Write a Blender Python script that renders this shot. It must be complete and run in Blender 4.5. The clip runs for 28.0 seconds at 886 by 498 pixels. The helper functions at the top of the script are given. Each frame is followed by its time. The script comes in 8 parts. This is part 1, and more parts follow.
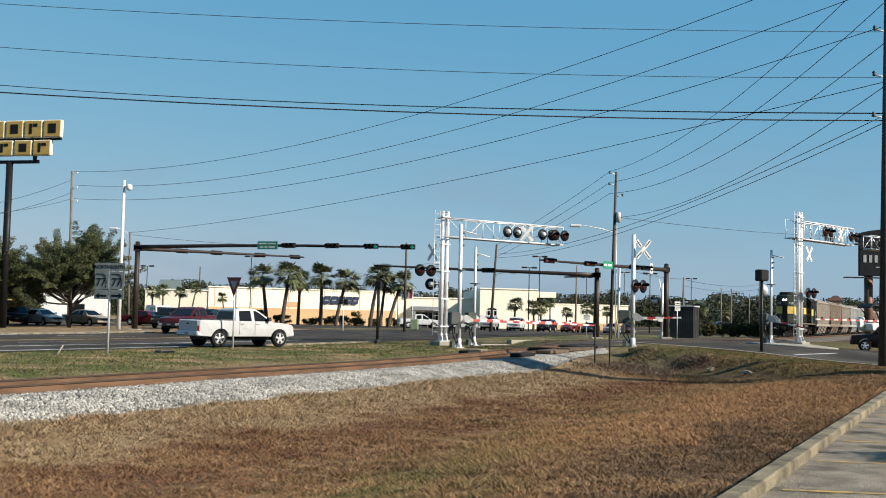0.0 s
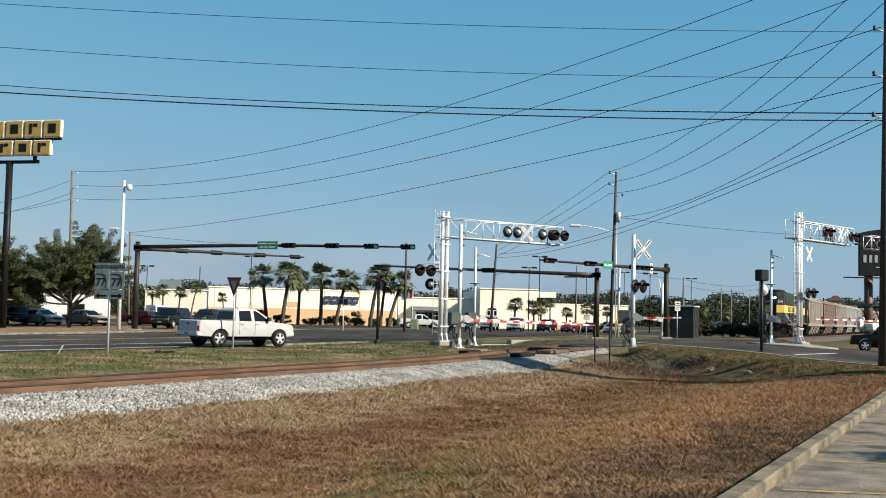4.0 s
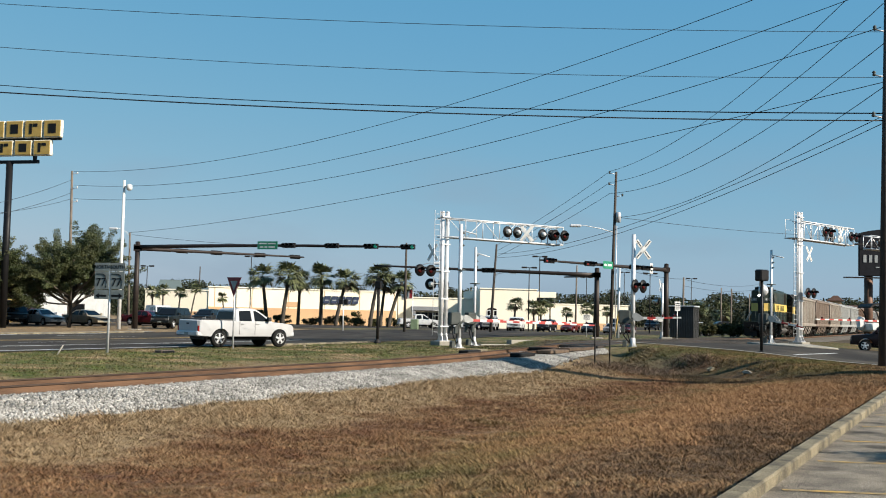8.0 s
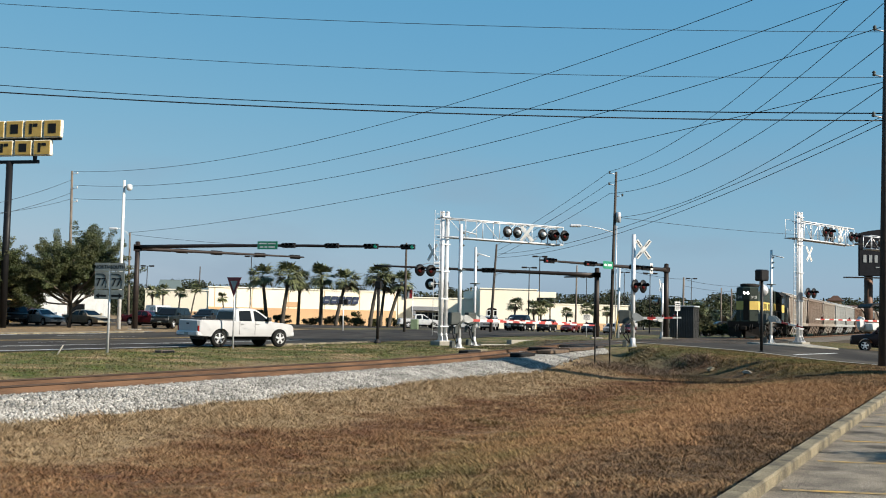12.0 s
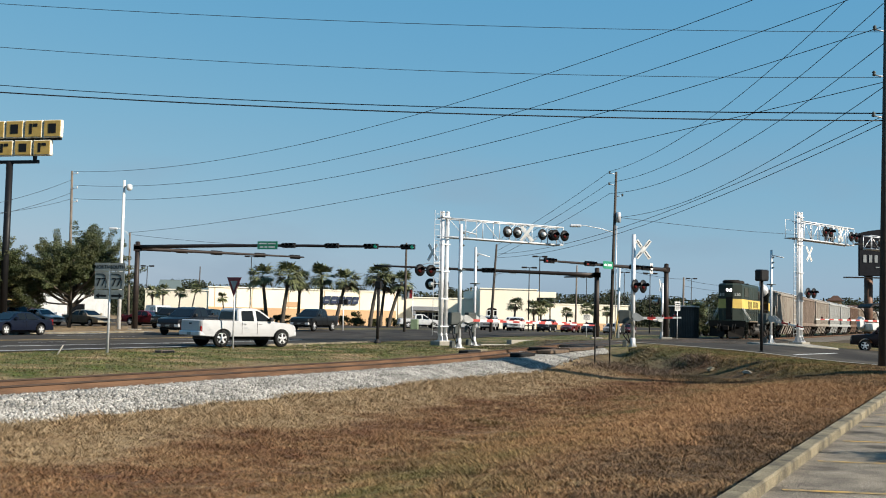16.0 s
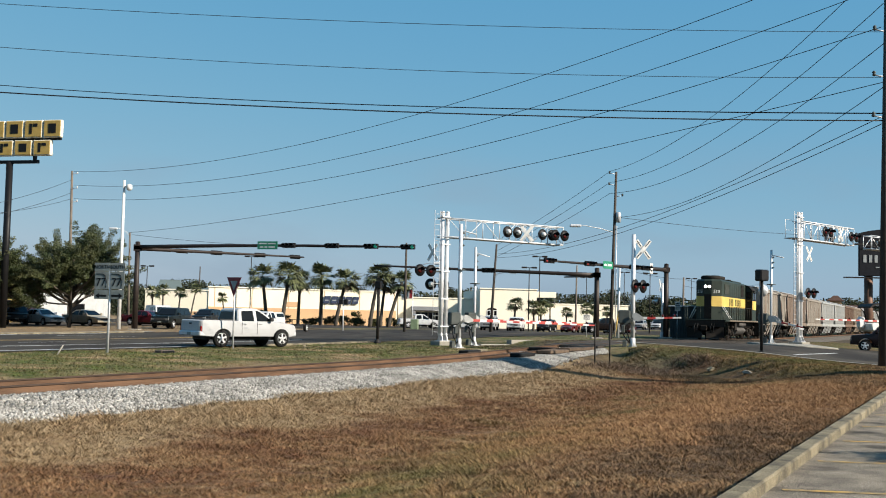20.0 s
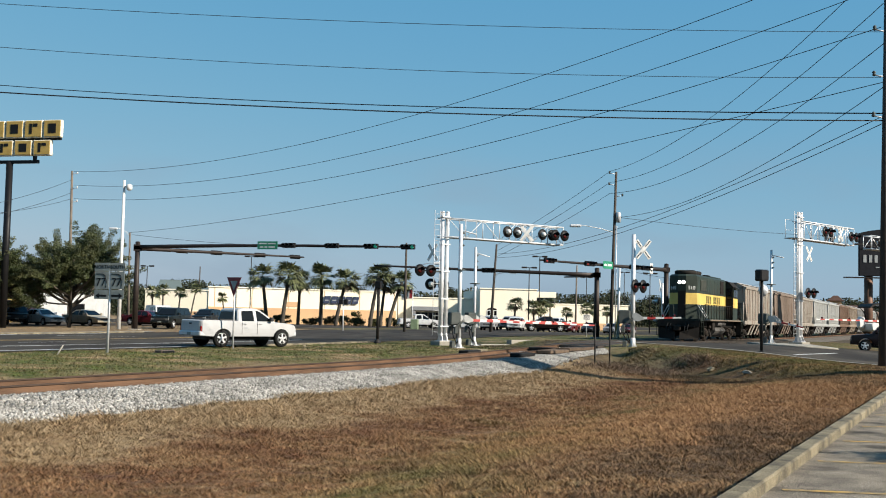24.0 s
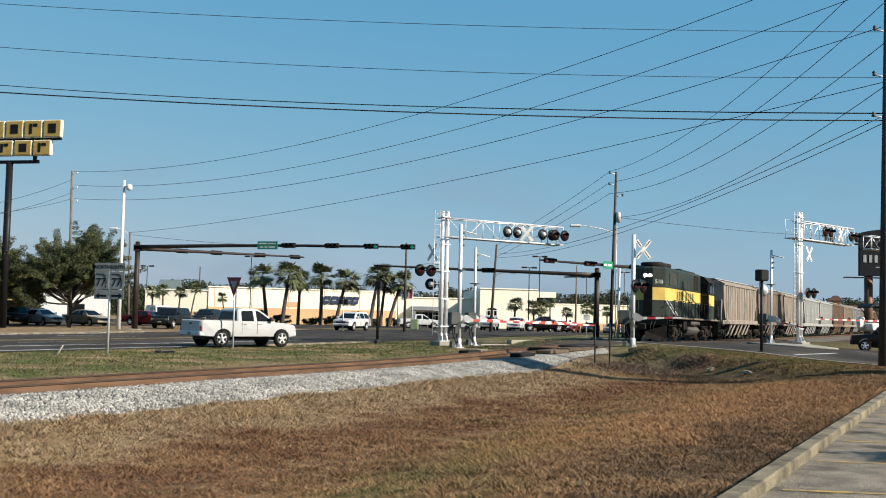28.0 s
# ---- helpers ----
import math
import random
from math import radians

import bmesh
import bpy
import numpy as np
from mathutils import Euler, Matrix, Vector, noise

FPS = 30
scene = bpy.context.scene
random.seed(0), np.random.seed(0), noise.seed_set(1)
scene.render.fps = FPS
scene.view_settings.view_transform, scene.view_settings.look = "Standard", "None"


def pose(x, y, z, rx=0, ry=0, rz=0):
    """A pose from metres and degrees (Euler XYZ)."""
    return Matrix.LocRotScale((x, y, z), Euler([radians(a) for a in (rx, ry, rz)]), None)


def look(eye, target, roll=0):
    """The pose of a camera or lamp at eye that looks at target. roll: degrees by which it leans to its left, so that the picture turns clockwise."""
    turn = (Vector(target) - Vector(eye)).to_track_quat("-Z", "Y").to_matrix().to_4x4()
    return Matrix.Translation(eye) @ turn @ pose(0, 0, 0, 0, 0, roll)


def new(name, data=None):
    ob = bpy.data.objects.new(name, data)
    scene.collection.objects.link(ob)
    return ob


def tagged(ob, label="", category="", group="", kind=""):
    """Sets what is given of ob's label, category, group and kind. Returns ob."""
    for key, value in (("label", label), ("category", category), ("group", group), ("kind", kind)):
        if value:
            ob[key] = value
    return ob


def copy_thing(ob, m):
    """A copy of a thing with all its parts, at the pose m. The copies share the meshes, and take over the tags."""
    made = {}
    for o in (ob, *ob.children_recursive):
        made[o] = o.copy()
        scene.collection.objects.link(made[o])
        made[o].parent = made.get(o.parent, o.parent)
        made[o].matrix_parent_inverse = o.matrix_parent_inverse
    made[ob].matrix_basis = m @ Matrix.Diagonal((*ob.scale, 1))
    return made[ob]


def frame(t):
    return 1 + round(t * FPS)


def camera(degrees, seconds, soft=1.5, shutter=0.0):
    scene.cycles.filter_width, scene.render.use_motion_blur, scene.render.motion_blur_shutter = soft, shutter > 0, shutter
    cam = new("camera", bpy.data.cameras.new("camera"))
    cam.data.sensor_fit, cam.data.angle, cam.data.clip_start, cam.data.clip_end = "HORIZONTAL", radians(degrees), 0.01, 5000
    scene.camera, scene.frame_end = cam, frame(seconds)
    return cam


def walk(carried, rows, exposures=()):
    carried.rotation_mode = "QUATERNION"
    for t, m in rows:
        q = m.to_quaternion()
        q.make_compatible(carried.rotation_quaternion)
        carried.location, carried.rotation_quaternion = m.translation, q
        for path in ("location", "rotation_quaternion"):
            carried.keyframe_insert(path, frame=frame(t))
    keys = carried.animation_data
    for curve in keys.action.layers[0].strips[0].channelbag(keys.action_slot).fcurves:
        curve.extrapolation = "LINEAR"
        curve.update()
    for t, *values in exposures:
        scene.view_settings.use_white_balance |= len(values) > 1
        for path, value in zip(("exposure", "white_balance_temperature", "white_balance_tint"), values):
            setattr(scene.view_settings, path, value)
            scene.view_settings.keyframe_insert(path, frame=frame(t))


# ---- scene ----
# camera: stands still beside a car park, looking over a railway crossing
EYE = Vector((0.0, 0.0, 1.65))
cam = camera(43.8, 28.0, soft=1.0)
VIEW = look(EYE, EYE + Vector((0.0, math.cos(radians(3.5)), math.sin(radians(3.5)))), 1.3)
walk(cam, [(0.0, VIEW), (28.0, VIEW)], [(0.0, 1.0, 6500, 10), (28.0, 1.0, 6500, 10)])

# light: low winter sun from the right, clear sky
SUN_AZ, SUN_EL = 117.0, 31.0
world = bpy.data.worlds.new("sky")
scene.world = world
world.use_nodes = True
sky = world.node_tree.nodes.new("ShaderNodeTexSky")
sky.sky_type = "NISHITA"
sky.sun_disc = False
sky.sun_elevation, sky.sun_rotation = radians(SUN_EL), radians(SUN_AZ)
sky.air_density, sky.dust_density, sky.ozone_density = 1.0, 0.6, 1.6
back = world.node_tree.nodes["Background"]
# soft winter sky: each colour's range from zenith to skyline is narrowed, then capped to cut fill from the sun's glow
split, join_ = world.node_tree.nodes.new("ShaderNodeSeparateColor"), world.node_tree.nodes.new("ShaderNodeCombineColor")
world.node_tree.links.new(sky.outputs[0], split.inputs[0])
for i, (power, gain, most) in enumerate(((0.93, 0.54, 2.9), (0.4, 1.72, 3.9), (0.16, 3.3, 4.85))):
    pw, ml, cap = (world.node_tree.nodes.new("ShaderNodeMath") for _ in range(3))
    pw.operation, ml.operation, cap.operation = "POWER", "MULTIPLY", "MINIMUM"
    cap.inputs[1].default_value = most
    pw.inputs[1].default_value, ml.inputs[1].default_value = power, gain
    world.node_tree.links.new(split.outputs[i], pw.inputs[0])
    world.node_tree.links.new(pw.outputs[0], ml.inputs[0])
    world.node_tree.links.new(ml.outputs[0], cap.inputs[0])
    world.node_tree.links.new(cap.outputs[0], join_.inputs[i])
# faint banks of cloud low over the skyline
way, stretch, puff = world.node_tree.nodes.new("ShaderNodeTexCoord"), world.node_tree.nodes.new("ShaderNodeMapping"), world.node_tree.nodes.new("ShaderNodeTexNoise")
stretch.inputs["Scale"].default_value = (5.0, 5.0, 17.0)
stretch.inputs["Location"].default_value = (1.7, 0.4, 0.0)
puff.inputs["Scale"].default_value, puff.inputs["Detail"].default_value = 1.0, 5
height, thick, low, veil, tint = (world.node_tree.nodes.new(k) for k in ("ShaderNodeSeparateXYZ", "ShaderNodeMapRange", "ShaderNodeMapRange", "ShaderNodeMath", "ShaderNodeMix"))
thick.inputs[1].default_value, thick.inputs[2].default_value, thick.inputs[4].default_value = 0.46, 0.66, 0.5
low.inputs[1].default_value, low.inputs[2].default_value = 0.17, 0.08
veil.operation = "MULTIPLY"
tint.data_type = "RGBA"
tint.inputs[7].default_value = (2.0, 2.75, 3.5, 1)
for a, b in ((way.outputs["Generated"], stretch.inputs[0]), (stretch.outputs[0], puff.inputs[0]), (way.outputs["Generated"], height.inputs[0]), (puff.outputs[0], thick.inputs[0]),
             (height.outputs[2], low.inputs[0]), (thick.outputs[0], veil.inputs[0]), (low.outputs[0], veil.inputs[1]), (veil.outputs[0], tint.inputs[0]), (join_.outputs[0], tint.inputs[6]), (tint.outputs[2], back.inputs[0])):
    world.node_tree.links.new(a, b)
back.inputs[1].default_value = 0.0702
sun = new("sun", bpy.data.lights.new("sun", "SUN"))
sun.data.energy, sun.data.angle, sun.data.color = 5.0, radians(0.53), (1.0, 0.91, 0.78)
sa, se = radians(SUN_AZ), radians(SUN_EL)
SUN_DIR = Vector((math.sin(sa) * math.cos(se), math.cos(sa) * math.cos(se), math.sin(se)))
sun.matrix_world = look(SUN_DIR * 100, (0, 0, 0))

# plan: u runs along the railway away from the camera, p across it (towards the camera and to the right)
TH = radians(25.2)
UX, UY, PX, PY = math.sin(TH), math.cos(TH), math.cos(TH), -math.sin(TH)
TRACK_P = -18.75
M_LO, M_MED0, M_MED1, M_HI = 33.0, 43.2, 45.6, 57.5
CX, CY = 0.35, -0.937


def step(a, b, v):
    k = np.clip((v - a) / (b - a), 0.0, 1.0)
    return k * k * (3 - 2 * k)


def rail_z(u):
    return 0.42 * step(34, 68, u) - 0.2 * step(60, 84, u) - 0.1 * step(95, 165, u)


def cross_w(x, y):
    return step(M_LO - 5.5, M_LO - 3.3, 0.937 * x + 0.35 * y)


def ground_z(x, y):
    """Height of the ground."""
    u, p = x * UX + y * UY, x * PX + y * PY
    swale = -0.1 - 0.62 * step(-3, -9, p) + 0.22 * step(-12, -15.5, p)
    bed = rail_z(u) - 0.3
    toe_p = -16.5 + 1.3 * step(36, 52, u)
    rise = step(0, 1, (toe_p - p) / 1.7)
    z = swale * (1 - rise) + bed * rise
    far = -0.12 + 0.25 * step(48, 92, u) - 0.45 * step(110, 165, u)
    z = z * (1 - step(-20.4, -23, p)) + far * step(-20.4, -23, p)
    lane = far * (1 - step(-33, -20.5, p)) + (rail_z(u) - 0.03) * step(-33, -20.5, p)
    near = lane - (0.36 * step(-10.5, -1, p)) * step(40, 60, u)
    lane = np.where(p > -17, near, lane)
    lane = np.where(p > 0, lane * (1 - step(0, 12, p)) - 0.1 * step(0, 12, p), lane)
    w = cross_w(x, y) * step(-34, -32, p) * (1 - step(100, 125, u))
    return z * (1 - w) + lane * w


def W(u, p, z=0.0):
    return Vector((u * UX + p * PX, u * UY + p * PY, z))


def at(x, y, az=90.0, dz=0.0):
    """Pose on the ground; its +X axis points to the compass bearing az (0 is straight ahead, 90 to the right)."""
    return pose(x, y, float(ground_z(x, y)) + dz, 0, 0, 90 - az)


# ---- materials ----
def mat(name, c1, c2=None, rough=0.6, metal=0.0, scale=3.0, fine=40.0, bump=0.0, mix=(0.35, 0.65), rnd=0.0, island=0.0, spec=0.5, stretch=None, grime_shade=None, grain=0.13):
    m = bpy.data.materials.new(name)
    m.use_nodes = True
    nt = m.node_tree
    b = nt.nodes["Principled BSDF"]
    L = nt.links.new
    N = nt.nodes.new
    b.inputs["Roughness"].default_value, b.inputs["Metallic"].default_value = rough, metal
    b.inputs["Specular IOR Level"].default_value = spec
    c2 = c2 or tuple(c * 0.82 for c in c1)
    tc = N("ShaderNodeTexCoord")
    src = tc.outputs["Object"]
    if stretch:
        mp = N("ShaderNodeMapping")
        mp.inputs["Scale"].default_value = stretch
        L(src, mp.inputs[0])
        src = mp.outputs[0]
    n1, n2 = N("ShaderNodeTexNoise"), N("ShaderNodeTexNoise")
    n1.inputs["Scale"].default_value, n1.inputs["Detail"].default_value = scale, 5
    n2.inputs["Scale"].default_value, n2.inputs["Detail"].default_value = fine, 3
    L(src, n1.inputs[0]), L(src, n2.inputs[0])
    ramp = N("ShaderNodeMapRange")
    ramp.inputs[1].default_value, ramp.inputs[2].default_value = mix
    L(n1.outputs[0], ramp.inputs[0])
    mx = N("ShaderNodeMix")
    mx.data_type = "RGBA"
    mx.inputs[6].default_value, mx.inputs[7].default_value = (*c1, 1), (*c2, 1)
    L(ramp.outputs[0], mx.inputs[0])
    out = mx.outputs[2]
    if grime_shade:
        n3, g, mg = N("ShaderNodeTexNoise"), N("ShaderNodeMapRange"), N("ShaderNodeMix")
        n3.inputs["Scale"].default_value, n3.inputs["Detail"].default_value = grime_shade[1], 6
        L(src, n3.inputs[0])
        g.inputs[1].default_value, g.inputs[2].default_value = grime_shade[2], grime_shade[2] + 0.15
        L(n3.outputs[0], g.inputs[0])
        mg.data_type = "RGBA"
        mg.inputs[7].default_value = (*grime_shade[0], 1)
        L(out, mg.inputs[6]), L(g.outputs[0], mg.inputs[0])
        out = mg.outputs[2]
    hsv = N("ShaderNodeHueSaturation")
    val = N("ShaderNodeMapRange")
    val.inputs[1].default_value, val.inputs[2].default_value = 0.25, 0.75
    val.inputs[3].default_value, val.inputs[4].default_value = 1 - grain, 1 + grain
    L(n2.outputs[0], val.inputs[0])
    vout = val.outputs[0]
    if rnd or island:
        r = N("ShaderNodeObjectInfo").outputs["Random"] if rnd else N("ShaderNodeNewGeometry").outputs["Random Per Island"]
        k = rnd or island
        mr, mu = N("ShaderNodeMapRange"), N("ShaderNodeMath")
        mr.inputs[3].default_value, mr.inputs[4].default_value = 1 - k, 1 + k
        mu.operation = "MULTIPLY"
        L(r, mr.inputs[0]), L(mr.outputs[0], mu.inputs[0]), L(vout, mu.inputs[1])
        vout = mu.outputs[0]
    L(vout, hsv.inputs["Value"]), L(out, hsv.inputs["Color"])
    L(hsv.outputs[0], b.inputs["Base Color"])
    if bump:
        bp = N("ShaderNodeBump")
        bp.inputs["Strength"].default_value, bp.inputs["Distance"].default_value = min(1.0, bump), 0.03
        L(n2.outputs[0], bp.inputs["Height"]), L(bp.outputs[0], b.inputs["Normal"])
    return m


def glow(name, c, strength):
    m = mat(name, c)
    b = m.node_tree.nodes["Principled BSDF"]
    b.inputs["Emission Color"].default_value = (*c, 1)
    b.inputs["Emission Strength"].default_value = strength
    return m


def paint(name, c, rough=0.28, dirt=0.9):
    m = mat(name, c, tuple(v * dirt for v in c), rough, 0.0, 1.5, 60.0, spec=0.3, grain=0.04)
    return m


M = {
    "asphalt": mat("asphalt", (0.054, 0.048, 0.042), (0.028, 0.0255, 0.023), 0.9, 0, 0.35, 25, 0.4, grain=0.22, stretch=(1, 0.35, 1), spec=0.06, grime_shade=((0.075, 0.066, 0.054), 0.3, 0.56)),
    # dark blotches in the car park colour stand in for streaks of foliage shadow
    "lot": mat("lot_asphalt", (0.21, 0.182, 0.143), (0.119, 0.103, 0.0826), 0.95, 0, 2.2, 55, 0.7, mix=(0.34, 0.66), grain=0.95, spec=0.12, grime_shade=((0.03, 0.0276, 0.024), 0.8, 0.54)),
    "concrete": mat("concrete", (0.259, 0.238, 0.196), (0.182, 0.168, 0.14), 0.85, 0, 1.2, 30, 0.3, grime_shade=((0.14, 0.126, 0.105), 2.5, 0.62)),
    "kerb": mat("kerb_concrete", (0.245, 0.21, 0.143), (0.14, 0.12, 0.084), 0.9, 0, 2.5, 60, 0.9, grain=0.45, rnd=0.12, spec=0.15, grime_shade=((0.091, 0.0805, 0.0595), 3.0, 0.53)),
    "white": mat("white_paint", (0.576, 0.576, 0.56), (0.48, 0.48, 0.464), 0.5, 0, 2, 30),
    "yellow_line": mat("yellow_line", (0.36, 0.235, 0.075), (0.19, 0.15, 0.09), 0.9, 0, 5, 60, mix=(0.42, 0.58), grain=0.4, spec=0.15),
    "white_line": mat("white_line", (0.50, 0.50, 0.48), (0.33, 0.33, 0.32), 0.8, 0, 1.5, 20, spec=0.15),
    "ballast": mat("ballast_stone", (0.285, 0.275, 0.252), (0.165, 0.16, 0.148), 0.9, 0, 1.2, 18, 0.8, island=0.55, spec=0.15),
    "rail": mat("rusty_rail", (0.125, 0.074, 0.046), (0.07, 0.043, 0.029), 0.9, 0.0, 0.7, 40, 0.3, spec=0.1, stretch=(1, 1, 6)),
    "railtop": mat("dull_rail_head", (0.06, 0.042, 0.032), (0.04, 0.029, 0.023), 0.8, 0.0, 1.5, 40, spec=0.1),
    "tie": mat("tie_wood", (0.077, 0.0595, 0.0455), (0.049, 0.0385, 0.0315), 0.9, 0, 3, 40, 0.4, rnd=0.2),
    "panel": mat("crossing_timber", (0.125, 0.088, 0.06), (0.06, 0.043, 0.032), 0.85, 0, 2, 30, 0.4, rnd=0.2, spec=0.15),
    # brown dirt and mulch, with the shade under the oaks put into the colour
    "mulch": mat("shaded_dirt_mulch", (0.085, 0.068, 0.05), (0.045, 0.037, 0.03), 0.95, 0, 0.6, 20, 0.5, spec=0.08),
    "crossing": mat("crossing_asphalt", (0.062, 0.054, 0.046), (0.038, 0.033, 0.029), 0.9, 0, 1.2, 30, 0.4, rnd=0.12, spec=0.12),
    "rubber": mat("black_rubber", (0.012, 0.012, 0.012), None, 0.8, spec=0.15),
    "galv": mat("galvanised_steel", (0.496, 0.504, 0.512), (0.4, 0.408, 0.416), 0.45, 0.35, 3, 50),
    "alu": mat("aluminium_paint", (0.592, 0.6, 0.608), (0.496, 0.504, 0.512), 0.4, 0.3, 3, 50),
    "darkmetal": mat("dark_metal", (0.021, 0.018, 0.0168), (0.0132, 0.012, 0.0108), 0.55, 0.2, 3, 40, spec=0.2),
    "brownpole": mat("bronze_painted_steel", (0.03, 0.0228, 0.0198), (0.0216, 0.0168, 0.015), 0.5, 0.2, 2, 30, spec=0.25),
    "black": mat("black_paint", (0.0072, 0.0072, 0.0078), None, 0.5, spec=0.2),
    "wood": mat("pole_wood", (0.14, 0.115, 0.091), (0.091, 0.0735, 0.0595), 0.9, 0, 2, 25, 0.4, stretch=(4, 4, 0.6)),
    "darkwood": mat("creosote_pole_wood", (0.0525, 0.0406, 0.0315), (0.027, 0.0216, 0.018), 0.9, 0, 2, 25, 0.4, stretch=(4, 4, 0.6)),
    "wire": mat("black_wire", (0.012, 0.012, 0.0132), None, 0.6, spec=0.2),
    "glass": mat("dark_glass", (0.0072, 0.0084, 0.0096), None, 0.08, 0, spec=0.3),
    "tyre": mat("tyre_rubber", (0.0108, 0.0108, 0.0108), None, 0.85, spec=0.15),
    "rim": mat("alloy_rim", (0.624, 0.624, 0.632), (0.52, 0.52, 0.528), 0.3, 0.4),
    "chrome": mat("chrome", (0.48, 0.48, 0.488), None, 0.15, 1.0),
    "plastic": mat("grey_plastic", (0.03, 0.03, 0.0312), None, 0.6, spec=0.2),
    "tail": mat("tail_lens", (0.21, 0.0084, 0.007), None, 0.2),
    "lens": mat("clear_lens", (0.16, 0.165, 0.165), None, 0.1),
    "red": mat("red_reflective", (0.35, 0.0315, 0.0245), None, 0.5),
    "signred": mat("sign_red", (0.196, 0.014, 0.0175), None, 0.5),
    "signgreen": mat("sign_green", (0.0105, 0.182, 0.098), None, 0.45),
    "signback": mat("sign_back", (0.294, 0.308, 0.308), (0.238, 0.252, 0.252), 0.5, 0.4),
    "signface": mat("grey_white_sign_face", (0.19, 0.21, 0.2), (0.14, 0.155, 0.15), 0.5, 0, 4, 40, spec=0.3),
    "cream": mat("cream_stucco", (0.72, 0.66, 0.532), (0.68, 0.616, 0.488), 0.85, 0, 0.12, 12, 0.2),
    "tan": mat("tan_stucco", (0.528, 0.336, 0.176), (0.448, 0.28, 0.152), 0.85, 0, 0.15, 12, 0.2),
    "greyroof": mat("grey_roof", (0.21, 0.217, 0.224), None, 0.7, 0, 0.4, 8),
    "palmtrunk": mat("palm_trunk", (0.07, 0.0595, 0.0455), (0.033, 0.027, 0.021), 0.95, 0, 3, 20, 0.6),
    "palmleaf": mat("palm_frond", (0.125, 0.132, 0.062), (0.075, 0.088, 0.038), 0.5, 0, 1, 10, island=0.45, spec=0.3),
    "palmdead": mat("dead_palm_frond", (0.14, 0.105, 0.063), (0.091, 0.07, 0.042), 0.8, 0, 1, 10, island=0.3),
    "bark": mat("bark", (0.07, 0.056, 0.042), (0.036, 0.03, 0.024), 0.95, 0, 4, 30, 0.6),
    "oakleaf": mat("oak_leaf", (0.032, 0.046, 0.018), (0.062, 0.066, 0.026), 0.5, 0, 0.8, 10, island=0.5, spec=0.2),
    "hedgeleaf": mat("hedge_leaf", (0.027, 0.036, 0.012), (0.063, 0.0525, 0.021), 0.6, 0, 0.6, 10, island=0.45, spec=0.15),
    "farleaf": mat("far_tree_leaf", (0.024, 0.033, 0.018), (0.036, 0.036, 0.021), 0.8, 0, 0.2, 4, island=0.4, spec=0.1),
    "weed": mat("dead_weed", (0.14, 0.0875, 0.0525), (0.07, 0.0476, 0.0315), 0.9, 0, 1, 10, island=0.5),
    "greenbox": mat("green_enamel", (0.14, 0.189, 0.112), (0.105, 0.14, 0.084), 0.5, 0, 2, 20),
    "sheet": mat("corrugated_steel", (0.0525, 0.0532, 0.0518), (0.033, 0.0336, 0.033), 0.7, 0.1, 1, 20, spec=0.2),
    "brownsteel": mat("weathered_brown_steel", (0.119, 0.0595, 0.035), (0.077, 0.042, 0.028), 0.6, 0.3, 2, 20),
    "signyellow": mat("sign_yellow", (0.40, 0.275, 0.075), (0.33, 0.22, 0.06), 0.5, 0, 2, 20, spec=0.3),
    "ivory": mat("ivory_sign_side", (0.6, 0.576, 0.48), None, 0.5),
}


# ---- mesh tools ----
def part(name, bm, material, parent=None, label="", smooth=False):
    me = bpy.data.meshes.new(name)
    bm.to_mesh(me)
    bm.free()
    return mesh_part(name, me, material, parent, label, smooth)


def mesh_part(name, me, material, parent=None, label="", smooth=False):
    for mm in material if isinstance(material, (list, tuple)) else [material]:
        me.materials.append(M[mm] if isinstance(mm, str) else mm)
    if smooth:
        me.polygons.foreach_set("use_smooth", [True] * len(me.polygons))
    ob = new(name, me)
    if parent:
        ob.parent = parent
    if label:
        ob["label"] = label
    return ob


def share(name, src, parent, m, label=""):
    """Another part on the mesh of src, at the pose m in its parent's space."""
    ob = new(name, src.data)
    ob.parent = parent
    ob.matrix_basis = m
    if label:
        ob["label"] = label
    return ob


def thing(name, m, label, category, group="", kind=""):
    ob = new(name)
    ob.empty_display_size = 0.2
    ob.matrix_basis = m
    return tagged(ob, label, category, group, kind)


def box(bm, x0, x1, y0, y1, z0, z1, m=None, mi=0, taper=0.0):
    v = [bm.verts.new((x, y, z)) for x, y, z in (
        (x0, y0, z0), (x1, y0, z0), (x1, y1, z0), (x0, y1, z0),
        (x0 + taper, y0 + taper, z1), (x1 - taper, y0 + taper, z1), (x1 - taper, y1 - taper, z1), (x0 + taper, y1 - taper, z1))]
    if m is not None:
        for q in v:
            q.co = m @ q.co
    for f in ((3, 2, 1, 0), (4, 5, 6, 7), (0, 1, 5, 4), (1, 2, 6, 5), (2, 3, 7, 6), (3, 0, 4, 7)):
        bm.faces.new([v[i] for i in f]).material_index = mi
    return bm


def rbox(bm, x0, x1, y0, y1, z0, z1, b=0.02, m=None):
    """A box with chamfered edges."""
    t = bmesh.new()
    box(t, x0, x1, y0, y1, z0, z1)
    bmesh.ops.bevel(t, geom=t.edges[:], offset=b, segments=1, affect="EDGES")
    me = bpy.data.meshes.new("tmp")
    if m is not None:
        t.transform(m)
    t.to_mesh(me)
    t.free()
    bm.from_mesh(me)
    bpy.data.meshes.remove(me)
    return bm


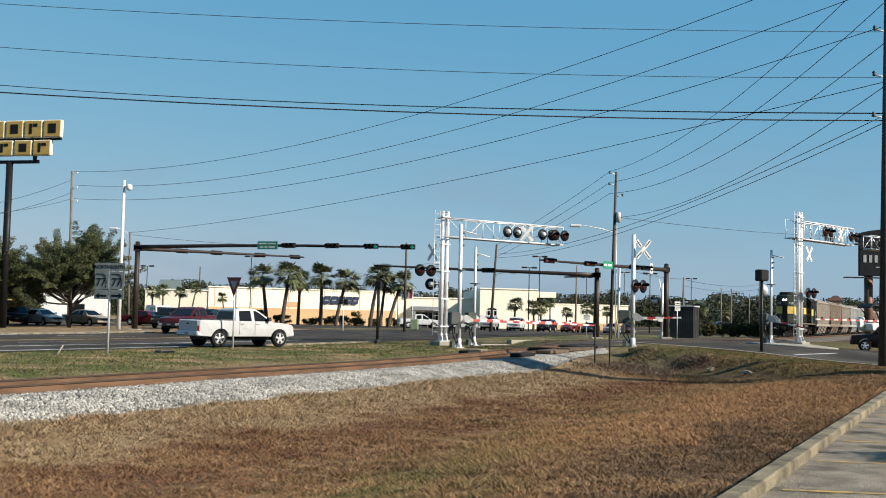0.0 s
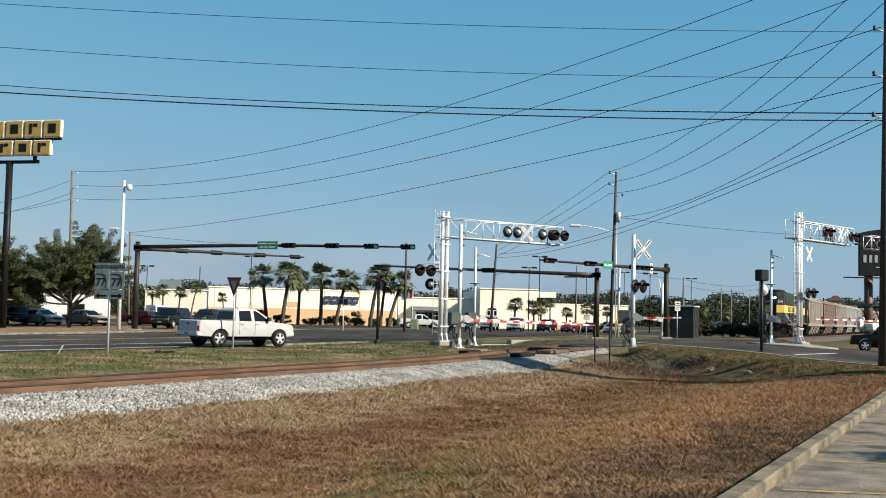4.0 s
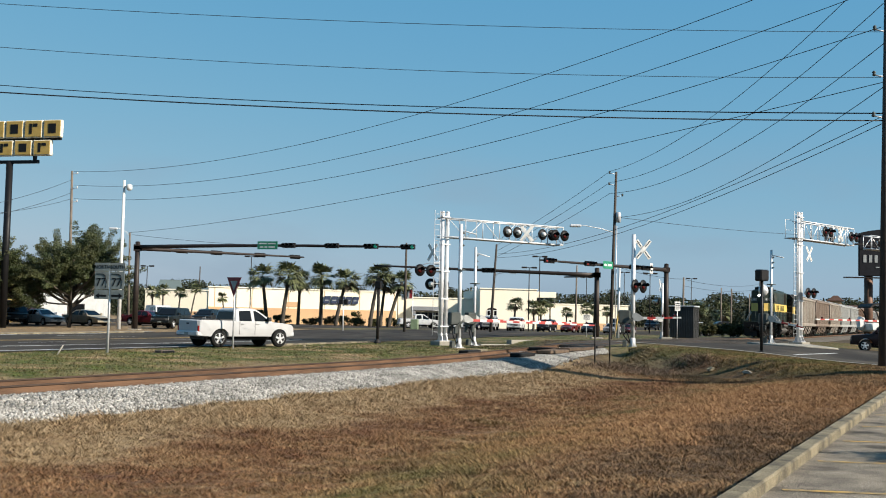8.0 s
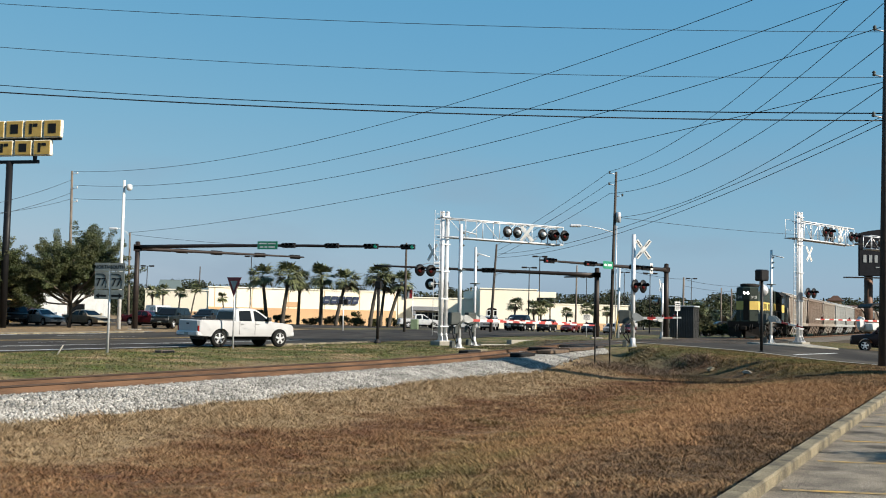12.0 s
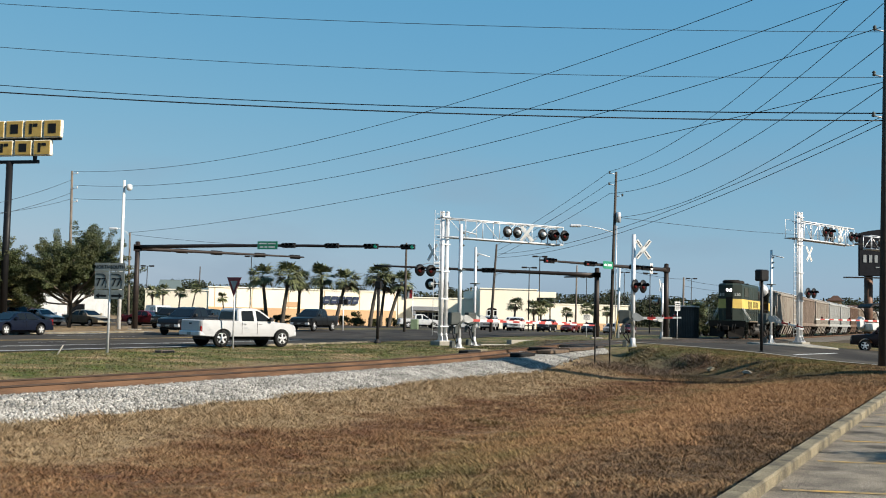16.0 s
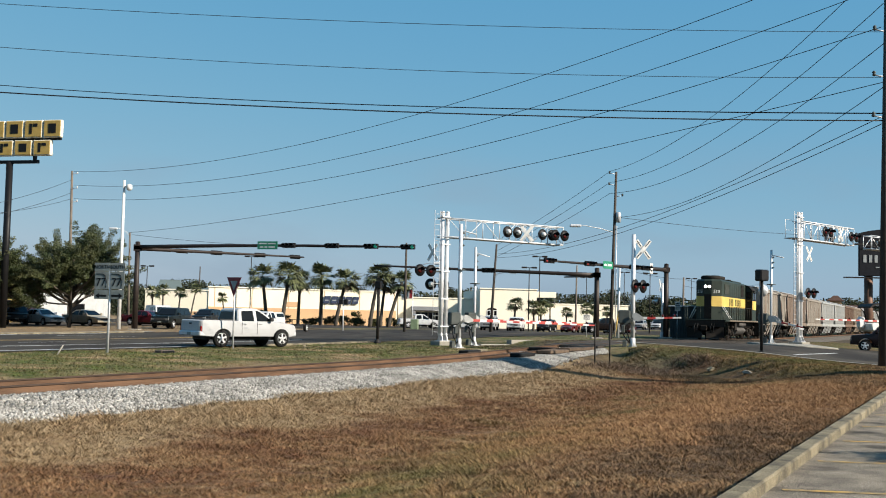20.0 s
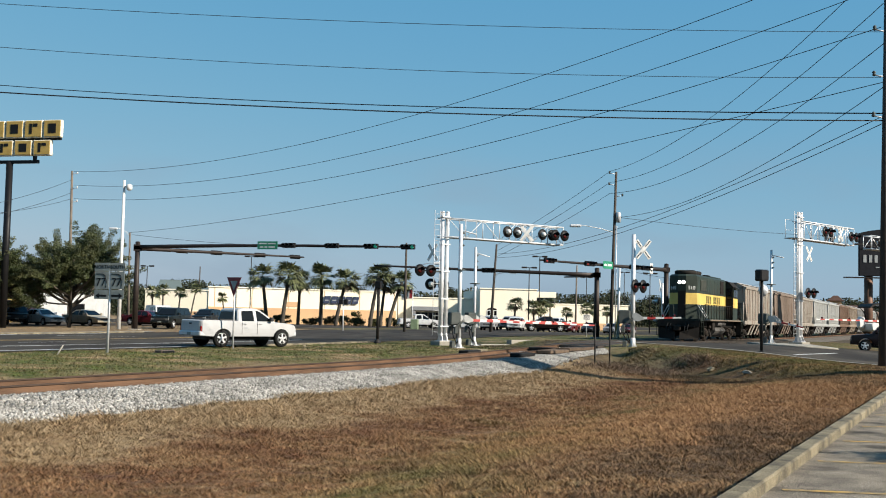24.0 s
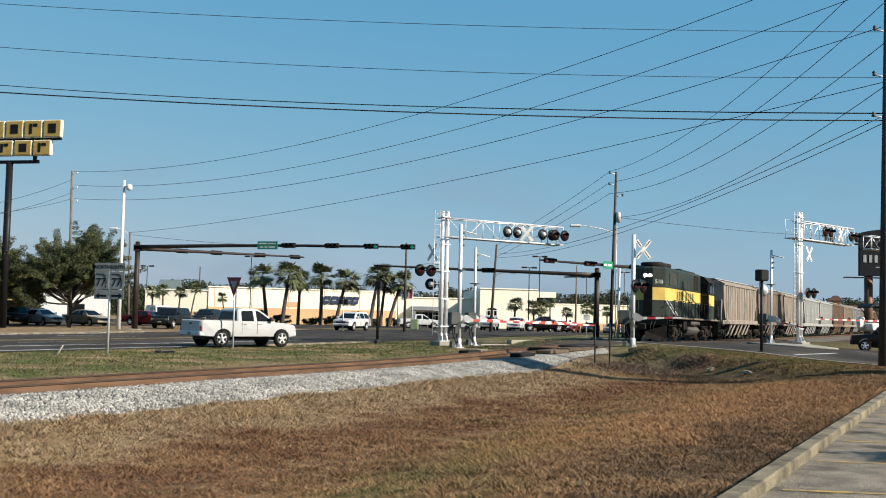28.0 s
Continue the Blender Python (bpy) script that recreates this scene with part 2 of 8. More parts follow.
def rod(bm, a, b, r, r2=None, n=8, caps=True):
    a, b = Vector(a), Vector(b)
    r2 = r if r2 is None else r2
    q = (b - a).to_track_quat("Z", "Y")
    rings = []
    for c, rr in ((a, r), (b, r2)):
        rings.append([bm.verts.new(c + q @ Vector((rr * math.cos(2 * math.pi * i / n), rr * math.sin(2 * math.pi * i / n), 0))) for i in range(n)])
    for i in range(n):
        bm.faces.new((rings[0][i], rings[0][(i + 1) % n], rings[1][(i + 1) % n], rings[1][i])).smooth = True
    if caps:
        bm.faces.new(rings[0][::-1])
        bm.faces.new(rings[1])
    return bm


def tube(bm, pts, r, n=6, r2=None):
    pts = [Vector(p) for p in pts]
    r2 = r if r2 is None else r2
    rings = []
    for k, c in enumerate(pts):
        d = (pts[min(k + 1, len(pts) - 1)] - pts[max(k - 1, 0)]).normalized()
        q = d.to_track_quat("Z", "Y")
        rr = r + (r2 - r) * k / (len(pts) - 1)
        rings.append([bm.verts.new(c + q @ Vector((rr * math.cos(2 * math.pi * i / n), rr * math.sin(2 * math.pi * i / n), 0))) for i in range(n)])
    for k in range(len(rings) - 1):
        for i in range(n):
            bm.faces.new((rings[k][i], rings[k][(i + 1) % n], rings[k + 1][(i + 1) % n], rings[k + 1][i])).smooth = True
    bm.faces.new(rings[0][::-1]), bm.faces.new(rings[-1])
    return bm


def lathe(bm, prof, n=16, axis="z", c=(0, 0, 0)):
    """prof: (radius, height) pairs turned round an axis through c."""
    rings = []
    for r, h in prof:
        ring = []
        for i in range(n):
            a = 2 * math.pi * i / n
            v = (r * math.cos(a), r * math.sin(a), h)
            v = v if axis == "z" else ((h, v[0], v[1]) if axis == "x" else (v[0], h, v[1]))
            ring.append(bm.verts.new(Vector(c) + Vector(v)))
        rings.append(ring)
    for k in range(len(rings) - 1):
        for i in range(n):
            bm.faces.new((rings[k][i], rings[k][(i + 1) % n], rings[k + 1][(i + 1) % n], rings[k + 1][i])).smooth = True
    bm.faces.new(rings[0][::-1]), bm.faces.new(rings[-1])
    return bm


def slab(bm, pts, w, bev=0.04, c=0.0, top_w=None, z_lo=None, z_hi=None):
    """A side profile (x, z) given width w across y, with softened edges; narrows to top_w between the heights z_lo and z_hi."""
    cx = sum(p[0] for p in pts) / len(pts)
    cz = sum(p[1] for p in pts) / len(pts)

    def wid(z, ww):
        if top_w is None:
            return ww
        k = min(1, max(0, (z - z_lo) / (z_hi - z_lo)))
        return ww + (top_w - w) * k
    rings = []
    for side, dw, shrink in ((-1, 0, bev), (-1, bev, 0), (1, bev, 0), (1, 0, bev)):
        ring = []
        for x, z in pts:
            dx, dz = cx - x, cz - z
            ln = max(1e-6, math.hypot(dx, dz))
            ring.append(bm.verts.new((x + dx / ln * shrink, c + side * (wid(z, w) / 2 - dw), z + dz / ln * shrink)))
        rings.append(ring)
    n = len(pts)
    for k in range(3):
        for i in range(n):
            bm.faces.new((rings[k][i], rings[k + 1][i], rings[k + 1][(i + 1) % n], rings[k][(i + 1) % n]))
    bm.faces.new(rings[0]), bm.faces.new(rings[3][::-1])
    bmesh.ops.recalc_face_normals(bm, faces=bm.faces[:])
    return bm


def poly(bm, pts, mi=0):
    f = bm.faces.new([bm.verts.new(p) for p in pts])
    f.material_index = mi
    return f


def plate(bm, pts, d):
    """A flat polygon given thickness d (a vector)."""
    d = Vector(d)
    a = [bm.verts.new(p) for p in pts]
    b = [bm.verts.new(Vector(p) + d) for p in pts]
    n = len(pts)
    bm.faces.new(a), bm.faces.new(b[::-1])
    for i in range(n):
        bm.faces.new((a[i], b[i], b[(i + 1) % n], a[(i + 1) % n]))
    bmesh.ops.recalc_face_normals(bm, faces=bm.faces[:])
    return bm


def arrays(name, verts, faces):
    """A mesh from numpy arrays of corners and of faces that all have the same number of corners."""
    me = bpy.data.meshes.new(name)
    nf, k = faces.shape
    me.vertices.add(len(verts))
    me.vertices.foreach_set("co", verts.astype(np.float32).ravel())
    me.loops.add(nf * k)
    me.loops.foreach_set("vertex_index", faces.astype(np.int32).ravel())
    me.polygons.add(nf)
    me.polygons.foreach_set("loop_start", np.arange(0, nf * k, k, dtype=np.int32))
    me.update(calc_edges=True)
    return me


def sheet_grid(name, us, ps, lift=0.0, to_world=None):
    """A sheet over the ground on a grid of u and p."""
    U, P = np.meshgrid(us, ps, indexing="ij")
    if to_world is None:
        X, Y = U * UX + P * PX, U * UY + P * PY
    else:
        X, Y = to_world(U, P)
    Z = ground_z(X, Y) + lift
    v = np.stack([X.ravel(), Y.ravel(), Z.ravel()], 1)
    n, m = len(us), len(ps)
    i = np.arange(n * m).reshape(n, m)
    f = np.stack([i[:-1, :-1].ravel(), i[:-1, 1:].ravel(), i[1:, 1:].ravel(), i[1:, :-1].ravel()], 1)
    me = arrays(name, v, f)
    if me.polygons[0].normal.z < 0:
        me.flip_normals()
    return me


# ---- ground, roads, car park ----
def spread(lo, hi, near_lo, near_hi, fine, grow=1.35):
    a = list(np.arange(near_lo, near_hi + fine / 2, fine))
    s, x = fine, near_hi
    while x < hi:
        s *= grow
        x = min(hi, x + s)
        a.append(x)
    s, x = fine, near_lo
    while x > lo:
        s *= grow
        x = max(lo, x - s)
        a.insert(0, x)
    return np.array(a)


def grass_material(name, blades):
    """Dry winter grass: straw, brown and green patches at world scale."""
    m = bpy.data.materials.new(name)
    m.use_nodes = True
    nt = m.node_tree
    N, L = nt.nodes.new, nt.links.new
    b = nt.nodes["Principled BSDF"]
    b.inputs["Roughness"].default_value = 0.9
    b.inputs["Specular IOR Level"].default_value = 0.15
    tc = N("ShaderNodeTexCoord")

    def noise_tex(scale, detail=4, rough=0.55, off=0.0):
        mp = N("ShaderNodeMapping")
        mp.inputs["Location"].default_value = (off, off * 0.7, 0)
        mp.inputs["Scale"].default_value = (1, 1, 0.02)
        L(tc.outputs["Object"], mp.inputs[0])
        n = N("ShaderNodeTexNoise")
        n.inputs["Scale"].default_value, n.inputs["Detail"].default_value, n.inputs["Roughness"].default_value = scale, detail, rough
        L(mp.outputs[0], n.inputs[0])
        return n.outputs[0]

    def ranged(src, a, c, lo=0.0, hi=1.0):
        r = N("ShaderNodeMapRange")
        r.inputs[1].default_value, r.inputs[2].default_value, r.inputs[3].default_value, r.inputs[4].default_value = a, c, lo, hi
        L(src, r.inputs[0])
        return r.outputs[0]

    def mixed(fac, a, c):
        x = N("ShaderNodeMix")
        x.data_type = "RGBA"
        L(fac, x.inputs[0])
        for k, v in ((6, a), (7, c)):
            if isinstance(v, tuple):
                x.inputs[k].default_value = (*v, 1)
            else:
                L(v, x.inputs[k])
        return x.outputs[2]

    def calc(op, a, c):
        x = N("ShaderNodeMath")
        x.operation = op
        for k, v in ((0, a), (1, c)):
            if isinstance(v, float):
                x.inputs[k].default_value = v
            else:
                L(v, x.inputs[k])
        return x.outputs[0]
    col = mixed(ranged(noise_tex(0.55, 5), 0.35, 0.65), (0.227, 0.131, 0.063), (0.146, 0.0769, 0.0373))
    col = mixed(ranged(noise_tex(0.30, 6, 0.65, 31), 0.54, 0.68), col, (0.0756, 0.0403, 0.0252))
    col = mixed(ranged(noise_tex(2.6, 4, 0.6, 9), 0.5, 0.72), col, (0.262, 0.182, 0.101))
    col = mixed(ranged(noise_tex(4.2, 4, 0.7, 3), 0.47, 0.62, 0.0, 0.9), col, (0.0655, 0.0363, 0.0202))
    col = mixed(ranged(noise_tex(7.0, 4, 0.7, 23), 0.5, 0.66, 0.0, 0.85), col, (0.283, 0.207, 0.116))
    sep = N("ShaderNodeSeparateXYZ")
    L(tc.outputs["Object"], sep.inputs[0])
    wob = ranged(noise_tex(0.25, 4, 0.6, 88), 0.3, 0.7, -1.6, 1.6)
    across = calc("ADD", calc("ADD", calc("MULTIPLY", sep.outputs[0], PX), calc("MULTIPLY", sep.outputs[1], PY)), wob)
    along = calc("ADD", calc("MULTIPLY", sep.outputs[0], UX), calc("MULTIPLY", sep.outputs[1], UY))
    # straw beside the ballast, then a reddish belt, then greener streaks low in the hollow
    straw = calc("MULTIPLY", ranged(across, -11.4, -13.2), ranged(noise_tex(0.8, 4, 0.6, 41), 0.32, 0.52, 0.4, 1.0))
    col = mixed(straw, col, mixed(ranged(noise_tex(4.0, 4, 0.6, 4), 0.4, 0.65), (0.262, 0.195, 0.117), (0.168, 0.115, 0.065)))
    red = calc("MULTIPLY", calc("MULTIPLY", ranged(across, -13.0, -11.8), ranged(across, -7.8, -9.6)), ranged(noise_tex(0.5, 5, 0.65, 62), 0.4, 0.62, 0.0, 0.9))
    col = mixed(red, col, mixed(ranged(noise_tex(3.5, 4, 0.6, 8), 0.42, 0.62), (0.131, 0.063, 0.0328), (0.0605, 0.0328, 0.0212)))
    # greener along the far side of the railway and in damp streaks of the hollow
    far = calc("MULTIPLY", ranged(across, -20.0, -23.0), ranged(across, -54.0, -48.0))
    roadside = calc("ADD", calc("MULTIPLY", sep.outputs[0], 0.937), calc("MULTIPLY", sep.outputs[1], 0.35))
    verge = calc("MULTIPLY", ranged(across, -2.0, -5.0), ranged(roadside, 25.5, 29.5))
    damp = calc("MULTIPLY", calc("MULTIPLY", ranged(across, -10.0, -8.5), ranged(across, -3.6, -5.2)), ranged(noise_tex(0.42, 6, 0.7, 57), 0.5, 0.64, 0.0, 0.6))
    streak = calc("MULTIPLY", calc("MULTIPLY", ranged(across, -8.4, -6.9), ranged(across, -4.6, -6.0)), calc("MULTIPLY", ranged(along, 8.5, 10.5), ranged(along, 24.0, 20.0)))
    damp = calc("MAXIMUM", damp, calc("MULTIPLY", streak, ranged(noise_tex(1.1, 6, 0.75, 66), 0.36, 0.6, 0.1, 0.75)))
    lush = ranged(noise_tex(0.35, 5, 0.65, 77), 0.36, 0.54, 0.0, 0.95)
    bigger = N("ShaderNodeMath")
    bigger.operation = "MAXIMUM"
    L(calc("MULTIPLY", far, lush), bigger.inputs[0])
    L(calc("MAXIMUM", damp, calc("MULTIPLY", verge, calc("MULTIPLY", lush, 0.8))), bigger.inputs[1])
    green = mixed(ranged(noise_tex(3.0, 4, 0.6, 15), 0.4, 0.62), (0.05, 0.078, 0.018), (0.092, 0.088, 0.032))
    green = mixed(ranged(noise_tex(1.1, 4, 0.6, 5), 0.58, 0.72), green, (0.136, 0.0909, 0.0428))
    col = mixed(bigger.outputs[0], col, green)
    # dry golden belt along the slope below the car park
    gold = calc("MULTIPLY", calc("MULTIPLY", ranged(across, -8.0, -6.4), ranged(along, 14.0, 18.0)), ranged(noise_tex(0.45, 5, 0.6, 35), 0.3, 0.5, 0.3, 0.85))
    col = mixed(calc("MULTIPLY", gold, ranged(roadside, 24.0, 22.0)), col, mixed(ranged(noise_tex(5.0, 4, 0.6, 44), 0.4, 0.62), (0.271, 0.154, 0.0756), (0.164, 0.0909, 0.0454)))
    # grey-brown turf, darker towards the car park at the near end
    thin = calc("MULTIPLY", calc("MULTIPLY", ranged(across, -3.9, -2.9), ranged(along, 24.0, 17.0, 0.1, 1.0)), ranged(noise_tex(0.9, 5, 0.65, 19), 0.34, 0.56, 0.45, 1.0))
    col = mixed(thin, col, mixed(ranged(noise_tex(4.5, 4, 0.6, 12), 0.4, 0.64), (0.101, 0.0662, 0.0391), (0.0536, 0.0378, 0.0252)))
    # dead brush and dark soil in the ditch bottom, its shade put into the colour
    ditch = calc("MULTIPLY", calc("MULTIPLY", ranged(roadside, 24.0, 25.6), ranged(roadside, 28.6, 27.2)), ranged(across, -3.0, -5.0))
    ditch = calc("MULTIPLY", ditch, ranged(noise_tex(0.7, 5, 0.65, 7), 0.36, 0.55, 0.3, 1.0))
    col = mixed(ditch, col, mixed(ranged(noise_tex(3.0, 4, 0.6, 16), 0.42, 0.62), (0.0347, 0.0252, 0.0176), (0.0693, 0.0536, 0.0284)))
    # oily bare dirt beside the track beyond the road
    bare = calc("MULTIPLY", calc("MULTIPLY", ranged(across, -25.0, -22.5), ranged(across, -10.5, -13.0)), ranged(along, 60.0, 64.0))
    col = mixed(bare, col, mixed(ranged(noise_tex(1.4, 4, 0.6, 26), 0.4, 0.64), (0.0765, 0.0612, 0.045), (0.0405, 0.0324, 0.0252)))
    hsv = N("ShaderNodeHueSaturation")
    L(col, hsv.inputs["Color"])
    if blades:
        geo = N("ShaderNodeNewGeometry")
        L(ranged(geo.outputs["Random Per Island"], 0, 1, 0.5, 1.5), hsv.inputs["Value"])
    else:
        n = noise_tex(38.0, 3)
        L(ranged(n, 0.25, 0.75, 0.55, 1.2), hsv.inputs["Value"])
        bp = N("ShaderNodeBump")
        bp.inputs["Strength"].default_value, bp.inputs["Distance"].default_value = 0.9, 0.06
        L(n, bp.inputs["Height"]), L(bp.outputs[0], b.inputs["Normal"])
    L(hsv.outputs[0], b.inputs["Base Color"])
    return m


M["soil_grass"] = grass_material("dry_grass_ground", False)
M["grass"] = grass_material("dry_grass_blades", True)
us = spread(-400, 4200, -4, 110, 0.75)
ps = spread(-4000, 2600, -36, 6, 0.5)
ground = tagged(mesh_part("ground", sheet_grid("ground", us, ps), "soil_grass", smooth=True), "dry brown winter grass ground with greener patches", "ground", kind="structure")

HW0, HW1 = -33.4, -54.2
highway = tagged(mesh_part("road_highway", sheet_grid("road_highway", np.arange(-240, 560, 2.5), np.linspace(HW1, HW0, 12), 0.03), "asphalt"), "worn grey asphalt highway with painted lane lines", "road", kind="structure")


def cross_world(L_, m_):
    return L_ * CX + m_ * 0.937, L_ * CY + m_ * 0.35


cross = tagged(mesh_part("road_crossing", sheet_grid("road_crossing", np.linspace(-58, 70, 110), np.linspace(M_LO, M_HI, 26), 0.045, cross_world), "asphalt"), "grey asphalt road crossing the railway at an angle", "road", kind="structure")


def strip(name, u0, u1, p0, p1, lift, material, parent, step_=2.0, world=None):
    n = max(2, int(abs(u1 - u0) / step_) + 1)
    me = sheet_grid(name, np.linspace(u0, u1, n), np.linspace(p0, p1, 2), lift, world)
    return mesh_part(name, me, material, parent)


for p_ in (-38.0, -41.6, -47.4, -50.8):
    for u_ in np.arange(-20, 58, 12.0):
        strip("lane_dash", u_, u_ + 3.2, p_ - 0.07, p_ + 0.07, 0.036, "white_line", highway)
for p_, mm in ((-34.1, "white_line"), (-38.0, "white_line"), (-44.4, "yellow_line"), (-44.9, "yellow_line"), (-53.6, "white_line")):
    strip("edge_line", -60, 60, p_ - 0.15, p_ + 0.15, 0.036, mm, highway)
bm = bmesh.new()
poly(bm, [(x, y, float(ground_z(x, y)) + 0.06) for x, y in ((16.7, 52.5), (16.85, 52.3), (20.45, 56.9), (20.3, 57.1))])
part("stop_line", bm, "white_line", cross)
strip("road_edge", -58, 14, M_LO - 0.32, M_LO + 0.02, 0.055, "concrete", cross, world=cross_world)


def kerb_strip(name, pts, width, h, material, label, cat="kerb", seg=2.4, face=0.0):
    """A run of kerb stones along a line; each stone is a piece."""
    base = tagged(new(name), label, cat, kind="structure")
    a, b = Vector(pts[0]), Vector(pts[1])
    n = max(1, int((b - a).length / seg))
    d = (b - a).normalized()
    az = math.degrees(math.atan2(d.x, d.y))
    bm = bmesh.new()
    rbox(bm, -seg / 2 + 0.006, seg / 2 - 0.006, -width / 2, width / 2, -0.25, h, 0.02)
    first = part("kerb_stone", bm, material, base)
    for i in range(n):
        c = a + d * seg * (i + 0.5)
        m = at(c.x, c.y, az)
        if i == 0:
            first.matrix_basis = m
        else:
            share("kerb_stone", first, base, m)
    return base


# car park beside the camera
def lot_world(U, P):
    P = P + (U - 10.2) * 0.0166
    return U * UX + P * PX, U * UY + P * PY


lot = tagged(mesh_part("pavement_car_park", sheet_grid("pavement_car_park", np.arange(-30, 47.1, 1.0), np.array([-1.95, 0, 3, 8, 16, 26.0]), 0.03, lot_world), "lot"), "pale worn asphalt car park with yellow stripes", "car park", kind="structure")
for i in range(14):
    u_ = 12.0 + (i - 3) * 2.77
    a = W(u_, -1.72 + (u_ - 10.2) * 0.0166)
    dx = Vector((math.sin(radians(98)), math.cos(radians(98)), 0))
    e = a + dx * 5.2
    bm = bmesh.new()
    nrm = Vector((-dx.y, dx.x, 0)) * 0.055
    poly(bm, [(q.x, q.y, -0.1 + 0.036) for q in (a - nrm, e - nrm, e + nrm, a + nrm)])
    part("parking_stripe", bm, "yellow_line", lot)
k0, k1 = W(-9, -2.26), W(47, -1.33)
kerb_strip("kerb_car_park", (k0, k1), 0.21, 0.16, "kerb", "weathered pale concrete kerb along the car park", seg=3.3)

# highway kerbs, far verge and walk
kerb_strip("kerb_highway", (W(-40, HW1 - 0.1), W(66, HW1 - 0.1)), 0.3, 0.12, "kerb", "pale concrete kerb on the far highway side", seg=4.0)
walk_far = tagged(mesh_part("pavement_far", sheet_grid("pavement_far", np.arange(-40, 68, 2.0), np.linspace(HW1 - 2.7, HW1 - 0.27, 3), 0.05), "concrete"), "pale concrete pavement beyond the highway", "pavement", kind="structure")
far_lot = tagged(mesh_part("pavement_mall_lot", sheet_grid("pavement_mall_lot", np.arange(98, 330, 4.0), np.linspace(-150, -60, 12), 0.03), "asphalt"), "grey asphalt shopping centre car park", "car park", kind="structure")
side_lot = tagged(mesh_part("pavement_restaurant_lot", sheet_grid("pavement_restaurant_lot", np.arange(30, 96, 4.0), np.linspace(-120, -71, 10), 0.03), "mulch"), "brown dirt restaurant car park, darkened for the shade under the oaks", "car park", kind="structure")


def island(name, near, far, w, h, label):
    """A raised concrete traffic island from its rounded near end to its far end."""
    base = tagged(new(name), label, "traffic island", kind="structure")
    bm = bmesh.new()
    a, b = Vector((*near, 0)), Vector((*far, 0))
    d = (a - b).normalized()
    n = Vector((-d.y, d.x, 0))
    out = [a + d * (w * 0.35 * math.cos(t)) + n * (w / 2 * math.sin(t)) for t in [math.pi / 2 - math.pi * i / 10 for i in range(11)]]
    out += [b - n * w / 2, b + n * w / 2]
    lo, hi, top = [], [], []
    c = sum(out, Vector()) / len(out)
    for q in out:
        z = float(ground_z(q.x, q.y))
        lo.append(bm.verts.new((q.x, q.y, z - 0.2)))
        hi.append(bm.verts.new((q.x, q.y, z + h - 0.04)))
        e = q + (c - q).normalized() * 0.08
        top.append(bm.verts.new((e.x, e.y, float(ground_z(e.x, e.y)) + h)))
    k = len(out)
    for i in range(k):
        bm.faces.new((lo[i], lo[(i + 1) % k], hi[(i + 1) % k], hi[i]))
        bm.faces.new((hi[i], hi[(i + 1) % k], top[(i + 1) % k], top[i]))
    bm.faces.new(top)
    bmesh.ops.recalc_face_normals(bm, faces=bm.faces[:])
    part("slab", bm, "concrete", base)
    return base


island("median_crossing", (21.4, 65.3), (23.4, 77.0), 4.0, 0.13, "raised pale concrete median island at the crossing")

# ---- railway ----
rails = tagged(new("railway_track"), "rusty railway track on pale ballast", "railway track", kind="structure")
prof = [(-0.075, 0), (0.075, 0), (0.075, 0.015), (0.012, 0.04), (0.012, 0.125), (0.037, 0.14), (0.037, 0.172), (-0.037, 0.172), (-0.037, 0.14), (-0.012, 0.125), (-0.012, 0.04), (-0.075, 0.015)]
for side in (-0.755, 0.755):
    uu = np.concatenate([np.arange(-45, 110, 2.5), np.arange(110, 420, 10.0)])
    bm = bmesh.new()
    rings = []
    for u_ in uu:
        z = float(rail_z(u_)) - 0.172
        rings.append([bm.verts.new(W(u_, TRACK_P + side + q[0], z + q[1])) for q in prof])
    for k in range(len(rings) - 1):
        for i in range(len(prof)):
            f = bm.faces.new((rings[k][i], rings[k + 1][i], rings[k + 1][(i + 1) % 12], rings[k][(i + 1) % 12]))
            f.material_index = 1 if 4 <= i <= 8 else 0
    bmesh.ops.recalc_face_normals(bm, faces=bm.faces[:])
    part("rail", bm, ("rail", "railtop"), rails)
bm = bmesh.new()
rbox(bm, -0.115, 0.115, -1.3, 1.3, -0.17, 0, 0.015)
first = part("tie", bm, "tie", rails)
rng = random.Random(3)
k = 0
for u_ in np.arange(4, 62, 0.55):
    m = Matrix.Translation(W(u_, TRACK_P + rng.uniform(-0.04, 0.04), float(rail_z(u_)) - 0.176)) @ pose(0, 0, 0, 0, 0, 90 - 25.2 + rng.uniform(-1, 1))
    if k == 0:
        first.matrix_basis = m
    else:
        share("tie", first, rails, m)
    k += 1
# tie plates under the near rail
bm = bmesh.new()
box(bm, -0.09, 0.09, 0.03, 0.17, -0.01, 0.035)
sp = part("tie_plate", bm, "darkmetal", rails)
k = 0
for u_ in np.arange(12, 50, 0.55):
    m = Matrix.Translation(W(u_, TRACK_P + 0.755, float(rail_z(u_)) - 0.172)) @ pose(0, 0, 0, 0, 0, 90 - 25.2)
    if k == 0:
        sp.matrix_basis = m
    else:
        share("tie_plate", sp, rails, m)
    k += 1

